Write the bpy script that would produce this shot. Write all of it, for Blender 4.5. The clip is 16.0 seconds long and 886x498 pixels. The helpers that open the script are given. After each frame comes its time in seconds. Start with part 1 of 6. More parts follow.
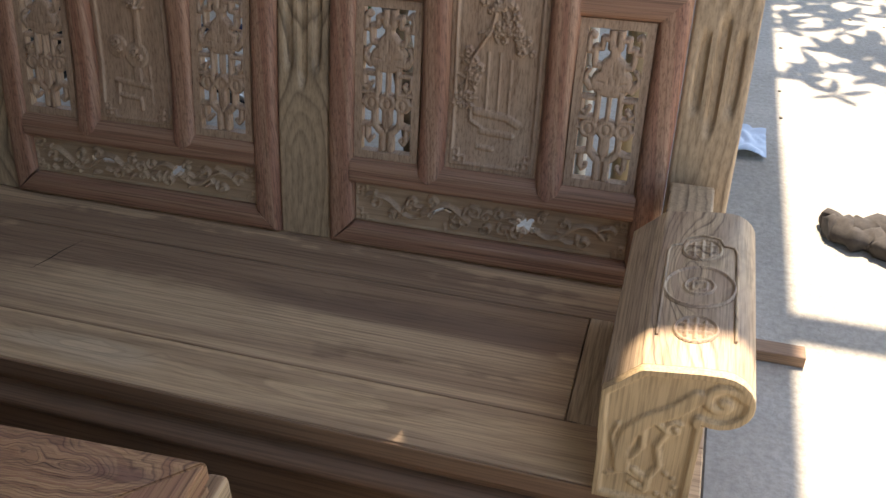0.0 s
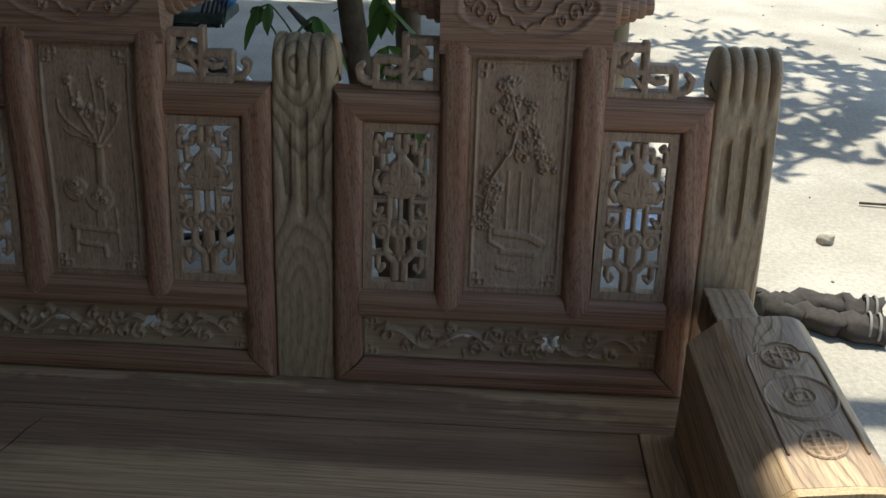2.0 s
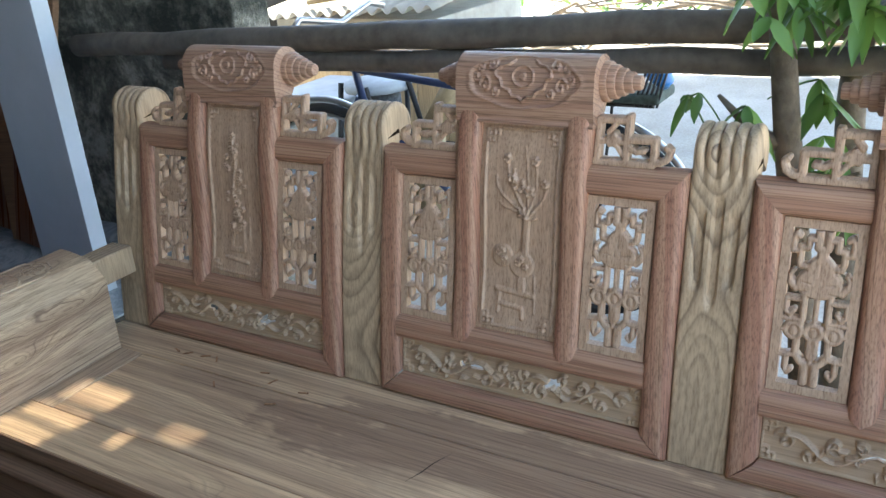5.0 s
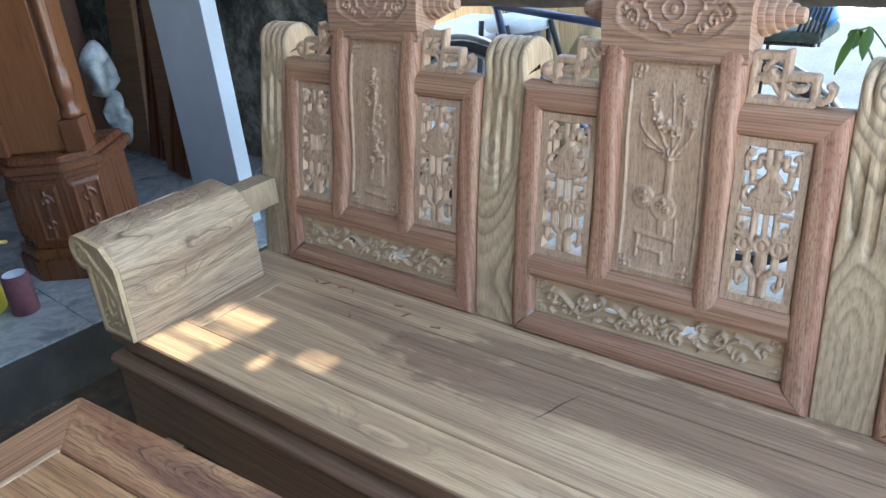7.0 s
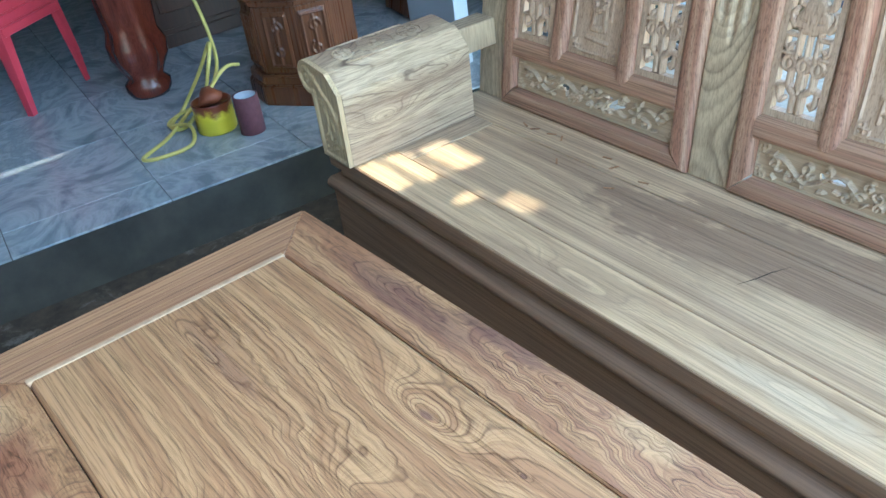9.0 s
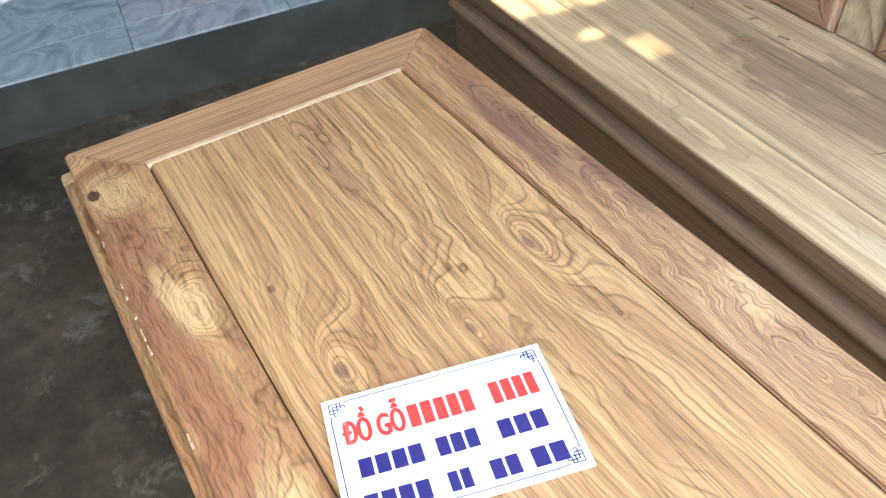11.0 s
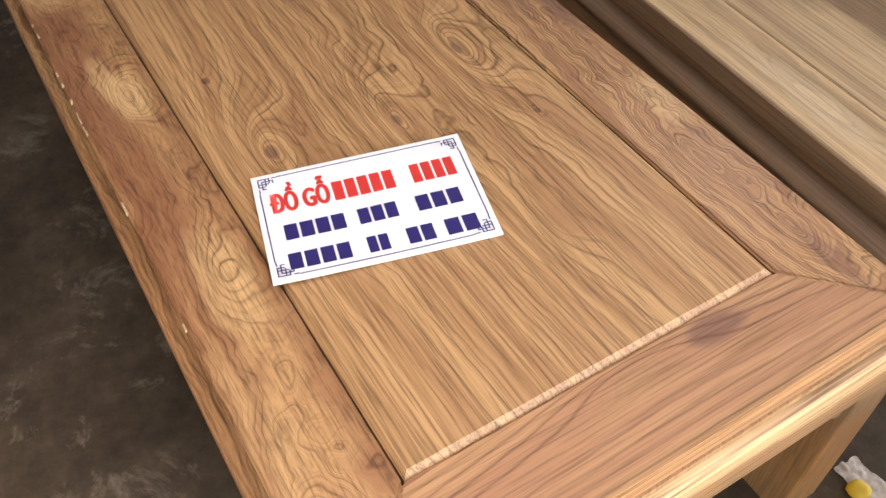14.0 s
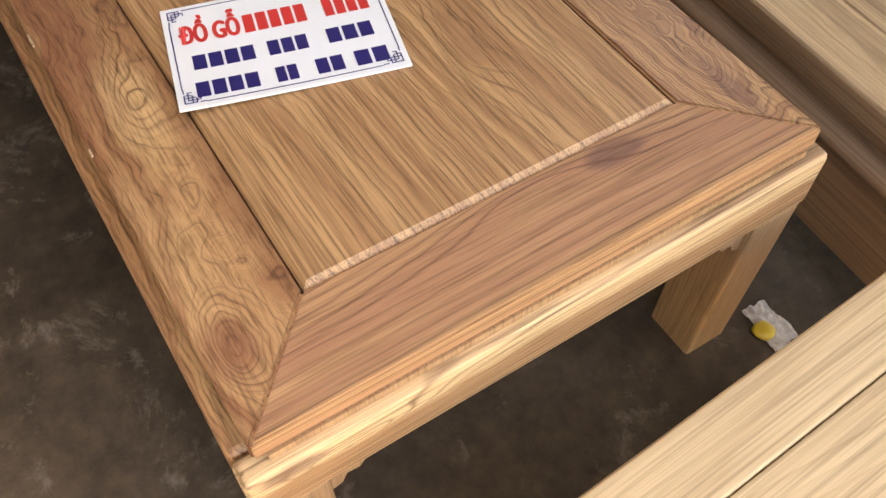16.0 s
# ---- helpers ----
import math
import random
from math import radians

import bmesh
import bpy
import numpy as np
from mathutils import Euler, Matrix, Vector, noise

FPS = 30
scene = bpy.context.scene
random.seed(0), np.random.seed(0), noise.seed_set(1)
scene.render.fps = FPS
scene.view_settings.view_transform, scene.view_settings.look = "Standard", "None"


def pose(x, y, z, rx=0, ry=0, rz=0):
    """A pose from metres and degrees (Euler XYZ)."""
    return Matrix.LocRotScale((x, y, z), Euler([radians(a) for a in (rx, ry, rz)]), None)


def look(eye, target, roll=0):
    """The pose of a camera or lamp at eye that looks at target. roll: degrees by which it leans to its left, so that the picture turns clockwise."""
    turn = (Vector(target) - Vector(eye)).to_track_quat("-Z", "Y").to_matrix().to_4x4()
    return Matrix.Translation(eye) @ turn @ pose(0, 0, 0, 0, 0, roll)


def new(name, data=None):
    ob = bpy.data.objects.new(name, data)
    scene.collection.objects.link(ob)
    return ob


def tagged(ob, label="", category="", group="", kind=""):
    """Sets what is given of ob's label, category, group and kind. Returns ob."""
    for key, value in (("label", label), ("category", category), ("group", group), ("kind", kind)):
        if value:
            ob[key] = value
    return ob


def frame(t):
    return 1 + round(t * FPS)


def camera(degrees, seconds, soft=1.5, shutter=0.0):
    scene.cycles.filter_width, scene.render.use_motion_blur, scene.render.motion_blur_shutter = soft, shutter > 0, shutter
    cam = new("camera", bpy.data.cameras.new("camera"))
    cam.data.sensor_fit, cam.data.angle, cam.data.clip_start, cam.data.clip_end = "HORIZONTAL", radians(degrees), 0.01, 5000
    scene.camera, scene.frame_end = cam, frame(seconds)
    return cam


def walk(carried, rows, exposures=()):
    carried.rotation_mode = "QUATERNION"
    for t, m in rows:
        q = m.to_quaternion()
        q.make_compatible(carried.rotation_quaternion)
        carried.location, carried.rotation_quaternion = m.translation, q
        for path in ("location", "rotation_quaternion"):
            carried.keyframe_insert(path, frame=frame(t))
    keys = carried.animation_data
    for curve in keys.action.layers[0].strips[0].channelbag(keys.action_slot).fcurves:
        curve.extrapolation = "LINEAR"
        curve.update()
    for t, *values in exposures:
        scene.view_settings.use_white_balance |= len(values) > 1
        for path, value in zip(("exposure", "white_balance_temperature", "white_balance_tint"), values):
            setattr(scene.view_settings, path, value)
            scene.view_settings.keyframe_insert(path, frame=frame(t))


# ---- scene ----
cam = camera(54.2, 16.0)
PATH = [
    (0, (0.8113, -1.4555, 1.4201), (0.2257, 0.4917, 0.0708), -0.3),
    (0.5, (0.6320, -1.4018, 1.3908), (0.3514, 0.5392, -0.0598), 0.6),
    (1, (0.4063, -1.4213, 1.4006), (0.3172, 0.5600, -0.0207), 1.4),
    (1.5, (0.3794, -1.4042, 1.4176), (0.3111, 0.6759, 0.1440), 2.3),
    (2, (0.3941, -1.4067, 1.4335), (0.2916, 0.7540, 0.3013), 1.3),
    (2.5, (0.4185, -1.4152, 1.4567), (0.1464, 0.7662, 0.3977), -0.3),
    (3, (0.4282, -1.4237, 1.4762), (-0.1013, 0.7210, 0.4380), -2.1),
    (3.5, (0.4502, -1.4262, 1.4738), (-0.2769, 0.6783, 0.4746), -3.3),
    (4, (0.4538, -1.4274, 1.4811), (-0.4160, 0.6356, 0.5112), -4.1),
    (4.5, (0.4429, -1.4213, 1.4725), (-0.6076, 0.5661, 0.5234), -4.4),
    (5, (0.4258, -1.4201, 1.4750), (-0.7918, 0.4795, 0.5453), -4.8),
    (5.2, (0.4246, -1.4274, 1.4738), (-0.8467, 0.4404, 0.5527), -5.0),
    (7.3, (0.4087, -1.4176, 1.4530), (-1.0980, 0.1732, 0.3782), -6.7),
    (7.5, (0.4050, -1.4237, 1.4518), (-1.1065, 0.1427, 0.3489), -6.7),
    (8, (0.4038, -1.4372, 1.4555), (-1.1370, 0.0586, 0.2965), -6.4),
    (8.5, (0.4014, -1.4518, 1.4408), (-1.2566, -0.1586, 0.2025), -7.3),
    (9, (0.4014, -1.4640, 1.4335), (-1.3408, -0.3782, 0.1135), -8.2),
    (9.5, (0.4038, -1.4664, 1.4213), (-1.3664, -0.5673, 0.0024), -9.1),
    (10, (0.3989, -1.4823, 1.4030), (-1.3603, -0.7491, -0.1196), -9.4),
    (10.2, (0.4038, -1.4774, 1.4018), (-1.3347, -0.8064, -0.1732), -9.2),
    (12.3, (0.3123, -1.5616, 1.3945), (-1.1724, -0.7344, -0.3562), -1.0),
    (12.5, (0.2928, -1.5665, 1.3945), (-1.1322, -0.7113, -0.3928), -0.2),
    (13, (0.2672, -1.5689, 1.3737), (-1.0577, -0.6930, -0.4795), 0.8),
    (13.5, (0.4172, -1.5555, 1.3615), (-0.9797, -0.7674, -0.4770), -0.8),
    (14, (0.5453, -1.5396, 1.3432), (-0.8833, -0.8247, -0.5002), -2.0),
    (14.5, (0.6112, -1.5360, 1.3286), (-0.7930, -0.8223, -0.5356), -1.6),
    (15, (0.6368, -1.5274, 1.3237), (-0.7161, -0.8028, -0.5722), -0.4),
    (15.5, (0.6625, -1.5238, 1.3115), (-0.5978, -0.8247, -0.6576), 0.1),
    (16, (0.6588, -1.5165, 1.2981), (-0.5466, -0.8235, -0.7076), 0.6),
]
EXPO = [
    (0.0, 1.55, 7400, 12), (0.5, 1.05, 7000, 8), (1.0, 0.70, 6450, 0), (1.5, 0.56, 6350, 0), (2.0, 0.5, 6450, 1), (2.5, 0.62, 6600, 6), (3.0, 1.2, 6950, 12),
    (3.5, 2.02, 7000, 14), (4.0, 2.52, 6900, 6), (5.0, 2.97, 6550, 4), (7.5, 3.52, 6200, 3), (8.5, 3.65, 5950, -5), (10.0, 4.3, 5750, -7), (12.5, 3.3, 10900, 14),
    (13.0, 2.92, 11000, 16), (14.0, 3.28, 10600, 16), (15.0, 3.28, 10500, 14), (16.0, 2.96, 10500, 14),
]
walk(cam, [(t, look(eye, target, roll)) for t, eye, target, roll in PATH], EXPO)

# ---------- light ----------
world = bpy.data.worlds.new("sky")
scene.world = world
world.use_nodes = True
sky = world.node_tree.nodes.new("ShaderNodeTexSky")
sky.sky_type = "NISHITA"
sky.sun_disc = False
SUN = Vector((0.08, 0.36, 0.93)).normalized()
sky.sun_elevation = math.asin(SUN.z)
sky.sun_rotation = math.atan2(SUN.x, SUN.y)
bg = world.node_tree.nodes["Background"]
world.node_tree.links.new(sky.outputs[0], bg.inputs[0])
bg.inputs[1].default_value = 0.15
sun_data = bpy.data.lights.new("sun", "SUN")
sun_data.energy, sun_data.angle, sun_data.color = 5.0, radians(0.6), (1.0, 0.92, 0.80)
sun = new("sun", sun_data)
sun.matrix_world = look(SUN * 20, (0, 0, 0))


# ---------- materials ----------
def mat_base(name):
    m = bpy.data.materials.new(name)
    m.use_nodes = True
    n, l = m.node_tree.nodes, m.node_tree.links
    return m, n, l, n["Principled BSDF"]


def ramp_node(n, stops):
    r = n.new("ShaderNodeValToRGB")
    while len(r.color_ramp.elements) < len(stops):
        r.color_ramp.elements.new(0.5)
    for e, (p, c) in zip(r.color_ramp.elements, stops):
        e.position, e.color = p, (*c, 1)
    return r


def coords(n, l, scale, jitter=7.0):
    """Object coordinates, shifted at random for each object, stretched along the grain."""
    tc, info = n.new("ShaderNodeTexCoord"), n.new("ShaderNodeObjectInfo")
    mul = n.new("ShaderNodeVectorMath")
    mul.operation = "SCALE"
    mul.inputs[0].default_value = (jitter, jitter * 1.7, jitter * 0.6)
    l.new(info.outputs["Random"], mul.inputs["Scale"])
    add = n.new("ShaderNodeVectorMath")
    add.operation = "ADD"
    l.new(tc.outputs["Object"], add.inputs[0])
    l.new(mul.outputs[0], add.inputs[1])
    mp = n.new("ShaderNodeMapping")
    mp.inputs["Scale"].default_value = scale
    l.new(add.outputs[0], mp.inputs[0])
    return mp


def noise_node(n, l, vec, scale, detail=3.0, rough=0.55, dist=0.0):
    t = n.new("ShaderNodeTexNoise")
    t.inputs["Scale"].default_value, t.inputs["Detail"].default_value = scale, detail
    t.inputs["Roughness"].default_value, t.inputs["Distortion"].default_value = rough, dist
    l.new(vec, t.inputs["Vector"])
    return t


def math_node(n, l, op, a, b):
    t = n.new("ShaderNodeMath")
    t.operation = op
    for i, v in enumerate((a, b)):
        if isinstance(v, (int, float)):
            t.inputs[i].default_value = v
        elif v is not None:
            l.new(v, t.inputs[i])
    return t.outputs[0]


def mix_node(n, l, fac, a, b, mode="MIX"):
    t = n.new("ShaderNodeMix")
    t.data_type, t.blend_type = "RGBA", mode
    for i, v in ((0, fac), (6, a), (7, b)):
        if isinstance(v, (int, float)):
            t.inputs[i].default_value = v
        elif isinstance(v, tuple):
            t.inputs[i].default_value = (*v, 1)
        else:
            l.new(v, t.inputs[i])
    return t.outputs[2]


def wood(name, pale, dark, axis="x", rings=16.0, figure=4.0, rough=0.5, streak=0.5, stain=None, stretch=0.16, bump=0.25, line=0.55, knots=0.0, pith=None, pores=0.7, gain=1.3, blotch=None):
    """Sawn timber: contour-like growth rings along the grain, some knots, fine pores, and broad colour drift."""
    m, n, l, b = mat_base(name)
    k = stretch
    sc = {"x": (k, 1, 1), "y": (1, k, 1), "z": (1, 1, k)}[axis]
    v = coords(n, l, sc)
    big = noise_node(n, l, v.outputs[0], figure, 0.8, 0.4, 0.35)
    field = big.outputs["Fac"]
    wobble = noise_node(n, l, v.outputs[0], figure * 9, 2, 0.5)
    field = math_node(n, l, "ADD", field, math_node(n, l, "MULTIPLY", wobble.outputs["Fac"], 0.016))
    if pith:
        # rings round a wandering pith that runs along the grain: (across, depth) centres, wander, turns per metre, mirrored about
        (u0, w0, deep), wander, freq, about = pith
        ia = "xyz".index(axis)
        iu, iw = [i for i in range(3) if i != ia]
        tc, sep = n.new("ShaderNodeTexCoord"), n.new("ShaderNodeSeparateXYZ")
        l.new(tc.outputs["Object"], sep.inputs[0])
        wv = coords(n, l, tuple(1.0 if i == ia else 0.45 for i in range(3)), 9.0)
        w1 = noise_node(n, l, wv.outputs[0], freq, 2.0, 0.45)
        wv2 = coords(n, l, tuple(1.0 if i == ia else 0.45 for i in range(3)), 23.0)
        w2 = noise_node(n, l, wv2.outputs[0], freq * 0.8, 2.0, 0.45)
        pu = sep.outputs[iu]
        if about is not None:
            pu = math_node(n, l, "ABSOLUTE", math_node(n, l, "SUBTRACT", pu, about), 0)
        du = math_node(n, l, "ADD", math_node(n, l, "SUBTRACT", pu, u0), math_node(n, l, "MULTIPLY", math_node(n, l, "SUBTRACT", w1.outputs["Fac"], 0.5), wander[0]))
        dw = math_node(n, l, "ADD", math_node(n, l, "MULTIPLY", math_node(n, l, "SUBTRACT", sep.outputs[iw], w0), deep), math_node(n, l, "MULTIPLY", math_node(n, l, "SUBTRACT", w2.outputs["Fac"], 0.5), wander[1]))
        rad = math_node(n, l, "SQRT", math_node(n, l, "ADD", math_node(n, l, "MULTIPLY", du, du), math_node(n, l, "MULTIPLY", dw, dw)), 0)
        field = math_node(n, l, "ADD", rad, math_node(n, l, "MULTIPLY", wobble.outputs["Fac"], 0.010))
        field = math_node(n, l, "ADD", field, math_node(n, l, "MULTIPLY", big.outputs["Fac"], 0.07))
    if knots:
        kk = min(1.0, k * (2.4 if gain > 1 else 4.5))
        kv = coords(n, l, {"x": (kk, 1, 1), "y": (1, kk, 1), "z": (1, 1, kk)}[axis])
        vo = n.new("ShaderNodeTexVoronoi")
        vo.inputs["Scale"].default_value = knots
        l.new(kv.outputs[0], vo.inputs["Vector"])
        rough_edge = noise_node(n, l, kv.outputs[0], knots * 1.7, 3, 0.55)
        reach = math_node(n, l, "ADD", math_node(n, l, "MULTIPLY", rough_edge.outputs["Fac"], 0.75), 0.05)
        near = math_node(n, l, "MAXIMUM", math_node(n, l, "SUBTRACT", reach, vo.outputs["Distance"]), 0.0)
        field = math_node(n, l, "ADD", field, math_node(n, l, "MULTIPLY", math_node(n, l, "POWER", near, 1.6), gain))
    saw = math_node(n, l, "FRACT", math_node(n, l, "MULTIPLY", field, rings), 0)
    tri = ramp_node(n, [(0.0, (0.5, 0.5, 0.5)), (0.07, (0.0, 0.0, 0.0)), (0.55, (0.06, 0.06, 0.06)), (0.82, (0.45, 0.45, 0.45)), (0.95, (1, 1, 1)), (1.0, (0.5, 0.5, 0.5))])
    if pith:
        for e, (p_, c_) in zip(tri.color_ramp.elements, [(0.0, 0.5), (0.08, 0.04), (0.40, 0.08), (0.70, 0.5), (0.92, 1.0), (1.0, 0.5)]):
            e.position, e.color = p_, (c_, c_, c_, 1)
    l.new(saw, tri.inputs[0])
    amp = noise_node(n, l, v.outputs[0], figure * 2.3, 2, 0.5)
    ar = ramp_node(n, [(0.35, (0.4, 0.4, 0.4)), (0.6, (1, 1, 1))])
    l.new(amp.outputs["Fac"], ar.inputs[0])
    each = n.new("ShaderNodeTexNoise")
    each.noise_dimensions = "1D"
    each.inputs["Scale"].default_value, each.inputs["Detail"].default_value = 0.55, 1.0
    l.new(math_node(n, l, "MULTIPLY", field, rings), each.inputs["W"])
    er = ramp_node(n, [(0.36, (0.38, 0.38, 0.38)), (0.58, (1.0, 1.0, 1.0))])
    l.new(each.outputs["Fac"], er.inputs[0])
    wave = math_node(n, l, "MULTIPLY", math_node(n, l, "MULTIPLY", tri.outputs[0], ar.outputs[0]), er.outputs[0])
    kf = k * 0.18
    fsc = {"x": (kf, 1, 1), "y": (1, kf, 1), "z": (1, 1, kf)}[axis]
    fv = coords(n, l, fsc)
    fine = noise_node(n, l, fv.outputs[0], 320, 4, 0.6)
    mid = noise_node(n, l, fv.outputs[0], 60, 3, 0.6)
    drift = noise_node(n, l, v.outputs[0], figure * 0.7, 2, 0.5)
    mid_c = tuple(p * 0.45 + d * 0.55 for p, d in zip(pale, dark))
    c0 = mix_node(n, l, math_node(n, l, "MULTIPLY", wave, line), pale, dark)
    r1 = ramp_node(n, [(0.38, (0, 0, 0)), (0.66, (1, 1, 1))])
    l.new(mid.outputs["Fac"], r1.inputs[0])
    c1 = mix_node(n, l, math_node(n, l, "MULTIPLY", r1.outputs[0], streak), c0, mid_c)
    r2 = ramp_node(n, [(0.42, (0, 0, 0)), (0.68, (1, 1, 1))])
    l.new(drift.outputs["Fac"], r2.inputs[0])
    c2 = mix_node(n, l, math_node(n, l, "MULTIPLY", r2.outputs[0], 0.45), c1, stain or mid_c)
    if blotch:
        bv = coords(n, l, {"x": (0.3, 1, 1), "y": (1, 0.3, 1), "z": (1, 1, 0.3)}[axis], 15.0)
        bn = noise_node(n, l, bv.outputs[0], blotch[2], 3, 0.6, 0.8)
        rb = ramp_node(n, [(0.50, (0, 0, 0)), (0.70, (1, 1, 1))])
        l.new(bn.outputs["Fac"], rb.inputs[0])
        c2 = mix_node(n, l, math_node(n, l, "MULTIPLY", rb.outputs[0], blotch[1]), c2, blotch[0])
    r3 = ramp_node(n, [(0.36, (pores, pores * 0.96, pores * 0.92)), (0.56, (1.05, 1.04, 1.03))])
    l.new(fine.outputs["Fac"], r3.inputs[0])
    c3 = mix_node(n, l, 1.0, c2, r3.outputs[0], "MULTIPLY")
    l.new(c3, b.inputs["Base Color"])
    rr = n.new("ShaderNodeMapRange")
    rr.inputs[3].default_value, rr.inputs[4].default_value = rough - 0.08, rough + 0.14
    l.new(mid.outputs["Fac"], rr.inputs[0])
    l.new(rr.outputs[0], b.inputs["Roughness"])
    bp = n.new("ShaderNodeBump")
    bp.inputs["Strength"].default_value, bp.inputs["Distance"].default_value = bump, 0.0012
    h = math_node(n, l, "ADD", math_node(n, l, "MULTIPLY", fine.outputs["Fac"], 0.8), math_node(n, l, "MULTIPLY", wave, -0.25))
    l.new(h, bp.inputs["Height"])
    l.new(bp.outputs[0], b.inputs["Normal"])
    return m


def figured(name, pale, dark, axis="x", across=(0, 1, 0.5), rings=105.0, warp=(0.012, 3.0), eyes=(), patches=(), rough=0.42, line=0.85, bands=0.55, mid=None, pores=0.62, stretch=0.12, bump=0.3, curl=0.28):
    """Planed timber with eye figure. The growth lines are level lines of a height that climbs across the grain and swells at each eye.
    eyes: (along, across, half length, half width, swell); patches: (along, across, half length, half width, colour, strength, edge)."""
    m, n, l, b = mat_base(name)
    tc = n.new("ShaderNodeTexCoord")
    sep = n.new("ShaderNodeSeparateXYZ")
    l.new(tc.outputs["Object"], sep.inputs[0])
    ia = "xyz".index(axis)
    s_ = sep.outputs[ia]
    dot = n.new("ShaderNodeVectorMath")
    dot.operation = "DOT_PRODUCT"
    l.new(tc.outputs["Object"], dot.inputs[0])
    dot.inputs[1].default_value = across
    c_ = dot.outputs["Value"]
    k = stretch
    sc = {"x": (k, 1, 1), "y": (1, k, 1), "z": (1, 1, k)}[axis]
    v = coords(n, l, sc)
    low = noise_node(n, l, v.outputs[0], warp[1], 2.0, 0.5, 0.3)
    ripple = noise_node(n, l, v.outputs[0], warp[1] * 9, 3.0, 0.55)
    f = math_node(n, l, "ADD", c_, math_node(n, l, "MULTIPLY", math_node(n, l, "SUBTRACT", low.outputs["Fac"], 0.5), warp[0] * 6))
    f = math_node(n, l, "ADD", f, math_node(n, l, "MULTIPLY", ripple.outputs["Fac"], 0.0045))
    shake = noise_node(n, l, tc.outputs["Object"], 17, 2.0, 0.5)
    wob = math_node(n, l, "MULTIPLY", math_node(n, l, "SUBTRACT", shake.outputs["Fac"], 0.5), 1.1)
    fv0 = coords(n, l, {"x": (0.16, 1, 1), "y": (1, 0.16, 1), "z": (1, 1, 0.16)}[axis], 3.0)
    fray = noise_node(n, l, fv0.outputs[0], 34, 4.0, 0.6)
    fray = math_node(n, l, "MULTIPLY", math_node(n, l, "SUBTRACT", fray.outputs["Fac"], 0.5), 2.4)

    def spread(u, w, lu, lw):
        a = math_node(n, l, "DIVIDE", math_node(n, l, "SUBTRACT", s_, u), lu)
        q = math_node(n, l, "DIVIDE", math_node(n, l, "SUBTRACT", c_, w), lw)
        return math_node(n, l, "ADD", math_node(n, l, "MULTIPLY", a, a), math_node(n, l, "MULTIPLY", q, q))

    for u, w, lu, lw, amp in eyes:
        d = math_node(n, l, "SQRT", math_node(n, l, "ADD", spread(u, w, lu, lw), 0.02), 0)
        d = math_node(n, l, "MULTIPLY", d, math_node(n, l, "ADD", 1.0, math_node(n, l, "MULTIPLY", wob, curl)))
        g = math_node(n, l, "POWER", 2.718, math_node(n, l, "MULTIPLY", d, -1.15))
        f = math_node(n, l, "ADD", f, math_node(n, l, "MULTIPLY", g, amp * 1.9))
    turns = math_node(n, l, "MULTIPLY", f, rings)
    saw = math_node(n, l, "FRACT", turns, 0)
    edge = ramp_node(n, [(0.0, (0.7, 0.7, 0.7)), (0.10, (0.06, 0.06, 0.06)), (0.50, (0.0, 0.0, 0.0)), (0.78, (0.28, 0.28, 0.28)), (0.93, (1, 1, 1)), (1.0, (0.7, 0.7, 0.7))])
    l.new(saw, edge.inputs[0])

    def along_rings(scale, lo, hi, a, z):
        t = n.new("ShaderNodeTexNoise")
        t.noise_dimensions = "1D"
        t.inputs["Scale"].default_value, t.inputs["Detail"].default_value = scale, 2.0
        l.new(turns, t.inputs["W"])
        r = ramp_node(n, [(lo, (a,) * 3), (hi, (z,) * 3)])
        l.new(t.outputs["Fac"], r.inputs[0])
        return r.outputs[0]

    fade = noise_node(n, l, v.outputs[0], warp[1] * 5, 3, 0.6)
    fr = ramp_node(n, [(0.30, (0.35,) * 3), (0.60, (1.0,) * 3)])
    l.new(fade.outputs["Fac"], fr.inputs[0])
    wave = math_node(n, l, "MULTIPLY", math_node(n, l, "MULTIPLY", edge.outputs[0], along_rings(0.8, 0.38, 0.56, 0.25, 1.0)), fr.outputs[0])
    saw2 = math_node(n, l, "FRACT", math_node(n, l, "MULTIPLY", turns, 3.37), 0)
    thin = ramp_node(n, [(0.0, (0.5,) * 3), (0.2, (0.0,) * 3), (0.7, (0.0,) * 3), (0.92, (1.0,) * 3), (1.0, (0.5,) * 3)])
    l.new(saw2, thin.inputs[0])
    mid = mid or tuple(p * 0.5 + d * 0.5 for p, d in zip(pale, dark))
    c = mix_node(n, l, math_node(n, l, "MULTIPLY", along_rings(0.30, 0.40, 0.60, 0.0, 1.0), bands), pale, mid)
    c = mix_node(n, l, math_node(n, l, "MULTIPLY", math_node(n, l, "MULTIPLY", thin.outputs[0], fr.outputs[0]), line * 0.6), c, mid)
    for u, w, lu, lw, colour, strength, soft_edge in patches:
        d = math_node(n, l, "ADD", math_node(n, l, "ADD", spread(u, w, lu, lw), fray), wob)
        t = n.new("ShaderNodeMapRange")
        t.interpolation_type = "SMOOTHSTEP"
        t.inputs[1].default_value, t.inputs[2].default_value = 1.0 + soft_edge, 1.0 - soft_edge
        t.inputs[3].default_value, t.inputs[4].default_value = 0.0, strength
        l.new(d, t.inputs[0])
        c = mix_node(n, l, t.outputs[0], c, colour)
    c = mix_node(n, l, math_node(n, l, "MULTIPLY", wave, line), c, dark)
    kf = k * 0.22
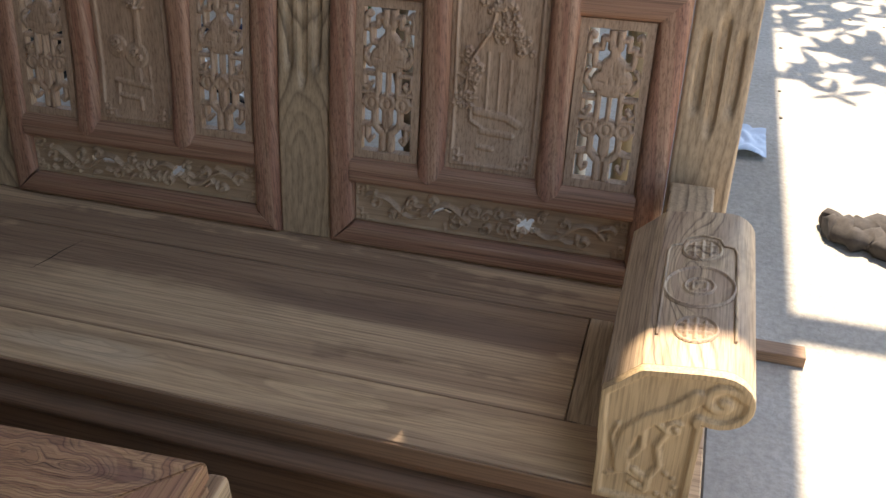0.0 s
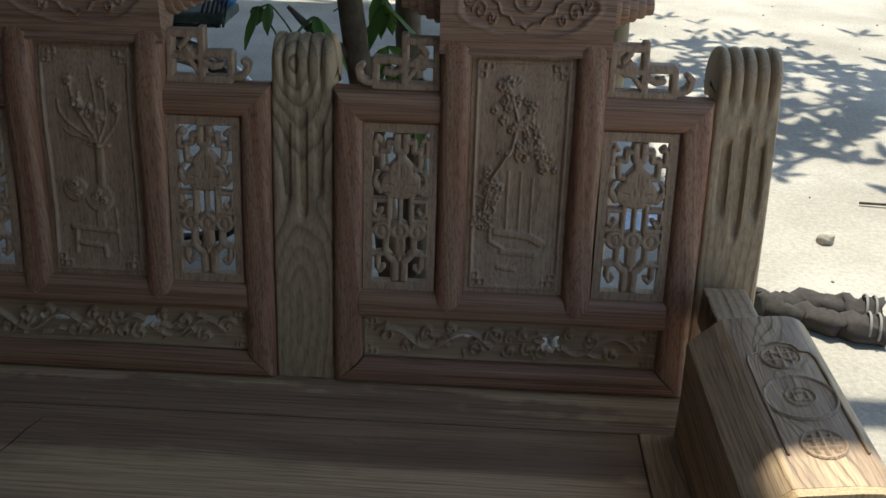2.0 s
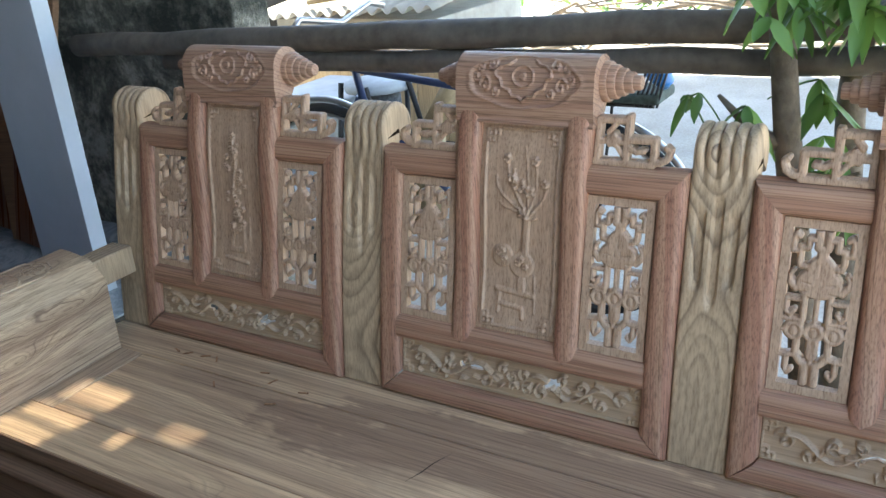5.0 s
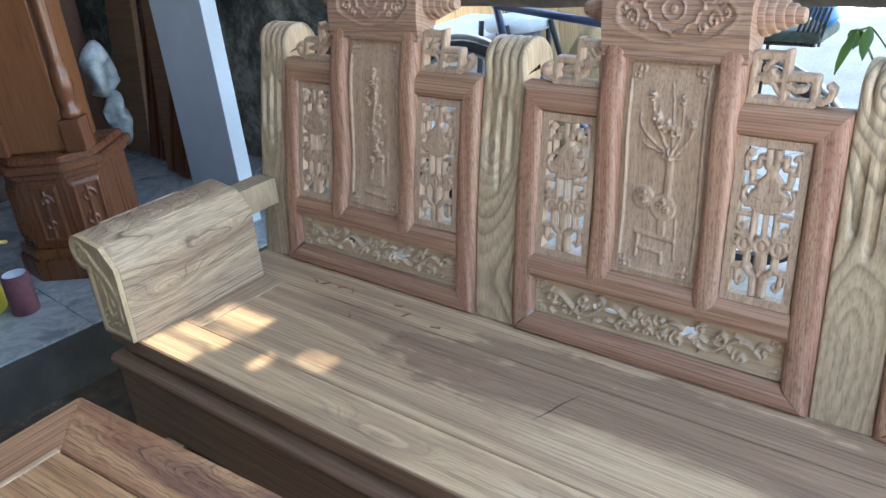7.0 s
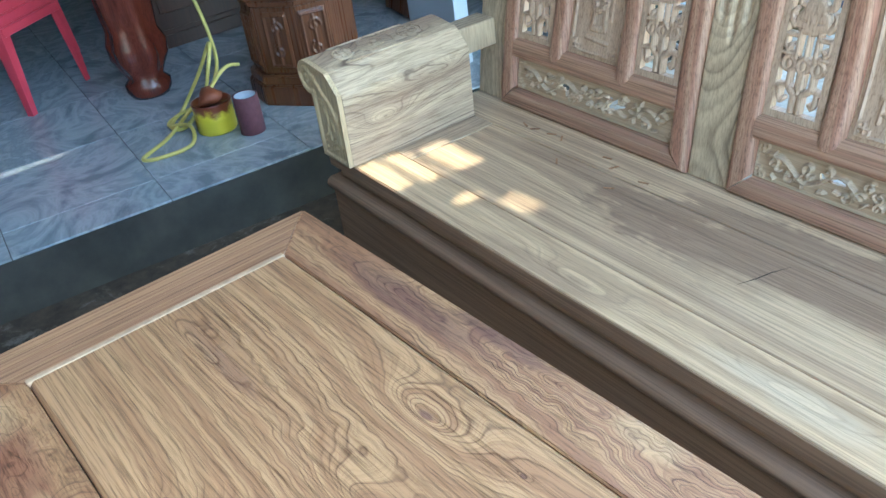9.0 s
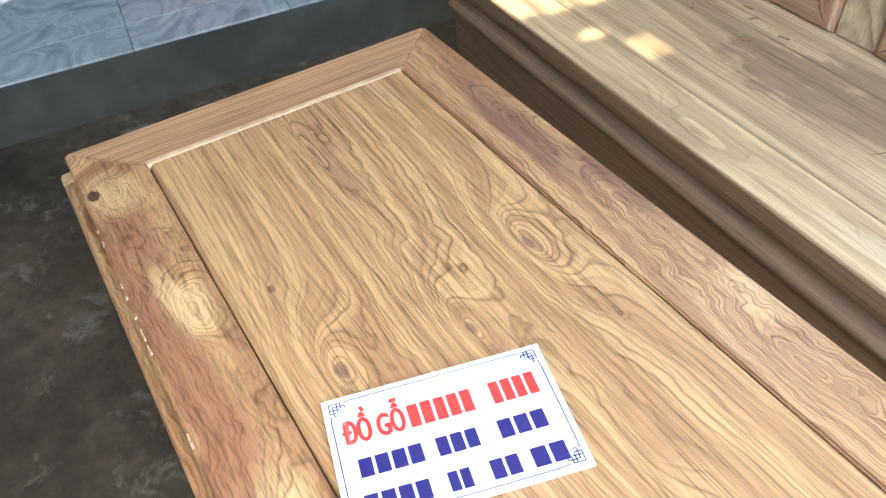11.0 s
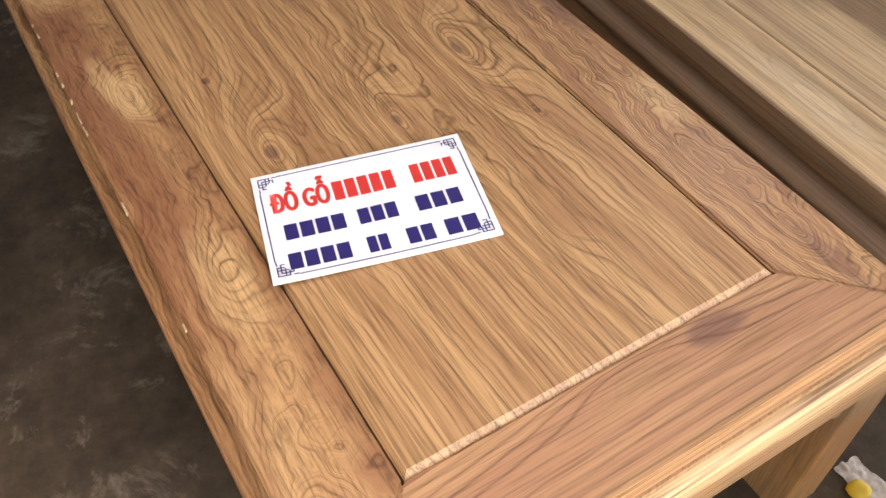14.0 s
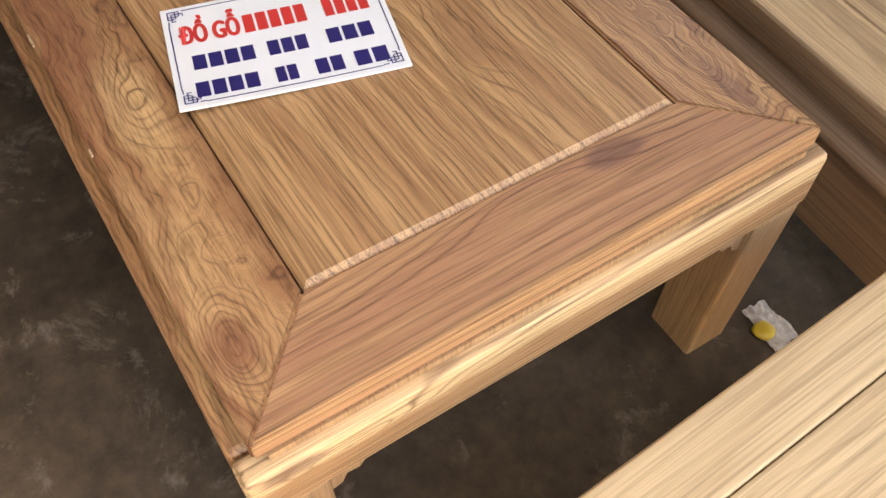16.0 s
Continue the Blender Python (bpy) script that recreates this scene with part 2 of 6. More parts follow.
    fv = coords(n, l, {"x": (kf, 1, 1), "y": (1, kf, 1), "z": (1, 1, kf)}[axis])
    fine = noise_node(n, l, fv.outputs[0], 420, 3, 0.6)
    dash = noise_node(n, l, fv.outputs[0], 130, 4, 0.65)
    r3 = ramp_node(n, [(0.34, (pores, pores * 0.95, pores * 0.9)), (0.52, (1.04, 1.04, 1.03))])
    l.new(fine.outputs["Fac"], r3.inputs[0])
    c = mix_node(n, l, 1.0, c, r3.outputs[0], "MULTIPLY")
    r4 = ramp_node(n, [(0.30, (0.72, 0.68, 0.63)), (0.46, (1.0, 1.0, 1.0)), (0.70, (1.08, 1.07, 1.05))])
    l.new(dash.outputs["Fac"], r4.inputs[0])
    c = mix_node(n, l, 1.0, c, r4.outputs[0], "MULTIPLY")
    l.new(c, b.inputs["Base Color"])
    rr = n.new("ShaderNodeMapRange")
    rr.inputs[3].default_value, rr.inputs[4].default_value = rough - 0.08, rough + 0.16
    l.new(dash.outputs["Fac"], rr.inputs[0])
    l.new(rr.outputs[0], b.inputs["Roughness"])
    bp = n.new("ShaderNodeBump")
    bp.inputs["Strength"].default_value, bp.inputs["Distance"].default_value = bump, 0.0012
    l.new(math_node(n, l, "ADD", math_node(n, l, "MULTIPLY", fine.outputs["Fac"], 0.8), math_node(n, l, "MULTIPLY", wave, -0.3)), bp.inputs["Height"])
    l.new(bp.outputs[0], b.inputs["Normal"])
    return m


def plain(name, colour, rough=0.6, metal=0.0, vary=0.15, scale=20.0, bump=0.1, dist=0.002, second=None):
    """A surface of one colour with two scales of mottling and a slight relief."""
    m, n, l, b = mat_base(name)
    tc = n.new("ShaderNodeTexCoord")
    a = noise_node(n, l, tc.outputs["Object"], scale, 5, 0.6)
    c = noise_node(n, l, tc.outputs["Object"], scale * 0.17, 3, 0.6)
    lo = second or tuple(x * (1 - 2.2 * vary) for x in colour)
    hi = tuple(min(1, x * (1 + vary)) for x in colour)
    r = ramp_node(n, [(0.3, lo), (0.7, hi)])
    f = math_node(n, l, "ADD", math_node(n, l, "MULTIPLY", a.outputs["Fac"], 0.5), math_node(n, l, "MULTIPLY", c.outputs["Fac"], 0.5))
    l.new(f, r.inputs[0])
    l.new(r.outputs[0], b.inputs["Base Color"])
    b.inputs["Roughness"].default_value, b.inputs["Metallic"].default_value = rough, metal
    bp = n.new("ShaderNodeBump")
    bp.inputs["Strength"].default_value, bp.inputs["Distance"].default_value = bump, dist
    l.new(a.outputs["Fac"], bp.inputs["Height"])
    l.new(bp.outputs[0], b.inputs["Normal"])
    return m


HEART = (0.25, 0.155, 0.100)
M_seat = figured("seat_wood", (0.63, 0.437, 0.255), (0.235, 0.15, 0.095), "x", (0, 1, 0.4), 95, (0.020, 2.4),
                 [(-0.55, -0.215, 0.14, 0.03, 0.06), (0.25, -0.20, 0.2, 0.03, 0.05), (-0.15, -0.2, 0.12, 0.022, 0.04)], [(-0.62, -0.23, 0.16, 0.022, HEART, 0.45, 0.9), (0.35, -0.25, 0.25, 0.02, HEART, 0.5, 0.9), (-0.15, -0.2, 0.12, 0.025, (0.64, 0.50, 0.34), 0.5, 0.9)], 0.5, 0.45, 0.75, (0.41, 0.27, 0.16), 0.72, 0.09)
M_seat2 = figured("seat_heartwood", (0.60, 0.415, 0.248), (0.18, 0.112, 0.075), "x", (0, 1, 0.4), 110, (0.018, 2.0),
                  [(-0.60, -0.02, 0.16, 0.03, 0.06), (0.3, 0.02, 0.3, 0.04, 0.05)], [(0.02, 0.03, 0.74, 0.135, HEART, 0.72, 0.14), (-0.10, -0.06, 0.34, 0.050, (0.63, 0.445, 0.27), 0.85, 0.8), (0.35, -0.045, 0.22, 0.035, (0.63, 0.445, 0.27), 0.75, 0.9), (-0.86, 0.07, 0.16, 0.03, HEART, 0.6, 0.9), (0.35, 0.01, 0.3, 0.03, (0.16, 0.10, 0.072), 0.6, 0.9)], 0.5, 0.6, 0.75, (0.36, 0.232, 0.142), 0.70, 0.07)
M_post = wood("post_wood", (0.49, 0.36, 0.228), (0.055, 0.032, 0.018), "z", 78, 3.6, 0.5, 0.2, (0.37, 0.255, 0.155), 0.26, line=1.0, pith=((0.030, 0.045, 0.12), (0.06, 0.42), 2.2, None), pores=0.76)
M_rail_x = figured("rail_wood", (0.385, 0.222, 0.140), (0.125, 0.058, 0.036), "x", (0, 0.4, 1), 170, (0.014, 4.0), [], [], 0.5, 0.62, 0.65, (0.275, 0.128, 0.080), 0.58, 0.06)
M_rail_z = figured("stile_wood", (0.39, 0.222, 0.140), (0.130, 0.058, 0.036), "z", (1, 0.4, 0), 170, (0.014, 4.0), [], [], 0.5, 0.62, 0.7, (0.285, 0.120, 0.076), 0.58, 0.06)
M_panel = figured("panel_wood", (0.445, 0.302, 0.203), (0.20, 0.120, 0.076), "z", (1, 0, 0), 130, (0.012, 4.0), [], [], 0.52, 0.42, 0.55, (0.35, 0.222, 0.146), 0.68, 0.07)
M_carve = wood("carved_wood", (0.44, 0.312, 0.200), (0.25, 0.160, 0.098), "x", 16, 6.0, 0.55, 0.3, (0.39, 0.26, 0.165), 0.10, pores=0.78)
M_arm = figured("arm_wood", (0.53, 0.385, 0.245), (0.14, 0.085, 0.056), "y", (0.8, 0, 1), 92, (0.030, 4.4),
                [(-0.34, -0.42, 0.08, 0.03, 0.07), (-0.20, -0.36, 0.10, 0.02, 0.05), (-0.25, 1.24, 0.14, 0.04, 0.07)], [(-0.2, -0.37, 0.2, 0.02, HEART, 0.5, 0.9)], 0.5, 0.95, 0.75, (0.36, 0.245, 0.165), 0.62, 0.16)
M_armface = wood("arm_face_wood", (0.58, 0.42, 0.24), (0.34, 0.22, 0.12), "z", 14, 7.0, 0.5, 0.3, (0.46, 0.32, 0.18), 0.2)
M_head = figured("headrest_wood", (0.39, 0.245, 0.168), (0.130, 0.072, 0.047), "x", (0, 0.6, 1), 95, (0.024, 5.0), [], [], 0.5, 0.8, 0.65, (0.30, 0.165, 0.112), 0.64, 0.14)
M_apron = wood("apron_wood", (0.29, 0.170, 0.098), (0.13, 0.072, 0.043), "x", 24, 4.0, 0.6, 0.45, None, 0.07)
PURPLE, CREAM = (0.16, 0.075, 0.060), (0.66, 0.43, 0.22)
M_table = figured("table_wood", (0.50, 0.285, 0.140), (0.115, 0.048, 0.024), "x", (0, 1, 0.5), 108, (0.016, 2.2),
                  [(0.045, 0.139, 0.105, 0.044, 0.098), (0.075, 0.289, 0.125, 0.038, 0.084), (-0.008, 0.424, 0.105, 0.038, 0.086), (-0.36, 0.279, 0.18, 0.026, 0.045), (-0.116, 0.123, 0.016, 0.006, 0.016), (0.150, 0.439, 0.018, 0.006, 0.014), (0.30, 0.35, 0.16, 0.05, 0.03)],
                  [(0.045, 0.139, 0.012, 0.008, PURPLE, 0.7, 0.6), (0.075, 0.289, 0.012, 0.006, PURPLE, 0.6, 0.6), (-0.008, 0.424, 0.014, 0.006, PURPLE, 0.7, 0.6), (-0.12, 0.123, 0.007, 0.005, PURPLE, 0.8, 0.5), (0.150, 0.439, 0.006, 0.004, PURPLE, 0.7, 0.5), (-0.30, 0.29, 0.10, 0.012, PURPLE, 0.35, 0.9)], 0.38, 0.72, 0.8, (0.345, 0.172, 0.084), 0.55)
M_tframe_l = figured("table_side_wood", (0.50, 0.285, 0.140), (0.105, 0.040, 0.021), "x", (0, 1, 0.5), 80, (0.034, 5.5),
                     [(0.50, -0.006, 0.085, 0.045, 0.11), (-0.15, 0.027, 0.08, 0.04, 0.09), (-0.44, 0.0, 0.05, 0.05, 0.10), (0.19, 0.02, 0.12, 0.05, 0.07), (-0.28, -0.01, 0.07, 0.02, 0.06)],
                     [(-0.27, -0.005, 0.20, 0.040, (0.25, 0.105, 0.058), 0.75, 0.95), (0.02, -0.005, 0.20, 0.034, (0.26, 0.11, 0.06), 0.7, 0.95), (0.1, 0.06, 0.4, 0.016, (0.27, 0.12, 0.06), 0.6, 0.95), (-0.15, 0.030, 0.050, 0.022, CREAM, 0.7, 0.95), (-0.20, 0.01, 0.05, 0.012, CREAM, 0.5, 0.95), (0.20, 0.02, 0.075, 0.030, CREAM, 0.45, 0.9), (0.36, -0.02, 0.10, 0.030, CREAM, 0.25, 0.9), (-0.445, 0.0, 0.055, 0.035, CREAM, 0.45, 0.9), (-0.452, -0.020, 0.013, 0.009, (0.07, 0.025, 0.015), 0.95, 0.4), (0.497, -0.010, 0.030, 0.022, (0.26, 0.11, 0.06), 0.7, 0.8)], 0.38, 0.8, 0.95, (0.27, 0.115, 0.056), 0.58, 0.34, 0.35, 0.75)
M_tframe_r = figured("table_far_side_wood", (0.48, 0.27, 0.135), (0.10, 0.040, 0.024), "x", (0, 1, 0.5), 88, (0.034, 4.2),
                     [(0.31, 0.547, 0.14, 0.040, 0.12), (0.45, 0.557, 0.10, 0.035, 0.09), (0.10, 0.575, 0.12, 0.022, 0.07), (-0.2, 0.555, 0.2, 0.03, 0.07)],
                     [(-0.20, 0.555, 0.17, 0.026, PURPLE, 0.72, 0.9), (-0.05, 0.585, 0.10, 0.014, PURPLE, 0.7, 0.9), (0.21, 0.58, 0.05, 0.02, CREAM, 0.5, 0.9), (0.50, 0.56, 0.05, 0.012, PURPLE, 0.5, 0.8)], 0.36, 1.0, 0.8, (0.30, 0.138, 0.074), 0.6, 0.24, 0.3, 0.6)
M_tframe_y = figured("table_end_wood", (0.46, 0.255, 0.130), (0.14, 0.058, 0.032), "y", (1, 0, 0.5), 100, (0.012, 2.6),
                     [(0.02, 0.775, 0.16, 0.034, 0.028)], [(0.118, 0.780, 0.034, 0.014, PURPLE, 0.75, 0.7), (0.0, 0.822, 0.4, 0.014, (0.36, 0.155, 0.10), 0.4, 0.9)], 0.44, 1.0, 0.65, (0.34, 0.155, 0.092), 0.66, 0.09)
M_sap = figured("sapwood", (0.40, 0.215, 0.108), (0.14, 0.062, 0.032), "y", (0, 0, 1), 120, (0.008, 3.0),
                [(-0.24, 0.495, 0.10, 0.02, 0.04)], [(0.0, 0.524, 3.0, 0.030, (0.62, 0.415, 0.235), 0.9, 0.45), (-0.29, 0.512, 0.03, 0.012, PURPLE, 0.6, 0.7)], 0.6, 0.85, 0.6, (0.33, 0.165, 0.08), 0.48, 0.08)
M_leg = wood("table_leg_wood", (0.411, 0.236, 0.130), (0.191, 0.089, 0.045), "z", 22, 6.0, 0.5, 0.4, (0.353, 0.210, 0.093), 0.15)
M_chair = wood("chair_wood", (0.611, 0.452, 0.279), (0.382, 0.247, 0.130), "y", 34, 4.0, 0.5, 0.45, (0.535, 0.373, 0.211), 0.06, line=0.6)


# ---------- mesh helpers ----------
def part(name, bm, material, parent=None, label=""):
    me = bpy.data.meshes.new(name)
    bmesh.ops.recalc_face_normals(bm, faces=bm.faces)
    bm.to_mesh(me)
    bm.free()
    me.materials.append(material)
    ob = new(name, me)
    if parent is not None:
        ob.parent = parent
    if label:
        ob["label"] = label
    return ob


def smooth(ob, angle=40):
    """Smooth shading with sharp edges kept past the angle."""
    bm = bmesh.new()
    bm.from_mesh(ob.data)
    lim = radians(angle)
    for f in bm.faces:
        f.smooth = True
    for e in bm.edges:
        if len(e.link_faces) == 2 and e.calc_face_angle(0) > lim:
            e.smooth = False
    bm.to_mesh(ob.data)
    bm.free()
    return ob


def empty(name, at, label, category, group="", turn=0.0):
    ob = new(name)
    ob.empty_display_size = 0.1
    ob.matrix_basis = pose(*at, 0, 0, turn)
    return tagged(ob, label, category, group)


def box(bm, x0, x1, y0, y1, z0, z1, bev=0.0, seg=2):
    g = bmesh.ops.create_cube(bm, size=1)
    vs = g["verts"]
    for v in vs:
        v.co = ((x0 + x1) / 2 + v.co.x * (x1 - x0), (y0 + y1) / 2 + v.co.y * (y1 - y0), (z0 + z1) / 2 + v.co.z * (z1 - z0))
    if bev:
        es = {e for v in vs for e in v.link_edges}
        bmesh.ops.bevel(bm, geom=list(es), offset=bev, segments=seg, affect="EDGES", profile=0.5)
    return bm


def boxm(x0, x1, y0, y1, z0, z1, bev=0.002, seg=2):
    return box(bmesh.new(), x0, x1, y0, y1, z0, z1, bev, seg)


def extrude_profile(pts, axis, a0, a1, steps=1):
    """A closed outline, given as pairs, pulled along an axis. x: pairs are y, z; y: pairs are x, z; z: pairs are x, y."""
    bm = bmesh.new()
    rows = []
    for i in range(steps + 1):
        a = a0 + (a1 - a0) * i / steps
        rows.append([bm.verts.new({"x": (a, p, q), "y": (p, a, q), "z": (p, q, a)}[axis]) for p, q in pts])
    k = len(pts)
    for r, s in zip(rows, rows[1:]):
        for i in range(k):
            bm.faces.new((r[i], r[(i + 1) % k], s[(i + 1) % k], s[i]))
    bm.faces.new(rows[0])
    bm.faces.new(list(reversed(rows[-1])))
    return bm


def tube(bm, pts, radius, sides=8, caps=True):
    """A tube along points; radius is one number or one for each point."""
    pts = [Vector(p) for p in pts]
    rad = radius if isinstance(radius, (list, tuple)) else [radius] * len(pts)
    rings, side = [], None
    for i, p in enumerate(pts):
        d = (pts[min(i + 1, len(pts) - 1)] - pts[max(i - 1, 0)]).normalized()
        if side is None:
            side = d.cross(Vector((0, 0, 1)) if abs(d.z) < 0.9 else Vector((1, 0, 0))).normalized()
        side = (side - d * side.dot(d)).normalized()
        up = d.cross(side)
        rings.append([bm.verts.new(p + rad[i] * (side * math.cos(a) + up * math.sin(a))) for a in (2 * math.pi * j / sides for j in range(sides))])
    for r, s in zip(rings, rings[1:]):
        for j in range(sides):
            f = bm.faces.new((r[j], r[(j + 1) % sides], s[(j + 1) % sides], s[j]))
            f.smooth = True
    if caps:
        bm.faces.new(list(reversed(rings[0])))
        bm.faces.new(rings[-1])
    return bm


def lathe(bm, prof, at=(0, 0, 0), sides=24, axis="z"):
    """Turns pairs of radius and height round an upright (or x) axis."""
    at = Vector(at)
    rings = []
    for r, h in prof:
        ring = []
        for j in range(sides):
            a = 2 * math.pi * j / sides
            p = (r * math.cos(a), r * math.sin(a), h) if axis == "z" else (h, r * math.cos(a), r * math.sin(a))
            ring.append(bm.verts.new(at + Vector(p)))
        rings.append(ring)
    for r, s in zip(rings, rings[1:]):
        for j in range(sides):
            bm.faces.new((r[j], r[(j + 1) % sides], s[(j + 1) % sides], s[j])).smooth = True
    bm.faces.new(list(reversed(rings[0])))
    bm.faces.new(rings[-1])
    return bm


# ---------- carving: distance fields made from strokes ----------
def stroke_field(X, Z, strokes):
    """How deep each place lies inside the strokes; a stroke is its points and its width."""
    best = np.full(X.shape, -1.0)
    for pts, w in strokes:
        if len(pts) == 1:
            best = np.maximum(best, w / 2 - np.hypot(X - pts[0][0], Z - pts[0][1]))
        for (ax, az), (bx, bz) in zip(pts, pts[1:]):
            dx, dz = bx - ax, bz - az
            t = np.clip(((X - ax) * dx + (Z - az) * dz) / (dx * dx + dz * dz + 1e-12), 0, 1)
            best = np.maximum(best, w / 2 - np.hypot(X - ax - t * dx, Z - az - t * dz))
    return best


def round_rise(d, r):
    """Height of a rounded edge of radius r at the depth d inside it."""
    q = np.clip(d / r, 0, 1)
    return np.sqrt(np.clip(1 - (1 - q) ** 2, 0, 1))


def carve(x0, x1, z0, z1, step, height, solid=None, depth=0.015):
    """A carved slab facing -y: front relief height(X, Z) in metres, pierced where solid(X, Z) < 0."""
    nx, nz = max(2, round((x1 - x0) / step)), max(2, round((z1 - z0) / step))
    X, Z = np.meshgrid(np.linspace(x0, x1, nx + 1), np.linspace(z0, z1, nz + 1), indexing="ij")
    D = solid(X, Z) if solid else np.full(X.shape, 1.0)
    if solid:
        gx, gz = np.gradient(D, (x1 - x0) / nx, (z1 - z0) / nz)
        g = np.maximum(np.hypot(gx, gz), 0.3)
        out = D < 0
        move = np.clip(-D, 0, step * 1.5) / g
        X = np.where(out, X + gx / g * move, X)
        Z = np.where(out, Z + gz / g * move, Z)
    Hh = height(X, Z)
    keep = (D[:-1, :-1] > 0) | (D[1:, :-1] > 0) | (D[:-1, 1:] > 0) | (D[1:, 1:] > 0)
    bm = bmesh.new()
    front, back = {}, {}

    def vert(i, j):
        if (i, j) not in front:
            front[i, j] = bm.verts.new((X[i, j], -Hh[i, j], Z[i, j]))
            back[i, j] = bm.verts.new((X[i, j], depth, Z[i, j]))
        return (i, j)

    for i in range(nx):
        for j in range(nz):
            if not keep[i, j]:
                continue
            q = [vert(i, j), vert(i + 1, j), vert(i + 1, j + 1), vert(i, j + 1)]
            f = bm.faces.new([front[k] for k in q])
            f.smooth = True
            if solid:
                bm.faces.new([back[k] for k in reversed(q)])
            for a, b2, ii, jj in ((q[0], q[1], i, j - 1), (q[1], q[2], i + 1, j), (q[2], q[3], i, j + 1), (q[3], q[0], i - 1, j)):
                if not (0 <= ii < nx and 0 <= jj < nz and keep[ii, jj]):
                    bm.faces.new((front[b2], front[a], back[a], back[b2]))
    loose = [v for v in bm.verts if not v.link_faces]
    for v in loose:
        bm.verts.remove(v)
    return bm


def mirrored(strokes):
    return strokes + [([(-x, z) for x, z in pts], w) for pts, w in strokes]


def spiral(cx, cz, r0, turns, a0, flip=1, n=18):
    return [(cx + flip * r0 * (1 - i / n) * math.cos(a0 + turns * 6.28 * i / n), cz + r0 * (1 - i / n) * math.sin(a0 + turns * 6.28 * i / n)) for i in range(n)]

# ---------- the carved bench ----------
SEAT, PITCH, GROUND = 0.46, 0.66, 0.14
FIRST = -1.32


def lean(z):
    """How far the back leans away at a height."""
    d = max(0.0, z - SEAT)
    return 0.137 * d + 0.142 * d * d


def sway(z):
    """The tablets' gentle S."""
    return 0.007 * math.sin(6.283 * (z - 0.62) / 0.40) if 0.62 < z < 1.02 else 0.0


def bend(bm, shift=0.0, s_curve=False):
    for v in bm.verts:
        v.co.y += lean(v.co.z) + shift + (sway(v.co.z) if s_curve else 0.0)
    return bm


def mould(a0, a1, b0, b1, upright, s0=(0, 0), s1=(0, 0), rise=0.016, back=0.022, point=0.0, s_curve=False):
    """A half-round frame bar from a0 to a1, b0 to b1 wide. s0, s1: how far each end is cut back at its two edges (mitres)."""
    bm = bmesh.new()
    prof = []
    for i in range(13):
        t = i / 12
        q = abs(2 * t - 1)
        d = 0.78 * rise * (1 - q ** 3.8) ** 0.6
        if q > 0.86:
            d *= 0.75
        prof.append((t, -d))
    prof = [(0, back)] + prof + [(1, back)]
    steps = 16
    rows = []
    for k in range(steps + 1):
        row = []
        for t, d in prof:
            tip = point * (1 - abs(2 * t - 1))
            lo = a0 + s0[0] * (1 - t) + s0[1] * t - tip
            hi = a1 - s1[0] * (1 - t) - s1[1] * t
            a, b = lo + (hi - lo) * k / steps, b0 + (b1 - b0) * t
            row.append(bm.verts.new((b, d, a) if upright else (a, d, b)))
        rows.append(row)
    n = len(prof)
    for r, s in zip(rows, rows[1:]):
        for i in range(n):
            bm.faces.new((r[i], r[(i + 1) % n], s[(i + 1) % n], s[i]))
    bm.faces.new(rows[0])
    bm.faces.new(list(reversed(rows[-1])))
    return bend(bm, 0.0, s_curve)


bench = empty("carved_bench", (0, 0, 0), "long unvarnished wooden bench with carved openwork back and scroll arms", "bench")


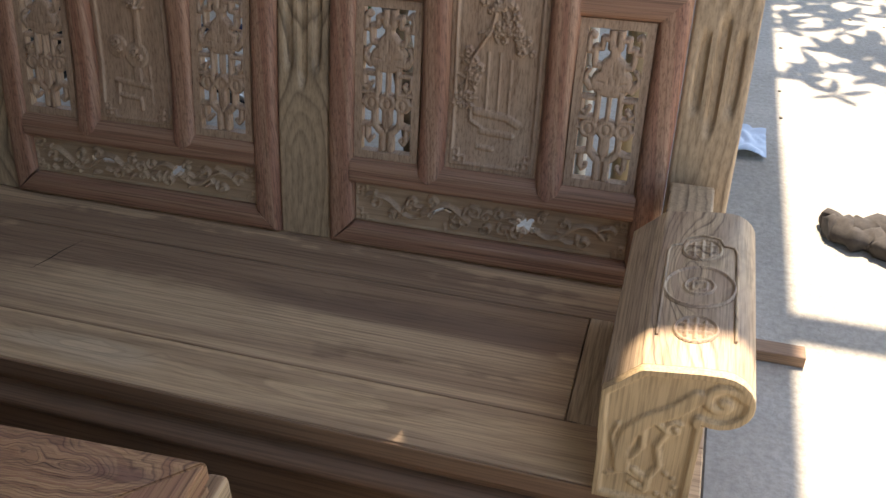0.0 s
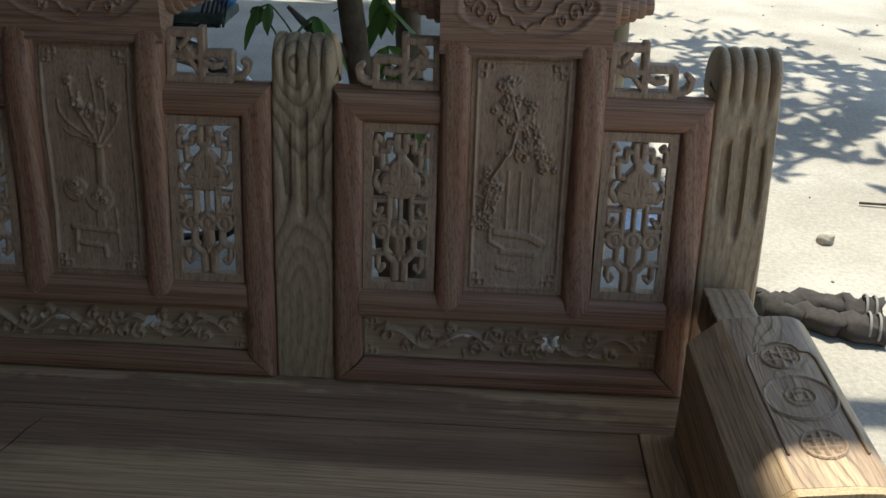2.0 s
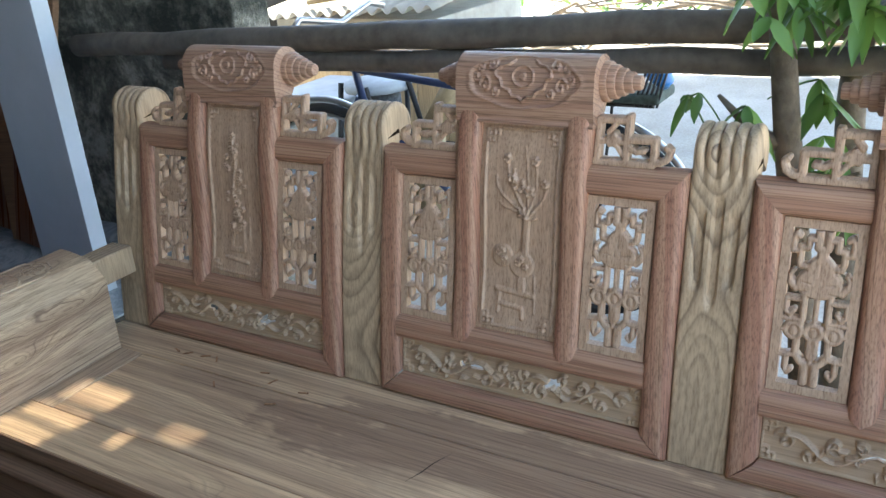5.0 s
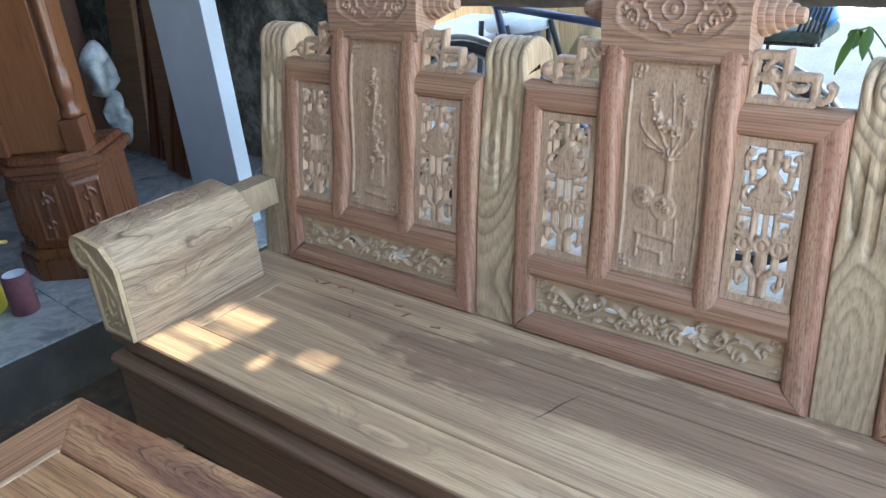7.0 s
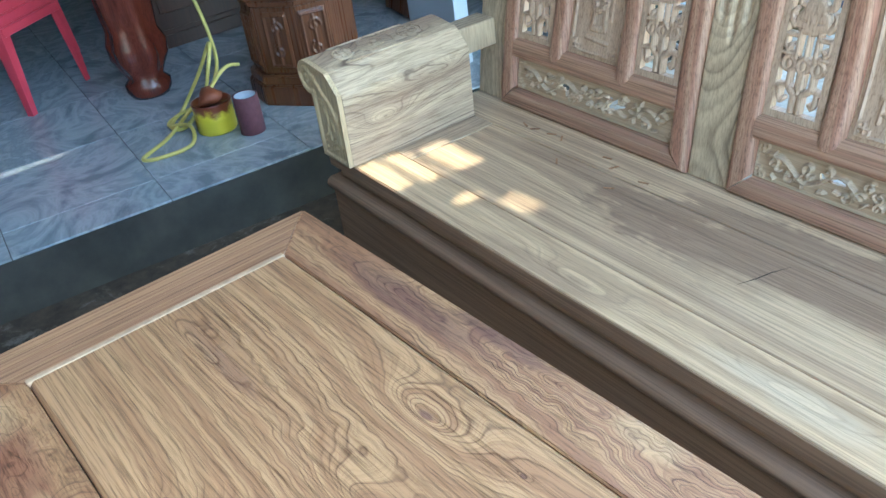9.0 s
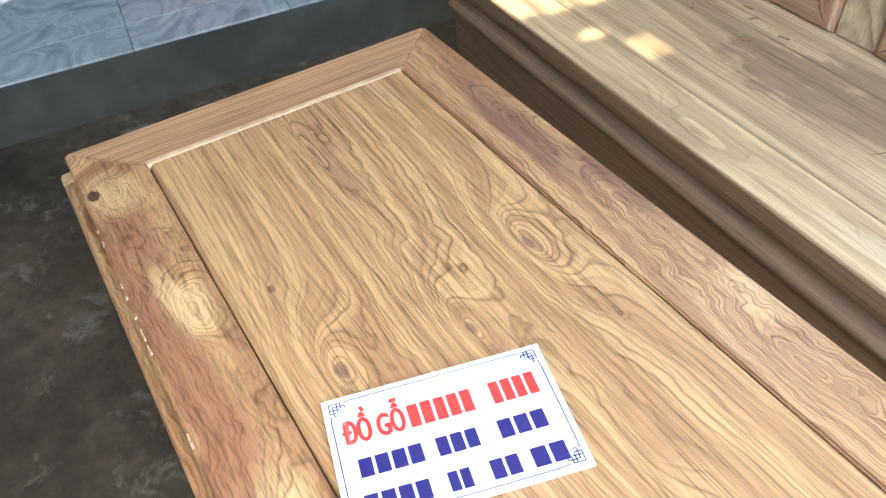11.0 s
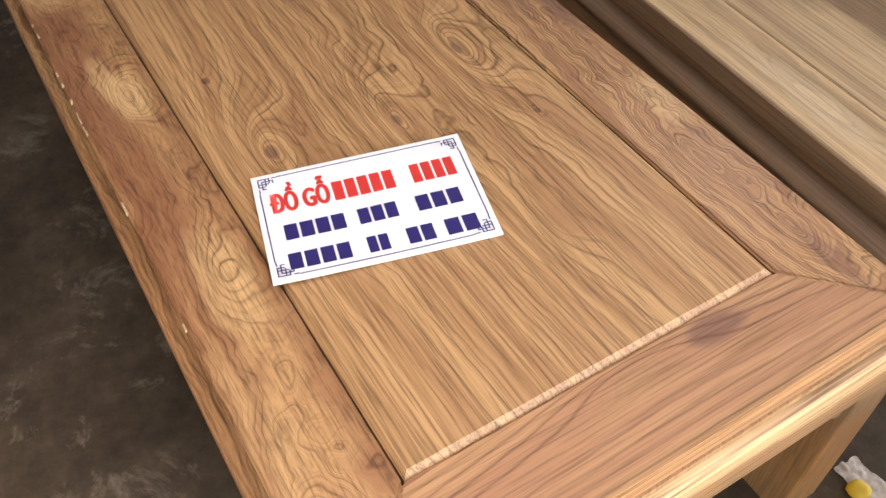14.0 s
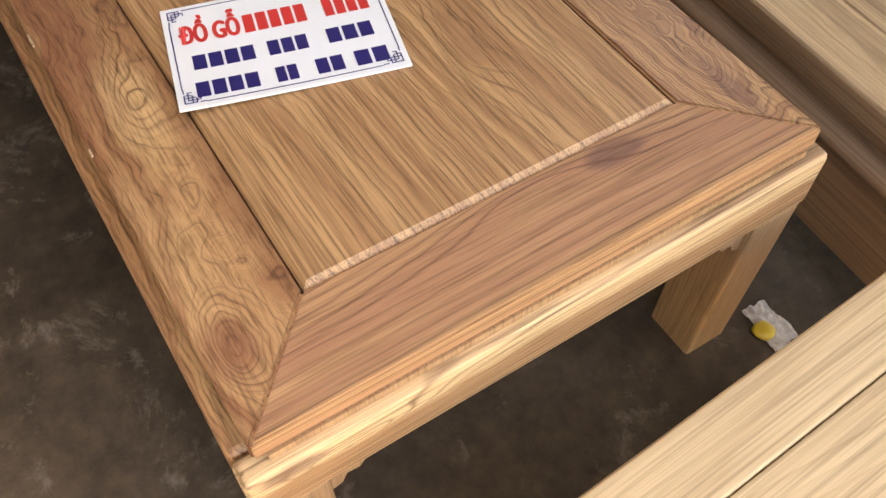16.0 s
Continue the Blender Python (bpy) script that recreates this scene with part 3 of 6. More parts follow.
# posts: one mesh, four times
def post_mesh():
    w, nx = 0.094, 40
    path = []
    for i in range(46):
        z = 0.462 + (0.935 - 0.462) * i / 45
        path.append((lean(z), z, 0.0))
    cy, cz, r = lean(0.935) + 0.047, 0.944, 0.047
    for i in range(1, 22):
        a = math.pi - i * math.pi * 1.25 / 21
        path.append((cy + r * math.cos(a), cz + r * math.sin(a), min(1.0, 0.25 + i / 6)))
    bm = bmesh.new()
    rows = []
    for k, (y, z, f) in enumerate(path):
        y0, z0, _ = path[max(0, k - 1)]
        y1, z1, _ = path[min(len(path) - 1, k + 1)]
        ny, nz = -(z1 - z0), (y1 - y0)
        ln = math.hypot(ny, nz)
        ny, nz = ny / ln, nz / ln
        ridge = min(1, max(0, (z - 0.90) / 0.03)) if f == 0 else 1.0
        row = []
        for i in range(nx + 1):
            u = w * i / nx
            e = min(u, w - u)
            h = -0.004 * max(0, 1 - e / 0.004) ** 2
            q = (u / w * 5) % 1
            tip = min(1, max(0, (z - 0.905 - 0.018 * abs(2 * q - 1)) / 0.02)) if f == 0 else 1.0
            h += tip * (0.007 * math.sqrt(max(0, 1 - (2 * q - 1) ** 2)) - 0.004)
            for c, lo, hi in ((0.022, 0.765, 0.868), (0.047, 0.735, 0.888), (0.072, 0.765, 0.868)):
                wz = lo + 0.006, hi - 0.006
                dz = max(0, wz[0] - z, z - wz[1])
                dd = math.hypot(u - c, dz)
                if f == 0 and dd < 0.0085:
                    h += -0.0075 * (1 if dd < 0.0055 else (0.0085 - dd) / 0.003)
            row.append(bm.verts.new((u, y + ny * h, z + nz * h)))
        rows.append(row)
    for r0, r1 in zip(rows, rows[1:]):
        for i in range(nx):
            bm.faces.new((r0[i], r0[i + 1], r1[i + 1], r1[i])).smooth = True
    # the sides and the back
    for side in (0, nx):
        spine = []
        for row, (y, z, f) in zip(rows, path):
            if f == 0:
                spine.append(bm.verts.new((row[side].co.x, y + 0.05, z)))
            else:
                spine.append(None)
        hub = bm.verts.new((rows[0][side].co.x, cy, cz))
        last = 45
        for k in range(len(path) - 1):
            a, b = rows[k][side], rows[k + 1][side]
            if k < last:
                bm.faces.new((a, b, spine[k + 1], spine[k]))
            else:
                bm.faces.new((a, b, hub))
        bm.faces.new((rows[-1][side], spine[last], hub))
        if side == 0:
            left = spine
        else:
            for k in range(last):
                bm.faces.new((left[k], left[k + 1], spine[k + 1], spine[k]))
            bm.faces.new((left[last], spine[last], rows[-1][nx], *[rows[-1][i] for i in range(nx - 1, -1, -1)]))
    return bm


post = smooth(part("post", post_mesh(), M_post, bench, "pale wavy-grained post with a five-fingered scroll top"), 50)
post.location = (FIRST, 0, 0)
for i in range(1, 4):
    p = post.copy()
    scene.collection.objects.link(p)
    p.location = (FIRST + i * PITCH, 0, 0)

# openwork lattice, drawn in units of one 54th of its half width, downward from the top
U = 0.044 / 54
LH = 0.226


def lat(pts, w):
    return [(x * U, LH / 2 + 0.003 - y * LH / 274) for x, y in pts], w * U * 1.12


LAT = mirrored([
    lat([(8, -3), (8, 34)], 13), lat([(8, 20), (24, 20), (24, 36), (36, 36), (36, 60)], 10), lat([(36, 60), (34, 67), (26, 67)], 10),
    lat([(36, 42), (49, 42), (49, 20)], 10), lat([(49, 20), (45, 13), (40, 17)], 9),
    lat([(0, 38), (0, 52)], 17), lat([(0, 62), (8, 70)], 30), lat([(0, 92), (14, 96)], 44), lat([(0, 108), (8, 108)], 26),
    lat([(22, 100), (38, 107), (47, 96)], 13), lat([(47, 96), (49, 84), (44, 77)], 8),
    lat([(0, 118), (0, 170)], 8), lat([(21, 114), (21, 166)], 10), lat([(21, 126), (50, 126), (50, 148)], 9), lat([(50, 148), (42, 154), (36, 146)], 9),
    lat([(21, 162), (56, 162)], 9), lat([(33, 181)], 34), lat([(0, 181)], 34), lat([(14, 181), (20, 181)], 14), lat([(48, 181), (56, 181)], 9),
    lat([(0, 198), (0, 222)], 19), lat([(0, 230), (0, 238)], 8), lat([(27, 196), (27, 224)], 11), lat([(27, 224), (42, 228), (42, 252)], 10), lat([(42, 252), (37, 260), (31, 254)], 9),
    lat([(42, 228), (56, 228)], 9), lat([(27, 224), (16, 236), (9, 240), (9, 277)], 13),
])
LINES = mirrored([lat([(14, 96), (26, 94)], 4), lat([(6, 88), (6, 98)], 3), lat([(0, 181)], 20), lat([(33, 181)], 20), lat([(0, 60), (0, 80)], 3), lat([(20, 110), (34, 112)], 4)])
INNER = mirrored([lat([(0, 177), (0, 185)], 9), lat([(33, 177), (33, 185)], 9)])


def lat_height(X, Z):
    d = stroke_field(X, Z, LAT)
    g = np.clip(stroke_field(X, Z, LINES) / 0.0012, 0, 1) - np.clip(stroke_field(X, Z, INNER) / 0.0012, 0, 1)
    return 0.005 * round_rise(d, 0.0045) - 0.0016 * g


lattice_bm = carve(-0.045, 0.045, -LH / 2, LH / 2, 0.0014, lat_height, lambda X, Z: stroke_field(X, Z, LAT), 0.008)


def lattice(x0, x1):
    """A pierced panel in its thin inner frame."""
    zc, xc = 0.750, (x0 + x1) / 2
    bm = bmesh.new()
    z0, z1, t = 0.622, 0.878, 0.013
    for a0, a1, b0, b1 in ((x0, x0 + t, z0, z1), (x1 - t, x1, z0, z1), (x0 + t, x1 - t, z0, z0 + t), (x0 + t, x1 - t, z1 - t, z1)):
        n = 8 if b1 - b0 > 0.1 else 1
        for k in range(n):
            box(bm, a0, a1, -0.003, 0.012, b0 + (b1 - b0) * k / n, b0 + (b1 - b0) * (k + 1) / n)
    bmesh.ops.remove_doubles(bm, verts=bm.verts, dist=0.0001)
    fr = part("lattice_frame", bend(bm), M_panel, bench)
    me = lattice_bm.copy()
    for v in me.verts:
        v.co.x += xc
        v.co.z += zc
    part("lattice", bend(me, 0.001), M_panel, fr, "pierced and rounded carving of scrolls, coins and a bat shape")


def key_corners(w, h, s, edge):
    """Small fret squares in the four corners of a panel, with a thin border."""
    out = []
    x, z = w / 2 - edge, h / 2 - edge
    for sx in (-1, 1):
        for sz in (-1, 1):
            for a, b in ((0.5, 0.5), (1.6, 0.5), (0.5, 1.6)):
                cx, cz = sx * (x - a * s), sz * (z - b * s)
                q = s * 0.42
                out += [([(cx - q, cz - q), (cx + q, cz - q), (cx + q, cz + q), (cx - q, cz + q), (cx - q, cz - q)], s * 0.32)]
    return out


def border(w, h, edge, lw):
    x, z = w / 2 - edge, h / 2 - edge
    return [([(-x, -z), (x, -z), (x, z), (-x, z), (-x, -z)], lw)]


def blossom(rng, x, z, r):
    a0 = rng.uniform(0, 6.28)
    return [([(x + r * 0.62 * math.cos(a0 + k * 1.2566), z + r * 0.62 * math.sin(a0 + k * 1.2566))], r * 0.78) for k in range(5)] + [([(x, z)], r * 0.4)]


def tablet_strokes(kind):
    rng = random.Random(40 + kind)
    fine, soft = [], []
    if kind == 2:
        # a plum branch above a draped stand
        br = [(-0.052, -0.065), (-0.048, -0.035), (-0.040, 0.0), (-0.012, 0.045), (-0.004, 0.085), (-0.018, 0.130)]
        fine.append((br, 0.004))
        for x, z in br + [(0.023, 0.034), (0.030, 0.05), (0.045, 0.025), (-0.035, -0.02), (0.012, 0.055), (0.004, 0.11), (0.016, 0.085), (-0.03, 0.10)]:
            for _ in range(5):
                fine += blossom(rng, x + rng.uniform(-0.014, 0.014), z + rng.uniform(-0.013, 0.013), rng.uniform(0.005, 0.0085))
        for _ in range(26):
            x, z = rng.choice(br)
            a = rng.uniform(0, 6.28)
            fine.append(([(x, z), (x + 0.022 * math.cos(a), z + 0.022 * math.sin(a))], 0.0018))
        soft += [([(-0.015, 0.01), (-0.015, -0.08)], 0.003), ([(0.004, 0.01), (0.004, -0.085)], 0.003), ([(0.022, 0.0), (0.022, -0.09)], 0.003)]
        soft += [([(-0.03, -0.085), (0.02, -0.09), (0.04, -0.1)], 0.012), ([(-0.02, -0.115), (0.03, -0.118)], 0.01), ([(-0.024, -0.14), (0.0, -0.142)], 0.008), ([(-0.04, -0.075), (-0.04, -0.1), (-0.02, -0.11)], 0.006)]
    elif kind == 1:
        # a tall vase with orchid leaves
        root = (0.014, 0.030)
        for tip, sag_, w in (((0.006, 0.142), 0.004, 0.0045), ((-0.026, 0.126), -0.010, 0.006), ((0.026, 0.122), 0.010, 0.005), ((0.048, 0.088), 0.012, 0.006), ((-0.045, 0.092), -0.018, 0.007), ((-0.038, 0.048), -0.012, 0.006), ((-0.012, 0.105), -0.008, 0.008), ((0.040, 0.055), 0.006, 0.005)):
            soft.append(([(root[0] + (tip[0] - root[0]) * t + sag_ * math.sin(3.14 * t), root[1] + (tip[1] - root[1]) * t) for t in (0, 0.25, 0.5, 0.75, 1)], w * 0.5))
        for x, z, r in ((-0.026, 0.122, 0.008), (0.026, 0.120, 0.008), (0.0, 0.078, 0.012), (0.018, 0.070, 0.010), (-0.014, 0.090, 0.009), (0.046, 0.084, 0.008)):
            fine += blossom(rng, x, z, r)
        fine += [([(0.014, 0.024), (0.014 + 0.016 * math.sin(a), 0.026 + 0.016 * math.cos(a))], 0.004) for a in (-1.6, -0.9, -0.3, 0.3, 0.9, 1.6)]
        soft += [([(0.014, 0.022), (0.010, -0.036)], 0.013), ([(0.006, -0.058)], 0.046), ([(-0.031, -0.046)], 0.040), ([(0.006, -0.085), (0.006, -0.10)], 0.016)]
        for x, z in ((-0.036, -0.04), (-0.026, -0.05), (-0.03, -0.036), (0.0, -0.055), (0.014, -0.06), (0.006, -0.048)):
            fine += blossom(rng, x, z, 0.006)
        soft += [([(-0.040, -0.105), (0.030, -0.110)], 0.009), ([(-0.034, -0.105), (-0.036, -0.145)], 0.006), ([(-0.030, -0.130), (0.010, -0.134), (0.012, -0.150)], 0.008), ([(0.030, -0.075), (0.034, -0.140)], 0.003)]
    else:
        # a column of small flowers over a pot
        for k in range(34):
            z = 0.115 - 0.006 * k
            x = 0.012 * math.sin(k * 0.5) + rng.uniform(-0.02, 0.02)
            fine += blossom(rng, x, z, rng.uniform(0.005, 0.008))
        fine.append(([(0.0, 0.11), (0.008, 0.06), (-0.006, 0.0), (0.01, -0.06)], 0.004))
        soft += [([(-0.012, -0.07), (-0.016, -0.12), (0.02, -0.12), (0.016, -0.075)], 0.012), ([(-0.03, -0.14), (0.03, -0.145)], 0.008), ([(0.035, -0.05), (0.035, -0.1)], 0.003)]
    return fine, soft


def tablet(x0, kind):
    w, h, zc = 0.154, 0.360, 0.802
    fine, soft = tablet_strokes(kind)
    edge = border(w, h, 0.010, 0.004)
    keys = key_corners(w, h, 0.0095, 0.013)

    def height(X, Z):
        hh = 0.0062 * round_rise(stroke_field(X, Z, fine), 0.0022) + 0.0034 * round_rise(stroke_field(X, Z, soft), 0.003)
        hh = np.maximum(hh, 0.0045 * round_rise(stroke_field(X, Z, keys), 0.0012))
        return np.maximum(hh, 0.005 * round_rise(stroke_field(X, Z, edge), 0.002)) - 0.003

    bm = carve(-w / 2, w / 2, -h / 2, h / 2, 0.0017, height, None, 0.012)
    for v in bm.verts:
        v.co.x += x0 + 0.377
        v.co.z += zc
    return part("tablet_panel", bend(bm, 0.0, True), M_panel, bench, ("flat panel carved with a column of flowers", "flat panel carved with orchid leaves in a vase", "flat panel carved with plum blossom")[kind])


def carved_panel(x0, kind):
    """The low panel with vines and two small pierced gaps."""
    w, h, zc = 0.477, 0.076, 0.538
    rng = random.Random(9 + kind)
    vine = []
    for s in (-1, 1):
        vine.append(([(s * (0.03 + 0.17 * t), 0.016 * math.sin(t * 9 + 0.6 * s)) for t in np.linspace(0, 1, 20)], 0.006))
        for cx, cz, r, a in ((0.20, 0.004, 0.017, 0.4), (0.165, -0.012, 0.013, 2.6), (0.13, 0.012, 0.014, 4.0), (0.095, 0.016, 0.011, 1.0), (0.055, -0.013, 0.014, 2.0)):
            vine.append((spiral(s * cx, cz, r, 1.3, a, s), 0.0045))
        for _ in range(16):
            x, z, a = s * rng.uniform(0.02, 0.2), rng.uniform(-0.022, 0.022), rng.uniform(0, 6.28)
            vine.append(([(x, z), (x + 0.012 * math.cos(a), z + 0.009 * math.sin(a))], 0.005))
    for cx, cz in ((0, 0.006), (-0.02, 0.014), (0.022, 0.012), (0.0, -0.014), (0.03, -0.012), (-0.034, -0.006)):
        vine += [(spiral(cx, cz, 0.011, 1.2, rng.uniform(0, 6.28)), 0.005)]
    gaps = []
    for s, (gx, gz) in ((-1, (-0.085, 0.006)), (1, (0.075, 0.002))):
        for k in range(4):
            gaps.append(([(gx + rng.uniform(-0.022, 0.022), gz + rng.uniform(-0.012, 0.012)), (gx + rng.uniform(-0.02, 0.02), gz + rng.uniform(-0.01, 0.01))], 0.0085))
    edge, keys = border(w, h, 0.005, 0.003), key_corners(w, h, 0.0085, 0.007)

    def solid(X, Z):
        g = stroke_field(X, Z, gaps)
        v = stroke_field(X, Z, vine[:6])
        return np.maximum(-g, np.where(g > 0, v - 0.0005, -g))

    def height(X, Z):
        hh = 0.0095 * round_rise(stroke_field(X, Z, vine), 0.0026)
        hh = np.maximum(hh, 0.005 * round_rise(stroke_field(X, Z, keys), 0.0012))
        return np.maximum(hh, 0.005 * round_rise(stroke_field(X, Z, edge), 0.0016)) - 0.006

    bm = carve(-w / 2, w / 2, -h / 2, h / 2, 0.0017, height, solid, 0.012)
    for v in bm.verts:
        v.co.x += x0 + 0.377
        v.co.z += zc
    return part("carved_panel", bend(bm, 0.002), M_carve, bench, "long low panel carved with scrolling vines")


def fret_strokes():
    a = 0.0115
    o = [([(0.004, 0.004), (0.004, 0.068), (0.052, 0.068), (0.052, 0.074)], a), ([(0.052, 0.072), (0.052, 0.004)], a), ([(0.0, 0.004), (0.096, 0.004), (0.096, 0.040), (0.052, 0.040)], a)]
    o += [([(0.096, 0.010), (0.108, 0.008), (0.118, 0.014), (0.122, 0.026)], 0.010), ([(0.122, 0.026), (0.116, 0.031)], 0.0095), ([(0.052, 0.03), (0.068, 0.022), (0.08, 0.024)], 0.0095)]
    o += [([(0.004, 0.036), (0.024, 0.036)], 0.0095), ([(0.04, 0.036), (0.052, 0.036)], 0.0095)]
    rng = random.Random(3)
    o += blossom(rng, 0.029, 0.038, 0.013) + [([(0.029, 0.038)], 0.02), ([(0.02, 0.05), (0.03, 0.06), (0.03, 0.068)], 0.008), ([(0.038, 0.026), (0.046, 0.016)], 0.008), ([(0.074, 0.024)], 0.010)]
    return o


FRET = fret_strokes()


def fretwork(x, sign):
    """The stepped pierced ornament that stands on the top rail beside a tablet."""
    bm = carve(-0.002, 0.126, -0.002, 0.078, 0.0015, lambda X, Z: 0.004 * round_rise(stroke_field(X, Z, FRET), 0.003), lambda X, Z: stroke_field(X, Z, FRET), 0.013)
    for v in bm.verts:
        v.co.x = x + sign * v.co.x
        v.co.z += 0.9255
    return part("fretwork", bend(bm, 0.004), M_panel, bench)


def headpiece(x0):
    """The headrest: it sweeps up, rolls backward, carries a carved cartouche and has stepped ends."""
    w = 0.250
    front = []
    for i in range(20):
        z = 0.982 + (1.052 - 0.982) * i / 19
        front.append((lean(z) - 0.016 * math.sin(i / 19 * 1.5708) - 0.012 - 0.004 * (i < 2), z))
    cy, cz, r = front[-1][0] + 0.040, 1.052, 0.040
    for i in range(1, 26):
        a = math.pi - i * math.pi * 1.35 / 25
        front.append((cy + r * math.cos(a), cz + r * math.sin(a)))
    cloud = []
    for s in (-1, 1):
        for cx, cz2, rr, a in ((0.072, -0.006, 0.0125, 0), (0.062, 0.021, 0.010, 2), (0.083, 0.016, 0.008, 1), (0.090, 0.004, 0.006, 4), (0.054, -0.014, 0.007, 3)):
            cloud.append((spiral(s * cx, cz2, rr, 1.4, a, s), 0.0034))
        # the lobed line of the inner field
        cloud.append(([(s * x, z) for x, z in ((0.0, -0.025), (0.010, -0.020), (0.020, -0.020), (0.027, -0.012), (0.040, -0.009), (0.045, 0.002), (0.054, 0.006), (0.052, 0.014), (0.042, 0.020), (0.030, 0.022), (0.020, 0.029))], 0.004))
    ring = [([(0.019 * math.cos(a), 0.006 + 0.0135 * math.sin(a)) for a in np.linspace(0, 6.4, 26)], 0.0034), ([(0.0, 0.006)], 0.012)]
    nx = 120
    bm = bmesh.new()
    rows = []
    arc = 0.0
    mid = 0.073
    for k, (y, z) in enumerate(front):
        if k:
            arc += math.hypot(y - front[k - 1][0], z - front[k - 1][1])
        rows.append((arc, y, z))
    xs = np.linspace(-w / 2, w / 2, nx + 1)
    fine = []
    tot = rows[-1][0]
    for i in range(121):
        s = tot * i / 120
        k = max(j for j in range(len(rows)) if rows[j][0] <= s + 1e-9)
        k = min(k, len(rows) - 2)
        f = (s - rows[k][0]) / (rows[k + 1][0] - rows[k][0])
        y, z = rows[k][1] + f * (rows[k + 1][1] - rows[k][1]), rows[k][2] + f * (rows[k + 1][2] - rows[k][2])
        ty, tz = rows[k + 1][1] - rows[k][1], rows[k + 1][2] - rows[k][2]
        ln = math.hypot(ty, tz)
        fine.append((s, y, z, -tz / ln, ty / ln))
    S2, X2 = np.meshgrid([f[0] - mid for f in fine], xs, indexing="ij")
    turn = np.arctan2(S2 / 0.044, X2 / 0.098)
    edge = np.hypot(X2 / 0.098, S2 / 0.044) / (1.0 + 0.055 * np.abs(np.cos(turn * 3.5)) - 0.03)
    inside = 1 - np.clip((edge - 0.93) / 0.07, 0, 1)
    lip = np.clip(1 - np.abs(edge - 1.03) / 0.06, 0, 1)
    hh = 0.0015 * lip - 0.0035 * inside + inside * (0.0045 * round_rise(stroke_field(X2 * 1.06, S2 / 1.3, cloud), 0.002) + 0.0035 * round_rise(stroke_field(X2, S2 / 1.3, ring), 0.0018))
    vr = []
    for i, (s, y, z, ny, nz) in enumerate(fine):
        vr.append([bm.verts.new((x0 + 0.377 + xs[j], y + ny * hh[i, j], z + nz * hh[i, j])) for j in range(nx + 1)])
    for a, b in zip(vr, vr[1:]):
        for j in range(nx):
            bm.faces.new((a[j], a[j + 1], b[j + 1], b[j])).smooth = True
    base = [bm.verts.new((x0 + 0.377 + s * w / 2, lean(0.982) + 0.024, 0.982)) for s in (-1, 1)]
    for e, col in ((0, 0), (1, nx)):
        hub = bm.verts.new((vr[0][col].co.x, cy, cz))
        for a, b in zip(vr, vr[1:]):
            k = a[col], b[col]
            bm.faces.new((k[0], k[1], hub))
        bm.faces.new((vr[0][col], base[e], hub))
        bm.faces.new((base[e], vr[-1][col], hub))
    bm.faces.new((base[0], base[1], *[vr[-1][j] for j in range(nx, -1, -1)]))
    bm.faces.new((base[1], base[0], *[vr[0][j] for j in range(nx + 1)]))
    head = smooth(part("headrest", bm, M_head, bench, "rolled headrest with a carved cloud cartouche"), 45)
    for s in (-1, 1):
        b2 = bmesh.new()
        prof, xx, rr = [(0.033, 0.0)], 0.0, 0.033
        for k in range(5):
            prof += [(rr, xx + 0.002), (rr, xx + 0.010), (rr - 0.0015, xx + 0.0125)]
            xx += 0.0125
            rr -= 0.0052
            prof.append((rr, xx))
        lathe(b2, [(r2, s * h2) for r2, h2 in prof], (x0 + 0.377 + s * (w / 2 - 0.002), cy + 0.012, cz - 0.006), 24, "x")
        smooth(part("scroll_end", b2, M_head, head, "stepped cone end turned in wood"), 35)


for i in range(3):
    x = FIRST + i * PITCH
    a = x + 0.095
    e = x + 0.659
    W = 0.047
    smooth(part("stile", mould(0.461, 0.925, a, a + W, True, (0, W), (0, W)), M_rail_z, bench))
    smooth(part("stile", mould(0.461, 0.925, e - W, e, True, (W, 0), (W, 0)), M_rail_z, bench))
    smooth(part("bottom_rail", mould(a, e, 0.461, 0.502, False, (0, W), (0, W)), M_rail_x, bench))
    smooth(part("middle_rail", mould(a + 0.022, e - 0.022, 0.575, 0.622, False, (0.02, 0.02), (0.02, 0.02), 0.0165), M_rail_x, bench))
    for s, (lo, hi) in ((-1, (a, x + 0.256)), (1, (x + 0.498, e))):
        smooth(part("top_rail", mould(lo, hi, 0.878, 0.925, False, (W, 0) if s < 0 else (0, 0), (0, 0) if s < 0 else (W, 0)), M_rail_x, bench))
    for lo in (x + 0.254, x + 0.454):
        left = lo < x + 0.3
        smooth(part("tablet_stile", mould(0.612, 1.030, lo, lo + 0.046, True, (0, 0), (0, 0.046) if left else (0.046, 0), 0.021, 0.024, 0.016, True), M_rail_z, bench))
    lattice(x + 0.142, x + 0.254)
    lattice(x + 0.500, x + 0.612)
    tablet(x, i)
    carved_panel(x, i)
    headpiece(x)
    fretwork(x + 0.252, -1)
    fretwork(x + 0.502, 1)
lattice_bm.free()

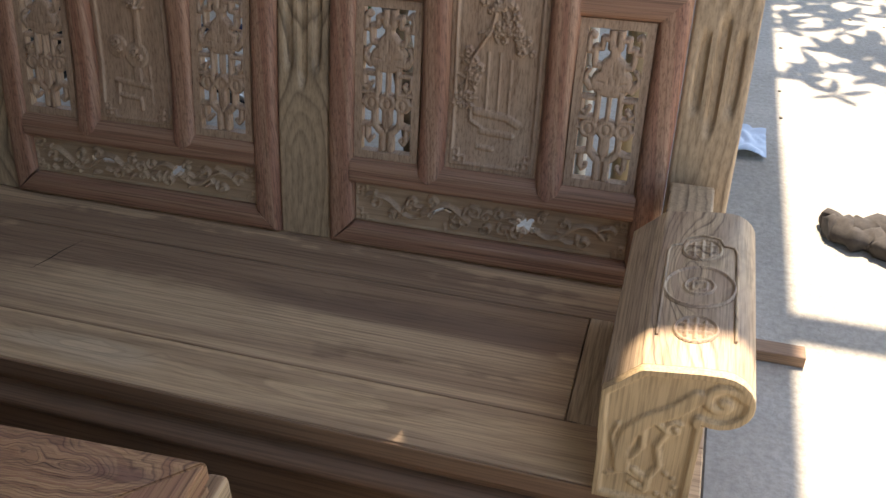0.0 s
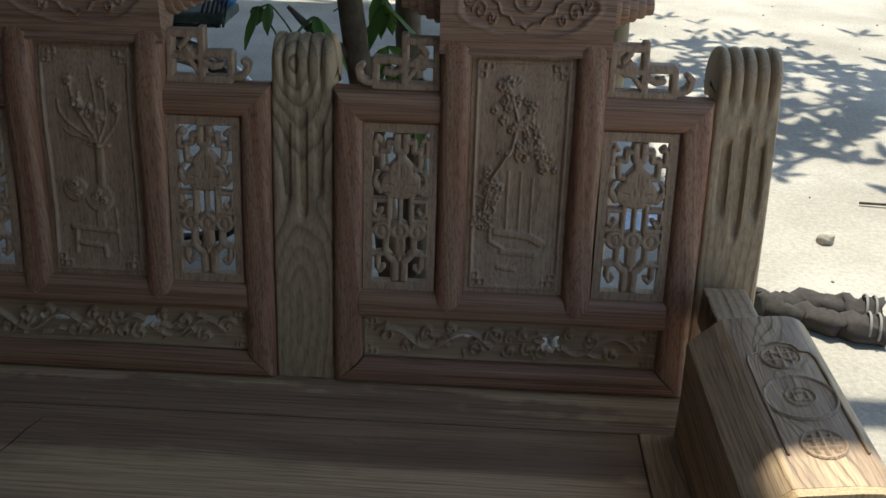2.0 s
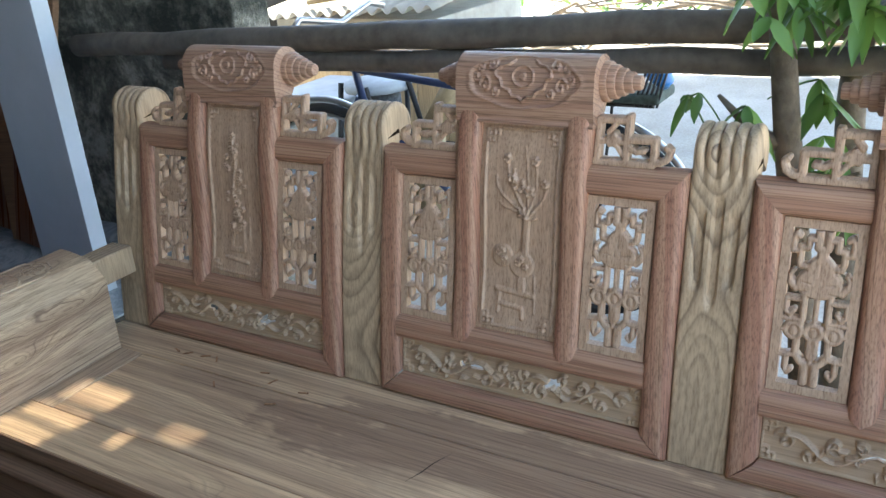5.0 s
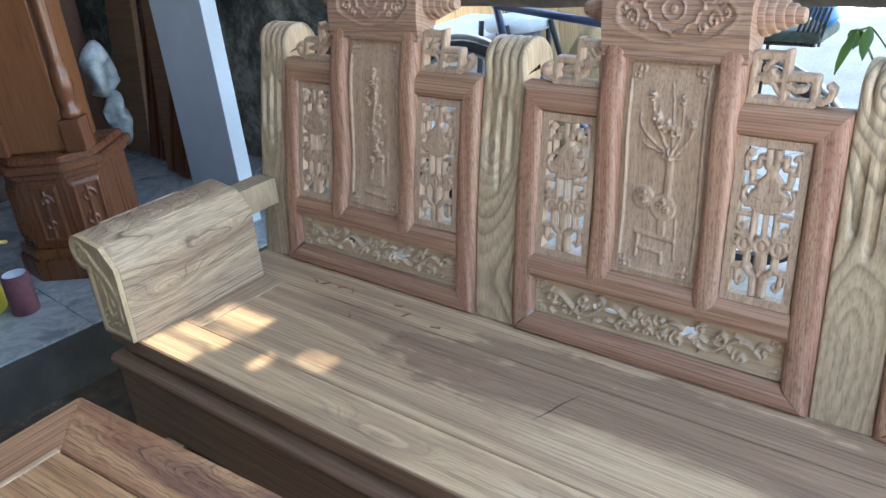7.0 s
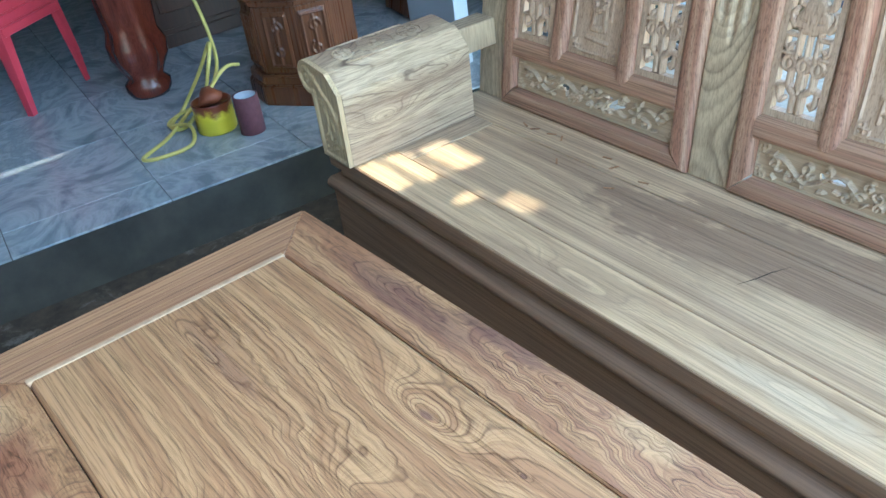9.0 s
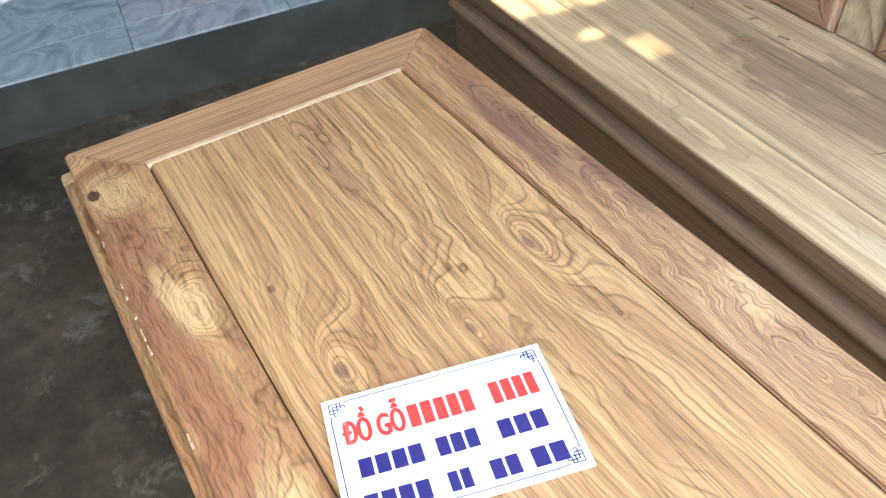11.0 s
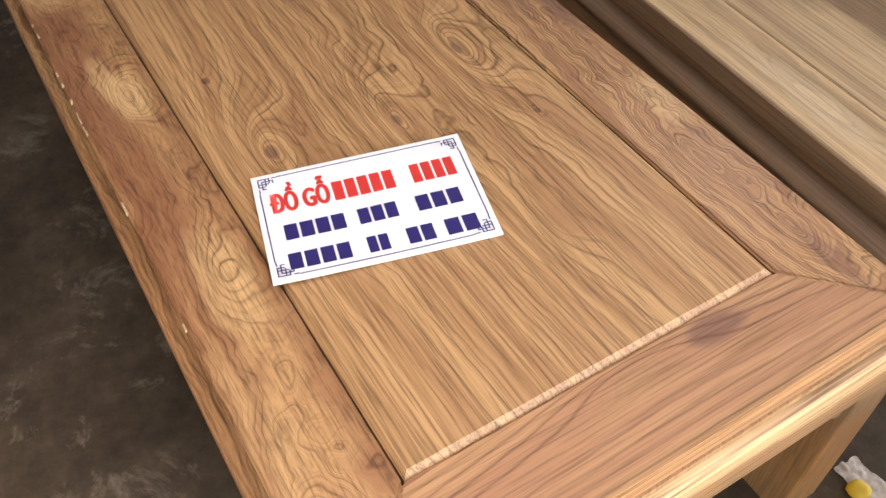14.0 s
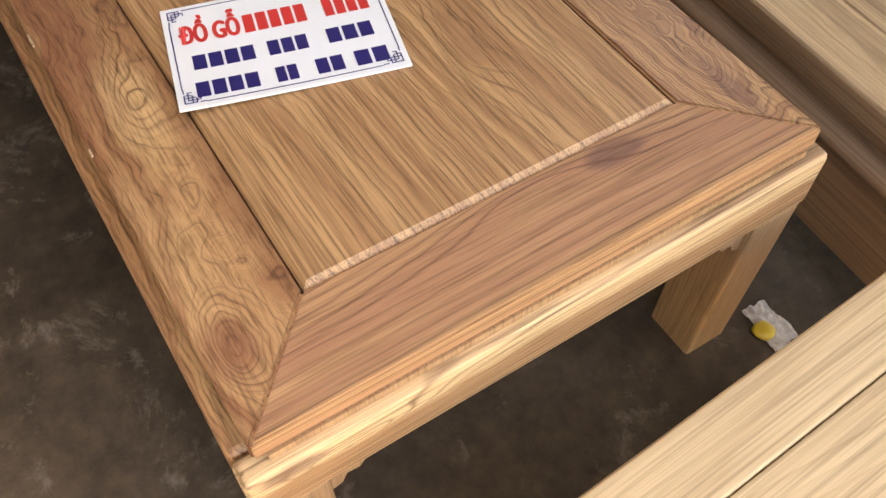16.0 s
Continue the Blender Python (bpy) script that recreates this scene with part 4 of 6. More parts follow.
# seat: boards in a frame, edge moulding, apron, legs
SX0, SX1 = FIRST - 0.005, FIRST + 3 * PITCH + 0.10
part("seat_front_board", boxm(SX0, SX1, -0.434, -0.3325, 0.428, 0.46, 0.002), M_seat, bench)
# thin strip in darker wood: paints the shade on the seat's front face
part("seat_nosing", boxm(SX0, SX1, -0.4385, -0.4345, 0.428, 0.4588, 0.0015), M_apron, bench, "thin dark strip standing for the shade on the seat's front edge")
part("seat_board", boxm(SX0 + 0.1835, SX1 - 0.1835, -0.3295, -0.0995, 0.432, 0.4590, 0.0025), M_seat2, bench, "wide board with darker heartwood and a short crack")
part("seat_back_board", boxm(SX0, SX1, -0.0965, 0.055, 0.428, 0.4595, 0.0028), M_seat2, bench)
b2 = bmesh.new()
tube(b2, [(-0.364, -0.228, 0.4588), (-0.352, -0.195, 0.4589), (-0.346, -0.165, 0.4589), (-0.331, -0.127, 0.4588)], [0.0003, 0.0011, 0.0009, 0.0003], 6)
part("crack", b2, plain("crack_shadow", (0.05, 0.035, 0.025), 0.9), bench)
part("seat_end_board", boxm(SX0, SX0 + 0.182, -0.3312, -0.0975, 0.428, 0.46, 0.002), M_arm, bench)
part("seat_end_board", boxm(SX1 - 0.182, SX1, -0.3312, -0.0975, 0.428, 0.46, 0.002), M_arm, bench)
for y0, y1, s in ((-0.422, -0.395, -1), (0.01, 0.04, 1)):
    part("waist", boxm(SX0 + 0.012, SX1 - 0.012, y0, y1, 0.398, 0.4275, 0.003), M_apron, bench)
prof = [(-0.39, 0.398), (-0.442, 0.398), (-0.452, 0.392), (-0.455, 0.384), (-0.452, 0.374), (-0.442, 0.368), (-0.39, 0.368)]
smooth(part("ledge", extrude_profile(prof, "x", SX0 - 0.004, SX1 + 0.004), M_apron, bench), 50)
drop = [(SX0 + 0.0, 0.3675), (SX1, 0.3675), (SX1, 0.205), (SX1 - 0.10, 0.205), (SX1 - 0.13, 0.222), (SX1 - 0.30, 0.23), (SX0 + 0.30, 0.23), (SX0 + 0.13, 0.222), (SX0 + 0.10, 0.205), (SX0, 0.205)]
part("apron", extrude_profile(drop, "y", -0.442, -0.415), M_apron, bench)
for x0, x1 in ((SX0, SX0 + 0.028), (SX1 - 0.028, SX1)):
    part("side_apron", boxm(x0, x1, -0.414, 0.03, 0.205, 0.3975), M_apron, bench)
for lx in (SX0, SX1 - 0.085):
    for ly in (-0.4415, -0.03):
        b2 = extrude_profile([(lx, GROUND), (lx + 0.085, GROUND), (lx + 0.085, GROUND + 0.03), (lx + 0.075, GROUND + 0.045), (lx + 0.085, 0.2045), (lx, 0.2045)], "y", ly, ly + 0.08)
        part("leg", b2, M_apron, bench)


# scroll arms
def arm(side):
    """side +1: the arm at the far right end of the seat; -1: its mirror."""
    cx = FIRST + (3 * PITCH + 0.094) / 2
    half = 0.9135 if side > 0 else 0.9270
    prof = [(0.0, 0.461), (-0.001, 0.54), (-0.004, 0.60), (-0.0055, 0.627), (-0.0045, 0.631), (0.034, 0.6695), (0.037, 0.6715), (0.041, 0.6725), (0.10, 0.6805), (0.122, 0.682)]
    for i in range(1, 13):
        a = math.radians(90 - i * 17)
        prof.append((0.122 + 0.038 * math.cos(a), 0.644 + 0.038 * math.sin(a)))
    prof += [(0.112, 0.604), (0.112, 0.461)]
    pts = [(cx + side * (half + u), z) for u, z in prof]
    y0, y1 = -0.437, -0.100
    body = part("armrest", extrude_profile(pts, "y", y0, y1), M_arm, bench, "scrolled wooden armrest with carved coin medallions")
    smooth(body, 22)
    # carved front face: sunk field with a winding plant
    face = [([(0.030, 0.515), (0.026, 0.545), (0.034, 0.575), (0.052, 0.598), (0.080, 0.620), (0.100, 0.645)], 0.020), ([(0.058, 0.600), (0.075, 0.585), (0.066, 0.560), (0.072, 0.530), (0.062, 0.505)], 0.009), (spiral(0.082, 0.590, 0.012, 1.2, 1.0), 0.006), (spiral(0.126, 0.642, 0.024, 1.2, 0.5), 0.012),
            ([(0.014, 0.500), (0.035, 0.512), (0.055, 0.500)], 0.007), ([(0.045, 0.515), (0.062, 0.500), (0.060, 0.485), (0.045, 0.492)], 0.010), ([(0.040, 0.535), (0.050, 0.555), (0.048, 0.580)], 0.008), ([(0.018, 0.540), (0.014, 0.565), (0.020, 0.585)], 0.005)]
    face += [([(0.082 + 0.012 * math.cos(a), 0.498 + 0.020 * math.sin(a))], 0.007) for a in np.linspace(-2.2, 1.6, 6)]

    def inside(X, Z):
        d = np.full(X.shape, 1.0)
        sign = np.zeros(X.shape, bool)
        for (ax, az), (bx, bz) in zip(prof, prof[1:] + prof[:1]):
            dx, dz = bx - ax, bz - az
            t = np.clip(((X - ax) * dx + (Z - az) * dz) / (dx * dx + dz * dz + 1e-12), 0, 1)
            d = np.minimum(d, np.hypot(X - ax - t * dx, Z - az - t * dz))
            cross = ((az > Z) != (bz > Z)) & (X < (bx - ax) * (Z - az) / (bz - az + 1e-12) + ax)
            sign ^= cross
        return np.where(sign, d, -d)

    def height(X, Z):
        d = inside(X, Z)
        rim = 1 - np.clip((d - 0.008) / 0.002, 0, 1)
        return 0.001 + 0.0045 * rim + (1 - rim) * 0.004 * round_rise(stroke_field(X, Z, face), 0.004)

    b2 = carve(-0.004, 0.162, 0.461, 0.684, 0.0022, height, inside, 0.006)
    for v in b2.verts:
        v.co.x, v.co.y = cx + side * (half + v.co.x), y0 - 0.0065 + v.co.y
    part("arm_face", b2, M_armface, body, "carved end of the arm in yellow-brown wood")
    # medallions on the top
    for k, (vy, r) in enumerate(((-0.200, 0.025), (-0.284, 0.044), (-0.370, 0.025))):
        n = 0.04
        if k == 1:
            st = [([(r * 0.95 * math.cos(t), r * 0.95 * math.sin(t)) for t in np.linspace(0, 6.4, 36)], 0.0035), ([(0.0175 * math.cos(t), 0.0175 * math.sin(t)) for t in np.linspace(0, 6.4, 20)], 0.003), ([(-0.008, -0.008), (0.008, -0.008), (0.008, 0.008), (-0.008, 0.008), (-0.008, -0.008)], 0.004)]
        else:
            st = [([(r * 0.95 * math.cos(t), r * 0.95 * math.sin(t)) for t in np.linspace(0, 6.4, 24)], 0.0028), ([(0, -0.019), (0, 0.019)], 0.0042), ([(-0.017, 0.007), (0.017, 0.007)], 0.0034), ([(-0.017, -0.007), (0.017, -0.007)], 0.0034), ([(-0.010, -0.015), (-0.010, 0.015)], 0.0036), ([(0.010, -0.015), (0.010, 0.015)], 0.0036)]
        b3 = carve(-r - 0.002, r + 0.002, -r - 0.002, r + 0.002, 0.0013, lambda X, Z: 0.0003 + 0.0028 * round_rise(stroke_field(X, Z, st), 0.0012), lambda X, Z: r + 0.001 - np.hypot(X, Z), 0.003)
        for v in b3.verts:
            u, h, w2 = v.co.x, -v.co.y, v.co.z
            uu = 0.088 + u
            v.co = (cx + side * (half + uu), vy + w2, 0.6808 + (uu - 0.10) * (0.136 if uu < 0.10 else 0.068) + h)
        part("medallion", b3, M_arm, body)
    # raised line round the medallions
    b4 = bmesh.new()
    line = [(0.046, -0.385), (0.046, -0.205), (0.050, -0.190), (0.061, -0.188), (0.066, -0.172), (0.088, -0.164), (0.110, -0.172), (0.115, -0.188), (0.128, -0.190), (0.132, -0.205), (0.132, -0.385)]
    tube(b4, [(cx + side * (half + u), y, 0.6812 - max(0, 0.10 - u) * 0.136 + max(0, u - 0.10) * 0.03) for u, y in line], 0.0022, 6)
    part("border_line", b4, M_arm, body)
    ba = cx + side * (half + 0.035), cx + side * (half + 0.10)
    part("arm_block", boxm(min(ba), max(ba), -0.0995, 0.012, 0.595, 0.66, 0.004), M_post, bench, "short block joining arm and post")


arm(1)
arm(-1)

# ---------- the low table ----------
table = empty("low_table", (-0.357, -0.9625, 0), "low rectangular table of golden-brown figured wood", "table", "", 3.1)
TL, TW, TT = 1.172, 0.632, 0.562
IX, IY = 0.479, 0.2145
EDGE = 0.026


def mitred(x_out, x_in, y_out, y_in, z0, z1):
    """One side of a mitred frame: outline of four corners, pulled up."""
    bm = extrude_profile([(-x_out, y_out), (x_out, y_out), (x_in, y_in), (-x_in, y_in)], "z", z0, z1)
    bmesh.ops.bevel(bm, geom=bm.edges[:], offset=0.0025, segments=2, affect="EDGES")
    return bm


def turned(bm, deg):
    bmesh.ops.rotate(bm, verts=bm.verts, cent=(0, 0, 0), matrix=Matrix.Rotation(radians(deg), 3, "Z"))
    return bm


part("frame_side", mitred(TL / 2, IX, -TW / 2, -IY, TT - EDGE, TT), M_tframe_l, table, "edge board with knots and swirling grain")
part("frame_side", mitred(TL / 2, IX, TW / 2, IY, TT - EDGE, TT), M_tframe_r, table)
part("frame_end", turned(mitred(TW / 2, IY, -TL / 2, -IX, TT - EDGE, TT), 90), M_tframe_y, table)
part("frame_end", turned(mitred(TW / 2, IY, TL / 2, IX, TT - EDGE, TT), 90), M_tframe_y, table)
bm = boxm(-IX + 0.0005, IX - 0.0005, -IY + 0.002, IY - 0.002, TT - 0.018, TT + 0.003, 0.0)
bmesh.ops.bevel(bm, geom=[e for e in bm.edges if all(v.co.z > TT for v in e.verts)], offset=0.006, segments=1, affect="EDGES")
part("tabletop_panel", bm, M_table, table, "wide central board with oval knots")
# pale strip: sapwood at the joint, with the lit bevel put into its colour
b2 = boxm(-IX - 0.005, -IX + 0.0065, -IY - 0.001, IY - 0.003, TT - 0.01, TT + 0.0042, 0.0018, 2)
part("panel_lip", b2, plain("lit_lip_and_chip_wood", (0.60, 0.40, 0.25), 0.6, 0, 0.2, 60, 0.3), table, "pale sapwood strip along the far joint, lightened like a lit bevel")
rng = random.Random(12)
for i in range(16):
    x = rng.choice((-0.34, -0.27, -0.20, -0.12, 0.05, 0.22)) + rng.uniform(-0.03, 0.03)
    w = rng.uniform(0.0015, 0.005)
    b2 = boxm(x - w, x + w, -TW / 2 - 0.0006, -TW / 2 + rng.uniform(0.001, 0.003), TT - 0.004, TT + 0.0006, 0.0004, 1)
    part("edge_chip", b2, bpy.data.materials["lit_lip_and_chip_wood"], table, "pale chipped spot on the edge")
# waist and aprons
AX, AY = TL / 2 + 0.014, TW / 2 + 0.018
AP0, AP1 = TT - 0.118, TT - EDGE - 0.010
for s in (-1, 1):
    part("apron_end", boxm(*sorted((s * AX, s * (AX - 0.03))), -AY, AY, AP0, AP1, 0.008, 3), M_sap, table, "thick pale sapwood rail")
    part("apron_side", boxm(-AX + 0.031, AX - 0.031, *sorted((s * AY, s * (AY - 0.028))), AP0, AP1, 0.008, 3), M_tframe_l, table)
    part("waist_strip", boxm(*sorted((s * (AX - 0.012), s * (AX - 0.029))), -AY + 0.03, AY - 0.03, AP1 + 0.0005, TT - EDGE - 0.0005, 0), M_leg, table)
for sx in (-1, 1):
    for sy in (-1, 1):
        x0, y0 = sx * AX * 0.995, sy * AY * 0.995
        b2 = boxm(*sorted((x0, x0 - sx * 0.076)), *sorted((y0, y0 - sy * 0.070)), GROUND, AP0 - 0.0005, 0.005)
        for v in b2.verts:
            if v.co.z < GROUND + 0.03:
                v.co.x += -sx * 0.004
                v.co.y += -sy * 0.004
        part("leg", b2, M_leg, table, "square wooden leg")
        # scalloped bracket between leg and rail
        px = [(0, 0), (0.075, 0), (0.07, -0.012), (0.058, -0.014), (0.052, -0.022), (0.04, -0.02), (0.032, -0.032), (0.018, -0.03), (0.012, -0.045), (0, -0.05)]
        yy = y0 - sy * 0.070
        b3 = extrude_profile([(yy - sy * u, AP0 - 0.0005 + v) for u, v in px], "x", x0 - sx * 0.008, x0 - sx * 0.026)
        part("bracket", b3, M_leg, table)

# ---------- the sign on the table ----------
M_sign = plain("sign_board", (0.80, 0.81, 0.83), 0.35, 0, 0.02, 30, 0.02)
M_red = plain("red_print", (0.70, 0.045, 0.04), 0.4, 0, 0.04, 40, 0.0)
M_blue = plain("blue_print", (0.022, 0.018, 0.13), 0.4, 0, 0.04, 40, 0.0)
sign = empty("sign_board", (-0.166, -1.038, TT + 0.004), "white rectangular shop sign with red and blue lettering on the table", "sign", "", 78.5)
SW, SH = 0.241, 0.1625


def sag(x, y):
    """The board curls up a little at one corner."""
    c = max(0, (-x / SW - y / SH))
    return 0.006 * c ** 2 + 0.0004


bm = bmesh.new()
g = bmesh.ops.create_grid(bm, x_segments=24, y_segments=16, size=0.5)
for v in bm.verts:
    v.co.x, v.co.y = v.co.x * SW, v.co.y * SH
ext = bmesh.ops.extrude_face_region(bm, geom=bm.faces[:])
for v in [e for e in ext["geom"] if isinstance(e, bmesh.types.BMVert)]:
    v.co.z += 0.003
for v in bm.verts:
    v.co.z += sag(v.co.x, v.co.y)
part("board", bm, M_sign, sign)


def flat(name, polys, material, lift=0.0035):
    """Thin print on the board."""
    bm = bmesh.new()
    for poly in polys:
        vs = [bm.verts.new((x, y, sag(x, y) + lift)) for x, y in poly]
        bm.faces.new(vs)
    ob = part(name, bm, material, sign)
    return ob


def rect(x0, x1, y0, y1):
    return [(x0, y0), (x1, y0), (x1, y1), (x0, y1)]


def rect_line(x0, x1, y0, y1):
    n = max(1, int(max(x1 - x0, y1 - y0) / 0.02))
    if x1 - x0 > y1 - y0:
        return [rect(x0 + (x1 - x0) * i / n, x0 + (x1 - x0) * (i + 1) / n, y0, y1) for i in range(n)]
    return [rect(x0, x1, y0 + (y1 - y0) * i / n, y0 + (y1 - y0) * (i + 1) / n) for i in range(n)]


bx, by, t = SW / 2 - 0.0065, SH / 2 - 0.0065, 0.0013
for s in (-1, 1):
    flat("border_print", rect_line(-bx + 0.022, bx - 0.022, s * by - t / 2, s * by + t / 2), M_blue)
    flat("border_print", rect_line(s * bx - t / 2, s * bx + t / 2, -by + 0.022, by - 0.022), M_blue)
for sx in (-1, 1):
    for sy in (-1, 1):
        fr = []
        for x0, x1, y0, y1 in ((0, 0.012, 0, t), (0, t, 0, 0.012), (0.012, 0.012 + t, 0, 0.008), (0, 0.008, 0.012, 0.012 + t), (0.004, 0.016, 0.004, 0.004 + t), (0.004, 0.004 + t, 0.004, 0.016), (0.008, 0.008 + t, 0, 0.012), (0, 0.012, 0.008, 0.008 + t), (0.016, 0.016 + t, 0.004, 0.009), (0.004, 0.009, 0.016, 0.016 + t), (0.016, 0.022, 0, t), (0, t, 0.016, 0.022)):
            a, b = sorted((sx * (bx - x0), sx * (bx - x1)))
            c, d = sorted((sy * (by - y0), sy * (by - y1)))
            fr.append(rect(a, b, c, d))
        flat("corner_fret", fr, M_blue, 0.0038)


def text_part(name, body, x, y, height, width, material):
    """Letters in the built-in font, made to a mesh that lies on the board."""
    cu = bpy.data.curves.new(name, "FONT")
    cu.body, cu.size, cu.offset = body, 1.0, 0.010
    tmp = bpy.data.objects.new(name, cu)
    scene.collection.objects.link(tmp)
    bpy.context.view_layer.update()
    me = bpy.data.meshes.new_from_object(tmp.evaluated_get(bpy.context.evaluated_depsgraph_get()))
    bpy.data.objects.remove(tmp)
    xs = [v.co.x for v in me.vertices]
    k = width / (max(xs) - min(xs))
    lo = min(xs)
    for v in me.vertices:
        px, py = x + (v.co.x - lo) * k, y + v.co.y * height / 0.73
        v.co = (px, py, sag(px, py) + 0.0036)
    bold = bmesh.new()
    for k2, (dx, dy) in enumerate(((0, 0), (0.0011, 0), (-0.0011, 0), (0, 0.0007), (0, -0.0007))):
        start = len(bold.verts)
        bold.from_mesh(me)
        bold.verts.ensure_lookup_table()
        for v in bold.verts[start:]:
            v.co += Vector((dx, dy, 0.00008 * k2))
    bold.to_mesh(me)
    bold.free()
    me.materials.clear()
    me.materials.append(material)
    ob = new(name, me)
    ob.parent = sign
    return ob


text_part("lettering", "ĐỒ GỖ", -0.1050, 0.0185, 0.0285, 0.0635, M_red)
# the name and the two rows of figures stand as bars
for x0, x1, k in ((-0.0365, 0.0344, 5), (0.0520, 0.1040, 4)):
    w = (x1 - x0) / k
    for i in range(k):
        flat("red_bar", [rect(x0 + i * w, x0 + i * w + w * 0.80, 0.0180, 0.0470)], M_red)
for y0, groups in ((-0.0248, ((-0.0975, -0.0300, 4), (-0.0185, 0.0265, 3), (0.0458, 0.0985, 3))), (-0.0675, ((-0.1000, -0.0330, 4), (-0.0180, 0.0065, 2), (0.0242, 0.0560, 2), (0.0660, 0.1050, 2)))):
    for x0, x1, k in groups:
        w = (x1 - x0) / k
        for i in range(k):
            flat("blue_bar", [rect(x0 + i * w, x0 + i * w + w * 0.82, y0, y0 + 0.0228)], M_blue)

# ---------- the seat beside the table ----------
chair = empty("wooden_chair", (0.655, -0.85, 0), "pale unvarnished wooden chair seat beside the table", "chair", "", 5.6)
CW, CD, CZ = 0.29, 0.30, 0.46
part("seat_rail", boxm(-CW, -CW + 0.075, -CD, CD, CZ - 0.03, CZ, 0.005, 3), M_chair, chair)
part("seat_rail", boxm(CW - 0.075, CW, -CD, CD, CZ - 0.03, CZ, 0.005, 3), M_chair, chair)
part("seat_board", boxm(-CW + 0.076, CW - 0.076, -CD, CD, CZ - 0.026, CZ - 0.002, 0.002), M_chair, chair)
for s in (-1, 1):
    part("apron", boxm(*sorted((s * (CW - 0.015), s * (CW - 0.04))), -CD + 0.02, CD - 0.02, CZ - 0.11, CZ - 0.0305, 0.004), M_chair, chair)
    for q in (-1, 1):
        part("leg", boxm(*sorted((s * (CW - 0.012), s * (CW - 0.08))), *sorted((q * (CD - 0.002), q * (CD - 0.07))), GROUND, CZ - 0.031, 0.004), M_chair, chair)


# ---------- ground, floors, walls, roof ----------
def ground_material():
    m, n, l, b = mat_base("yard_ground")
    tc = n.new("ShaderNodeTexCoord")
    a = noise_node(n, l, tc.outputs["Object"], 1.3, 6, 0.6)
    g = noise_node(n, l, tc.outputs["Object"], 60, 6, 0.7)
    r = ramp_node(n, [(0.35, (0.34, 0.31, 0.265)), (0.65, (0.50, 0.465, 0.41))])
    l.new(a.outputs["Fac"], r.inputs[0])
    r2 = ramp_node(n, [(0.3, (0.72, 0.71, 0.70)), (0.62, (1.05, 1.04, 1.03))])
    l.new(g.outputs["Fac"], r2.inputs[0])
    l.new(mix_node(n, l, 1.0, r.outputs[0], r2.outputs[0], "MULTIPLY"), b.inputs["Base Color"])
    b.inputs["Roughness"].default_value = 0.9
    bp = n.new("ShaderNodeBump")
    bp.inputs["Strength"].default_value, bp.inputs["Distance"].default_value = 0.5, 0.01
    l.new(g.outputs["Fac"], bp.inputs["Height"])
    l.new(bp.outputs[0], b.inputs["Normal"])
    return m


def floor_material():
    """Old trodden concrete, mottled dark brown, with pale scuffs."""
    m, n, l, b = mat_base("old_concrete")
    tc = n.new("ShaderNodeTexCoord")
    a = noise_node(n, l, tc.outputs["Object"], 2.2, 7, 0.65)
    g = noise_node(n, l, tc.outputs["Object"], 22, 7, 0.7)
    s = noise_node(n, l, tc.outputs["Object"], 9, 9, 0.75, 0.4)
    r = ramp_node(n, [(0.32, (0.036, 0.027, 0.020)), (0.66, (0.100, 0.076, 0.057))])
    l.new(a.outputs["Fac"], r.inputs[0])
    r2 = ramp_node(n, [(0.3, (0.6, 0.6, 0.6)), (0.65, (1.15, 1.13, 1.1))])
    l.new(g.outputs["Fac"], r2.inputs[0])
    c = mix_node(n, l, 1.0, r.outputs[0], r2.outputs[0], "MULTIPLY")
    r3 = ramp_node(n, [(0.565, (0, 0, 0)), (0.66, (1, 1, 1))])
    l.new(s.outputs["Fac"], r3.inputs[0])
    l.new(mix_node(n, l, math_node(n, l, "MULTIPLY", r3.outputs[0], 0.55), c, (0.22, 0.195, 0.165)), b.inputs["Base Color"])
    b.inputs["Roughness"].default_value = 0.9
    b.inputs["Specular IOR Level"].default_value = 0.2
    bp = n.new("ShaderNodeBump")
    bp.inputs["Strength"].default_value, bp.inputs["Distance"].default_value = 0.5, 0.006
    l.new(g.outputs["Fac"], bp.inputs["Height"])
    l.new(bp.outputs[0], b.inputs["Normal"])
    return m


M_ground, M_floor = ground_material(), floor_material()
bm = bmesh.new()
bmesh.ops.create_grid(bm, x_segments=2, y_segments=2, size=400)
tagged(part("ground", bm, M_ground), "pale sunlit yard of dusty trodden earth and concrete", "ground", kind="structure")
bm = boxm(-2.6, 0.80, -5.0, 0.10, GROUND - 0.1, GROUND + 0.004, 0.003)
tagged(part("floor", bm, M_floor), "dark brown mottled concrete floor under the shelter", "floor", kind="structure")

FLOOR_T = 0.17
TILE = 0.45
tile_floor = tagged(new("tile_floor"), "raised floor of grey marbled glazed tiles", "floor", kind="structure")
tile_floor.matrix_basis = pose(-1.998, -0.88, 0, 0, 0, -3.8)


def tile_material():
    m, n, l, b = mat_base("glazed_tile")
    v = coords(n, l, (1, 1, 1), 9)
    a = noise_node(n, l, v.outputs[0], 3.2, 6, 0.62, 1.6)
    r = ramp_node(n, [(0.36, (0.19, 0.215, 0.24)), (0.5, (0.36, 0.385, 0.405)), (0.56, (0.25, 0.275, 0.30)), (0.7, (0.42, 0.44, 0.45))])
    l.new(a.outputs["Fac"], r.inputs[0])
    l.new(r.outputs[0], b.inputs["Base Color"])
    b.inputs["Roughness"].default_value = 0.18
    return m


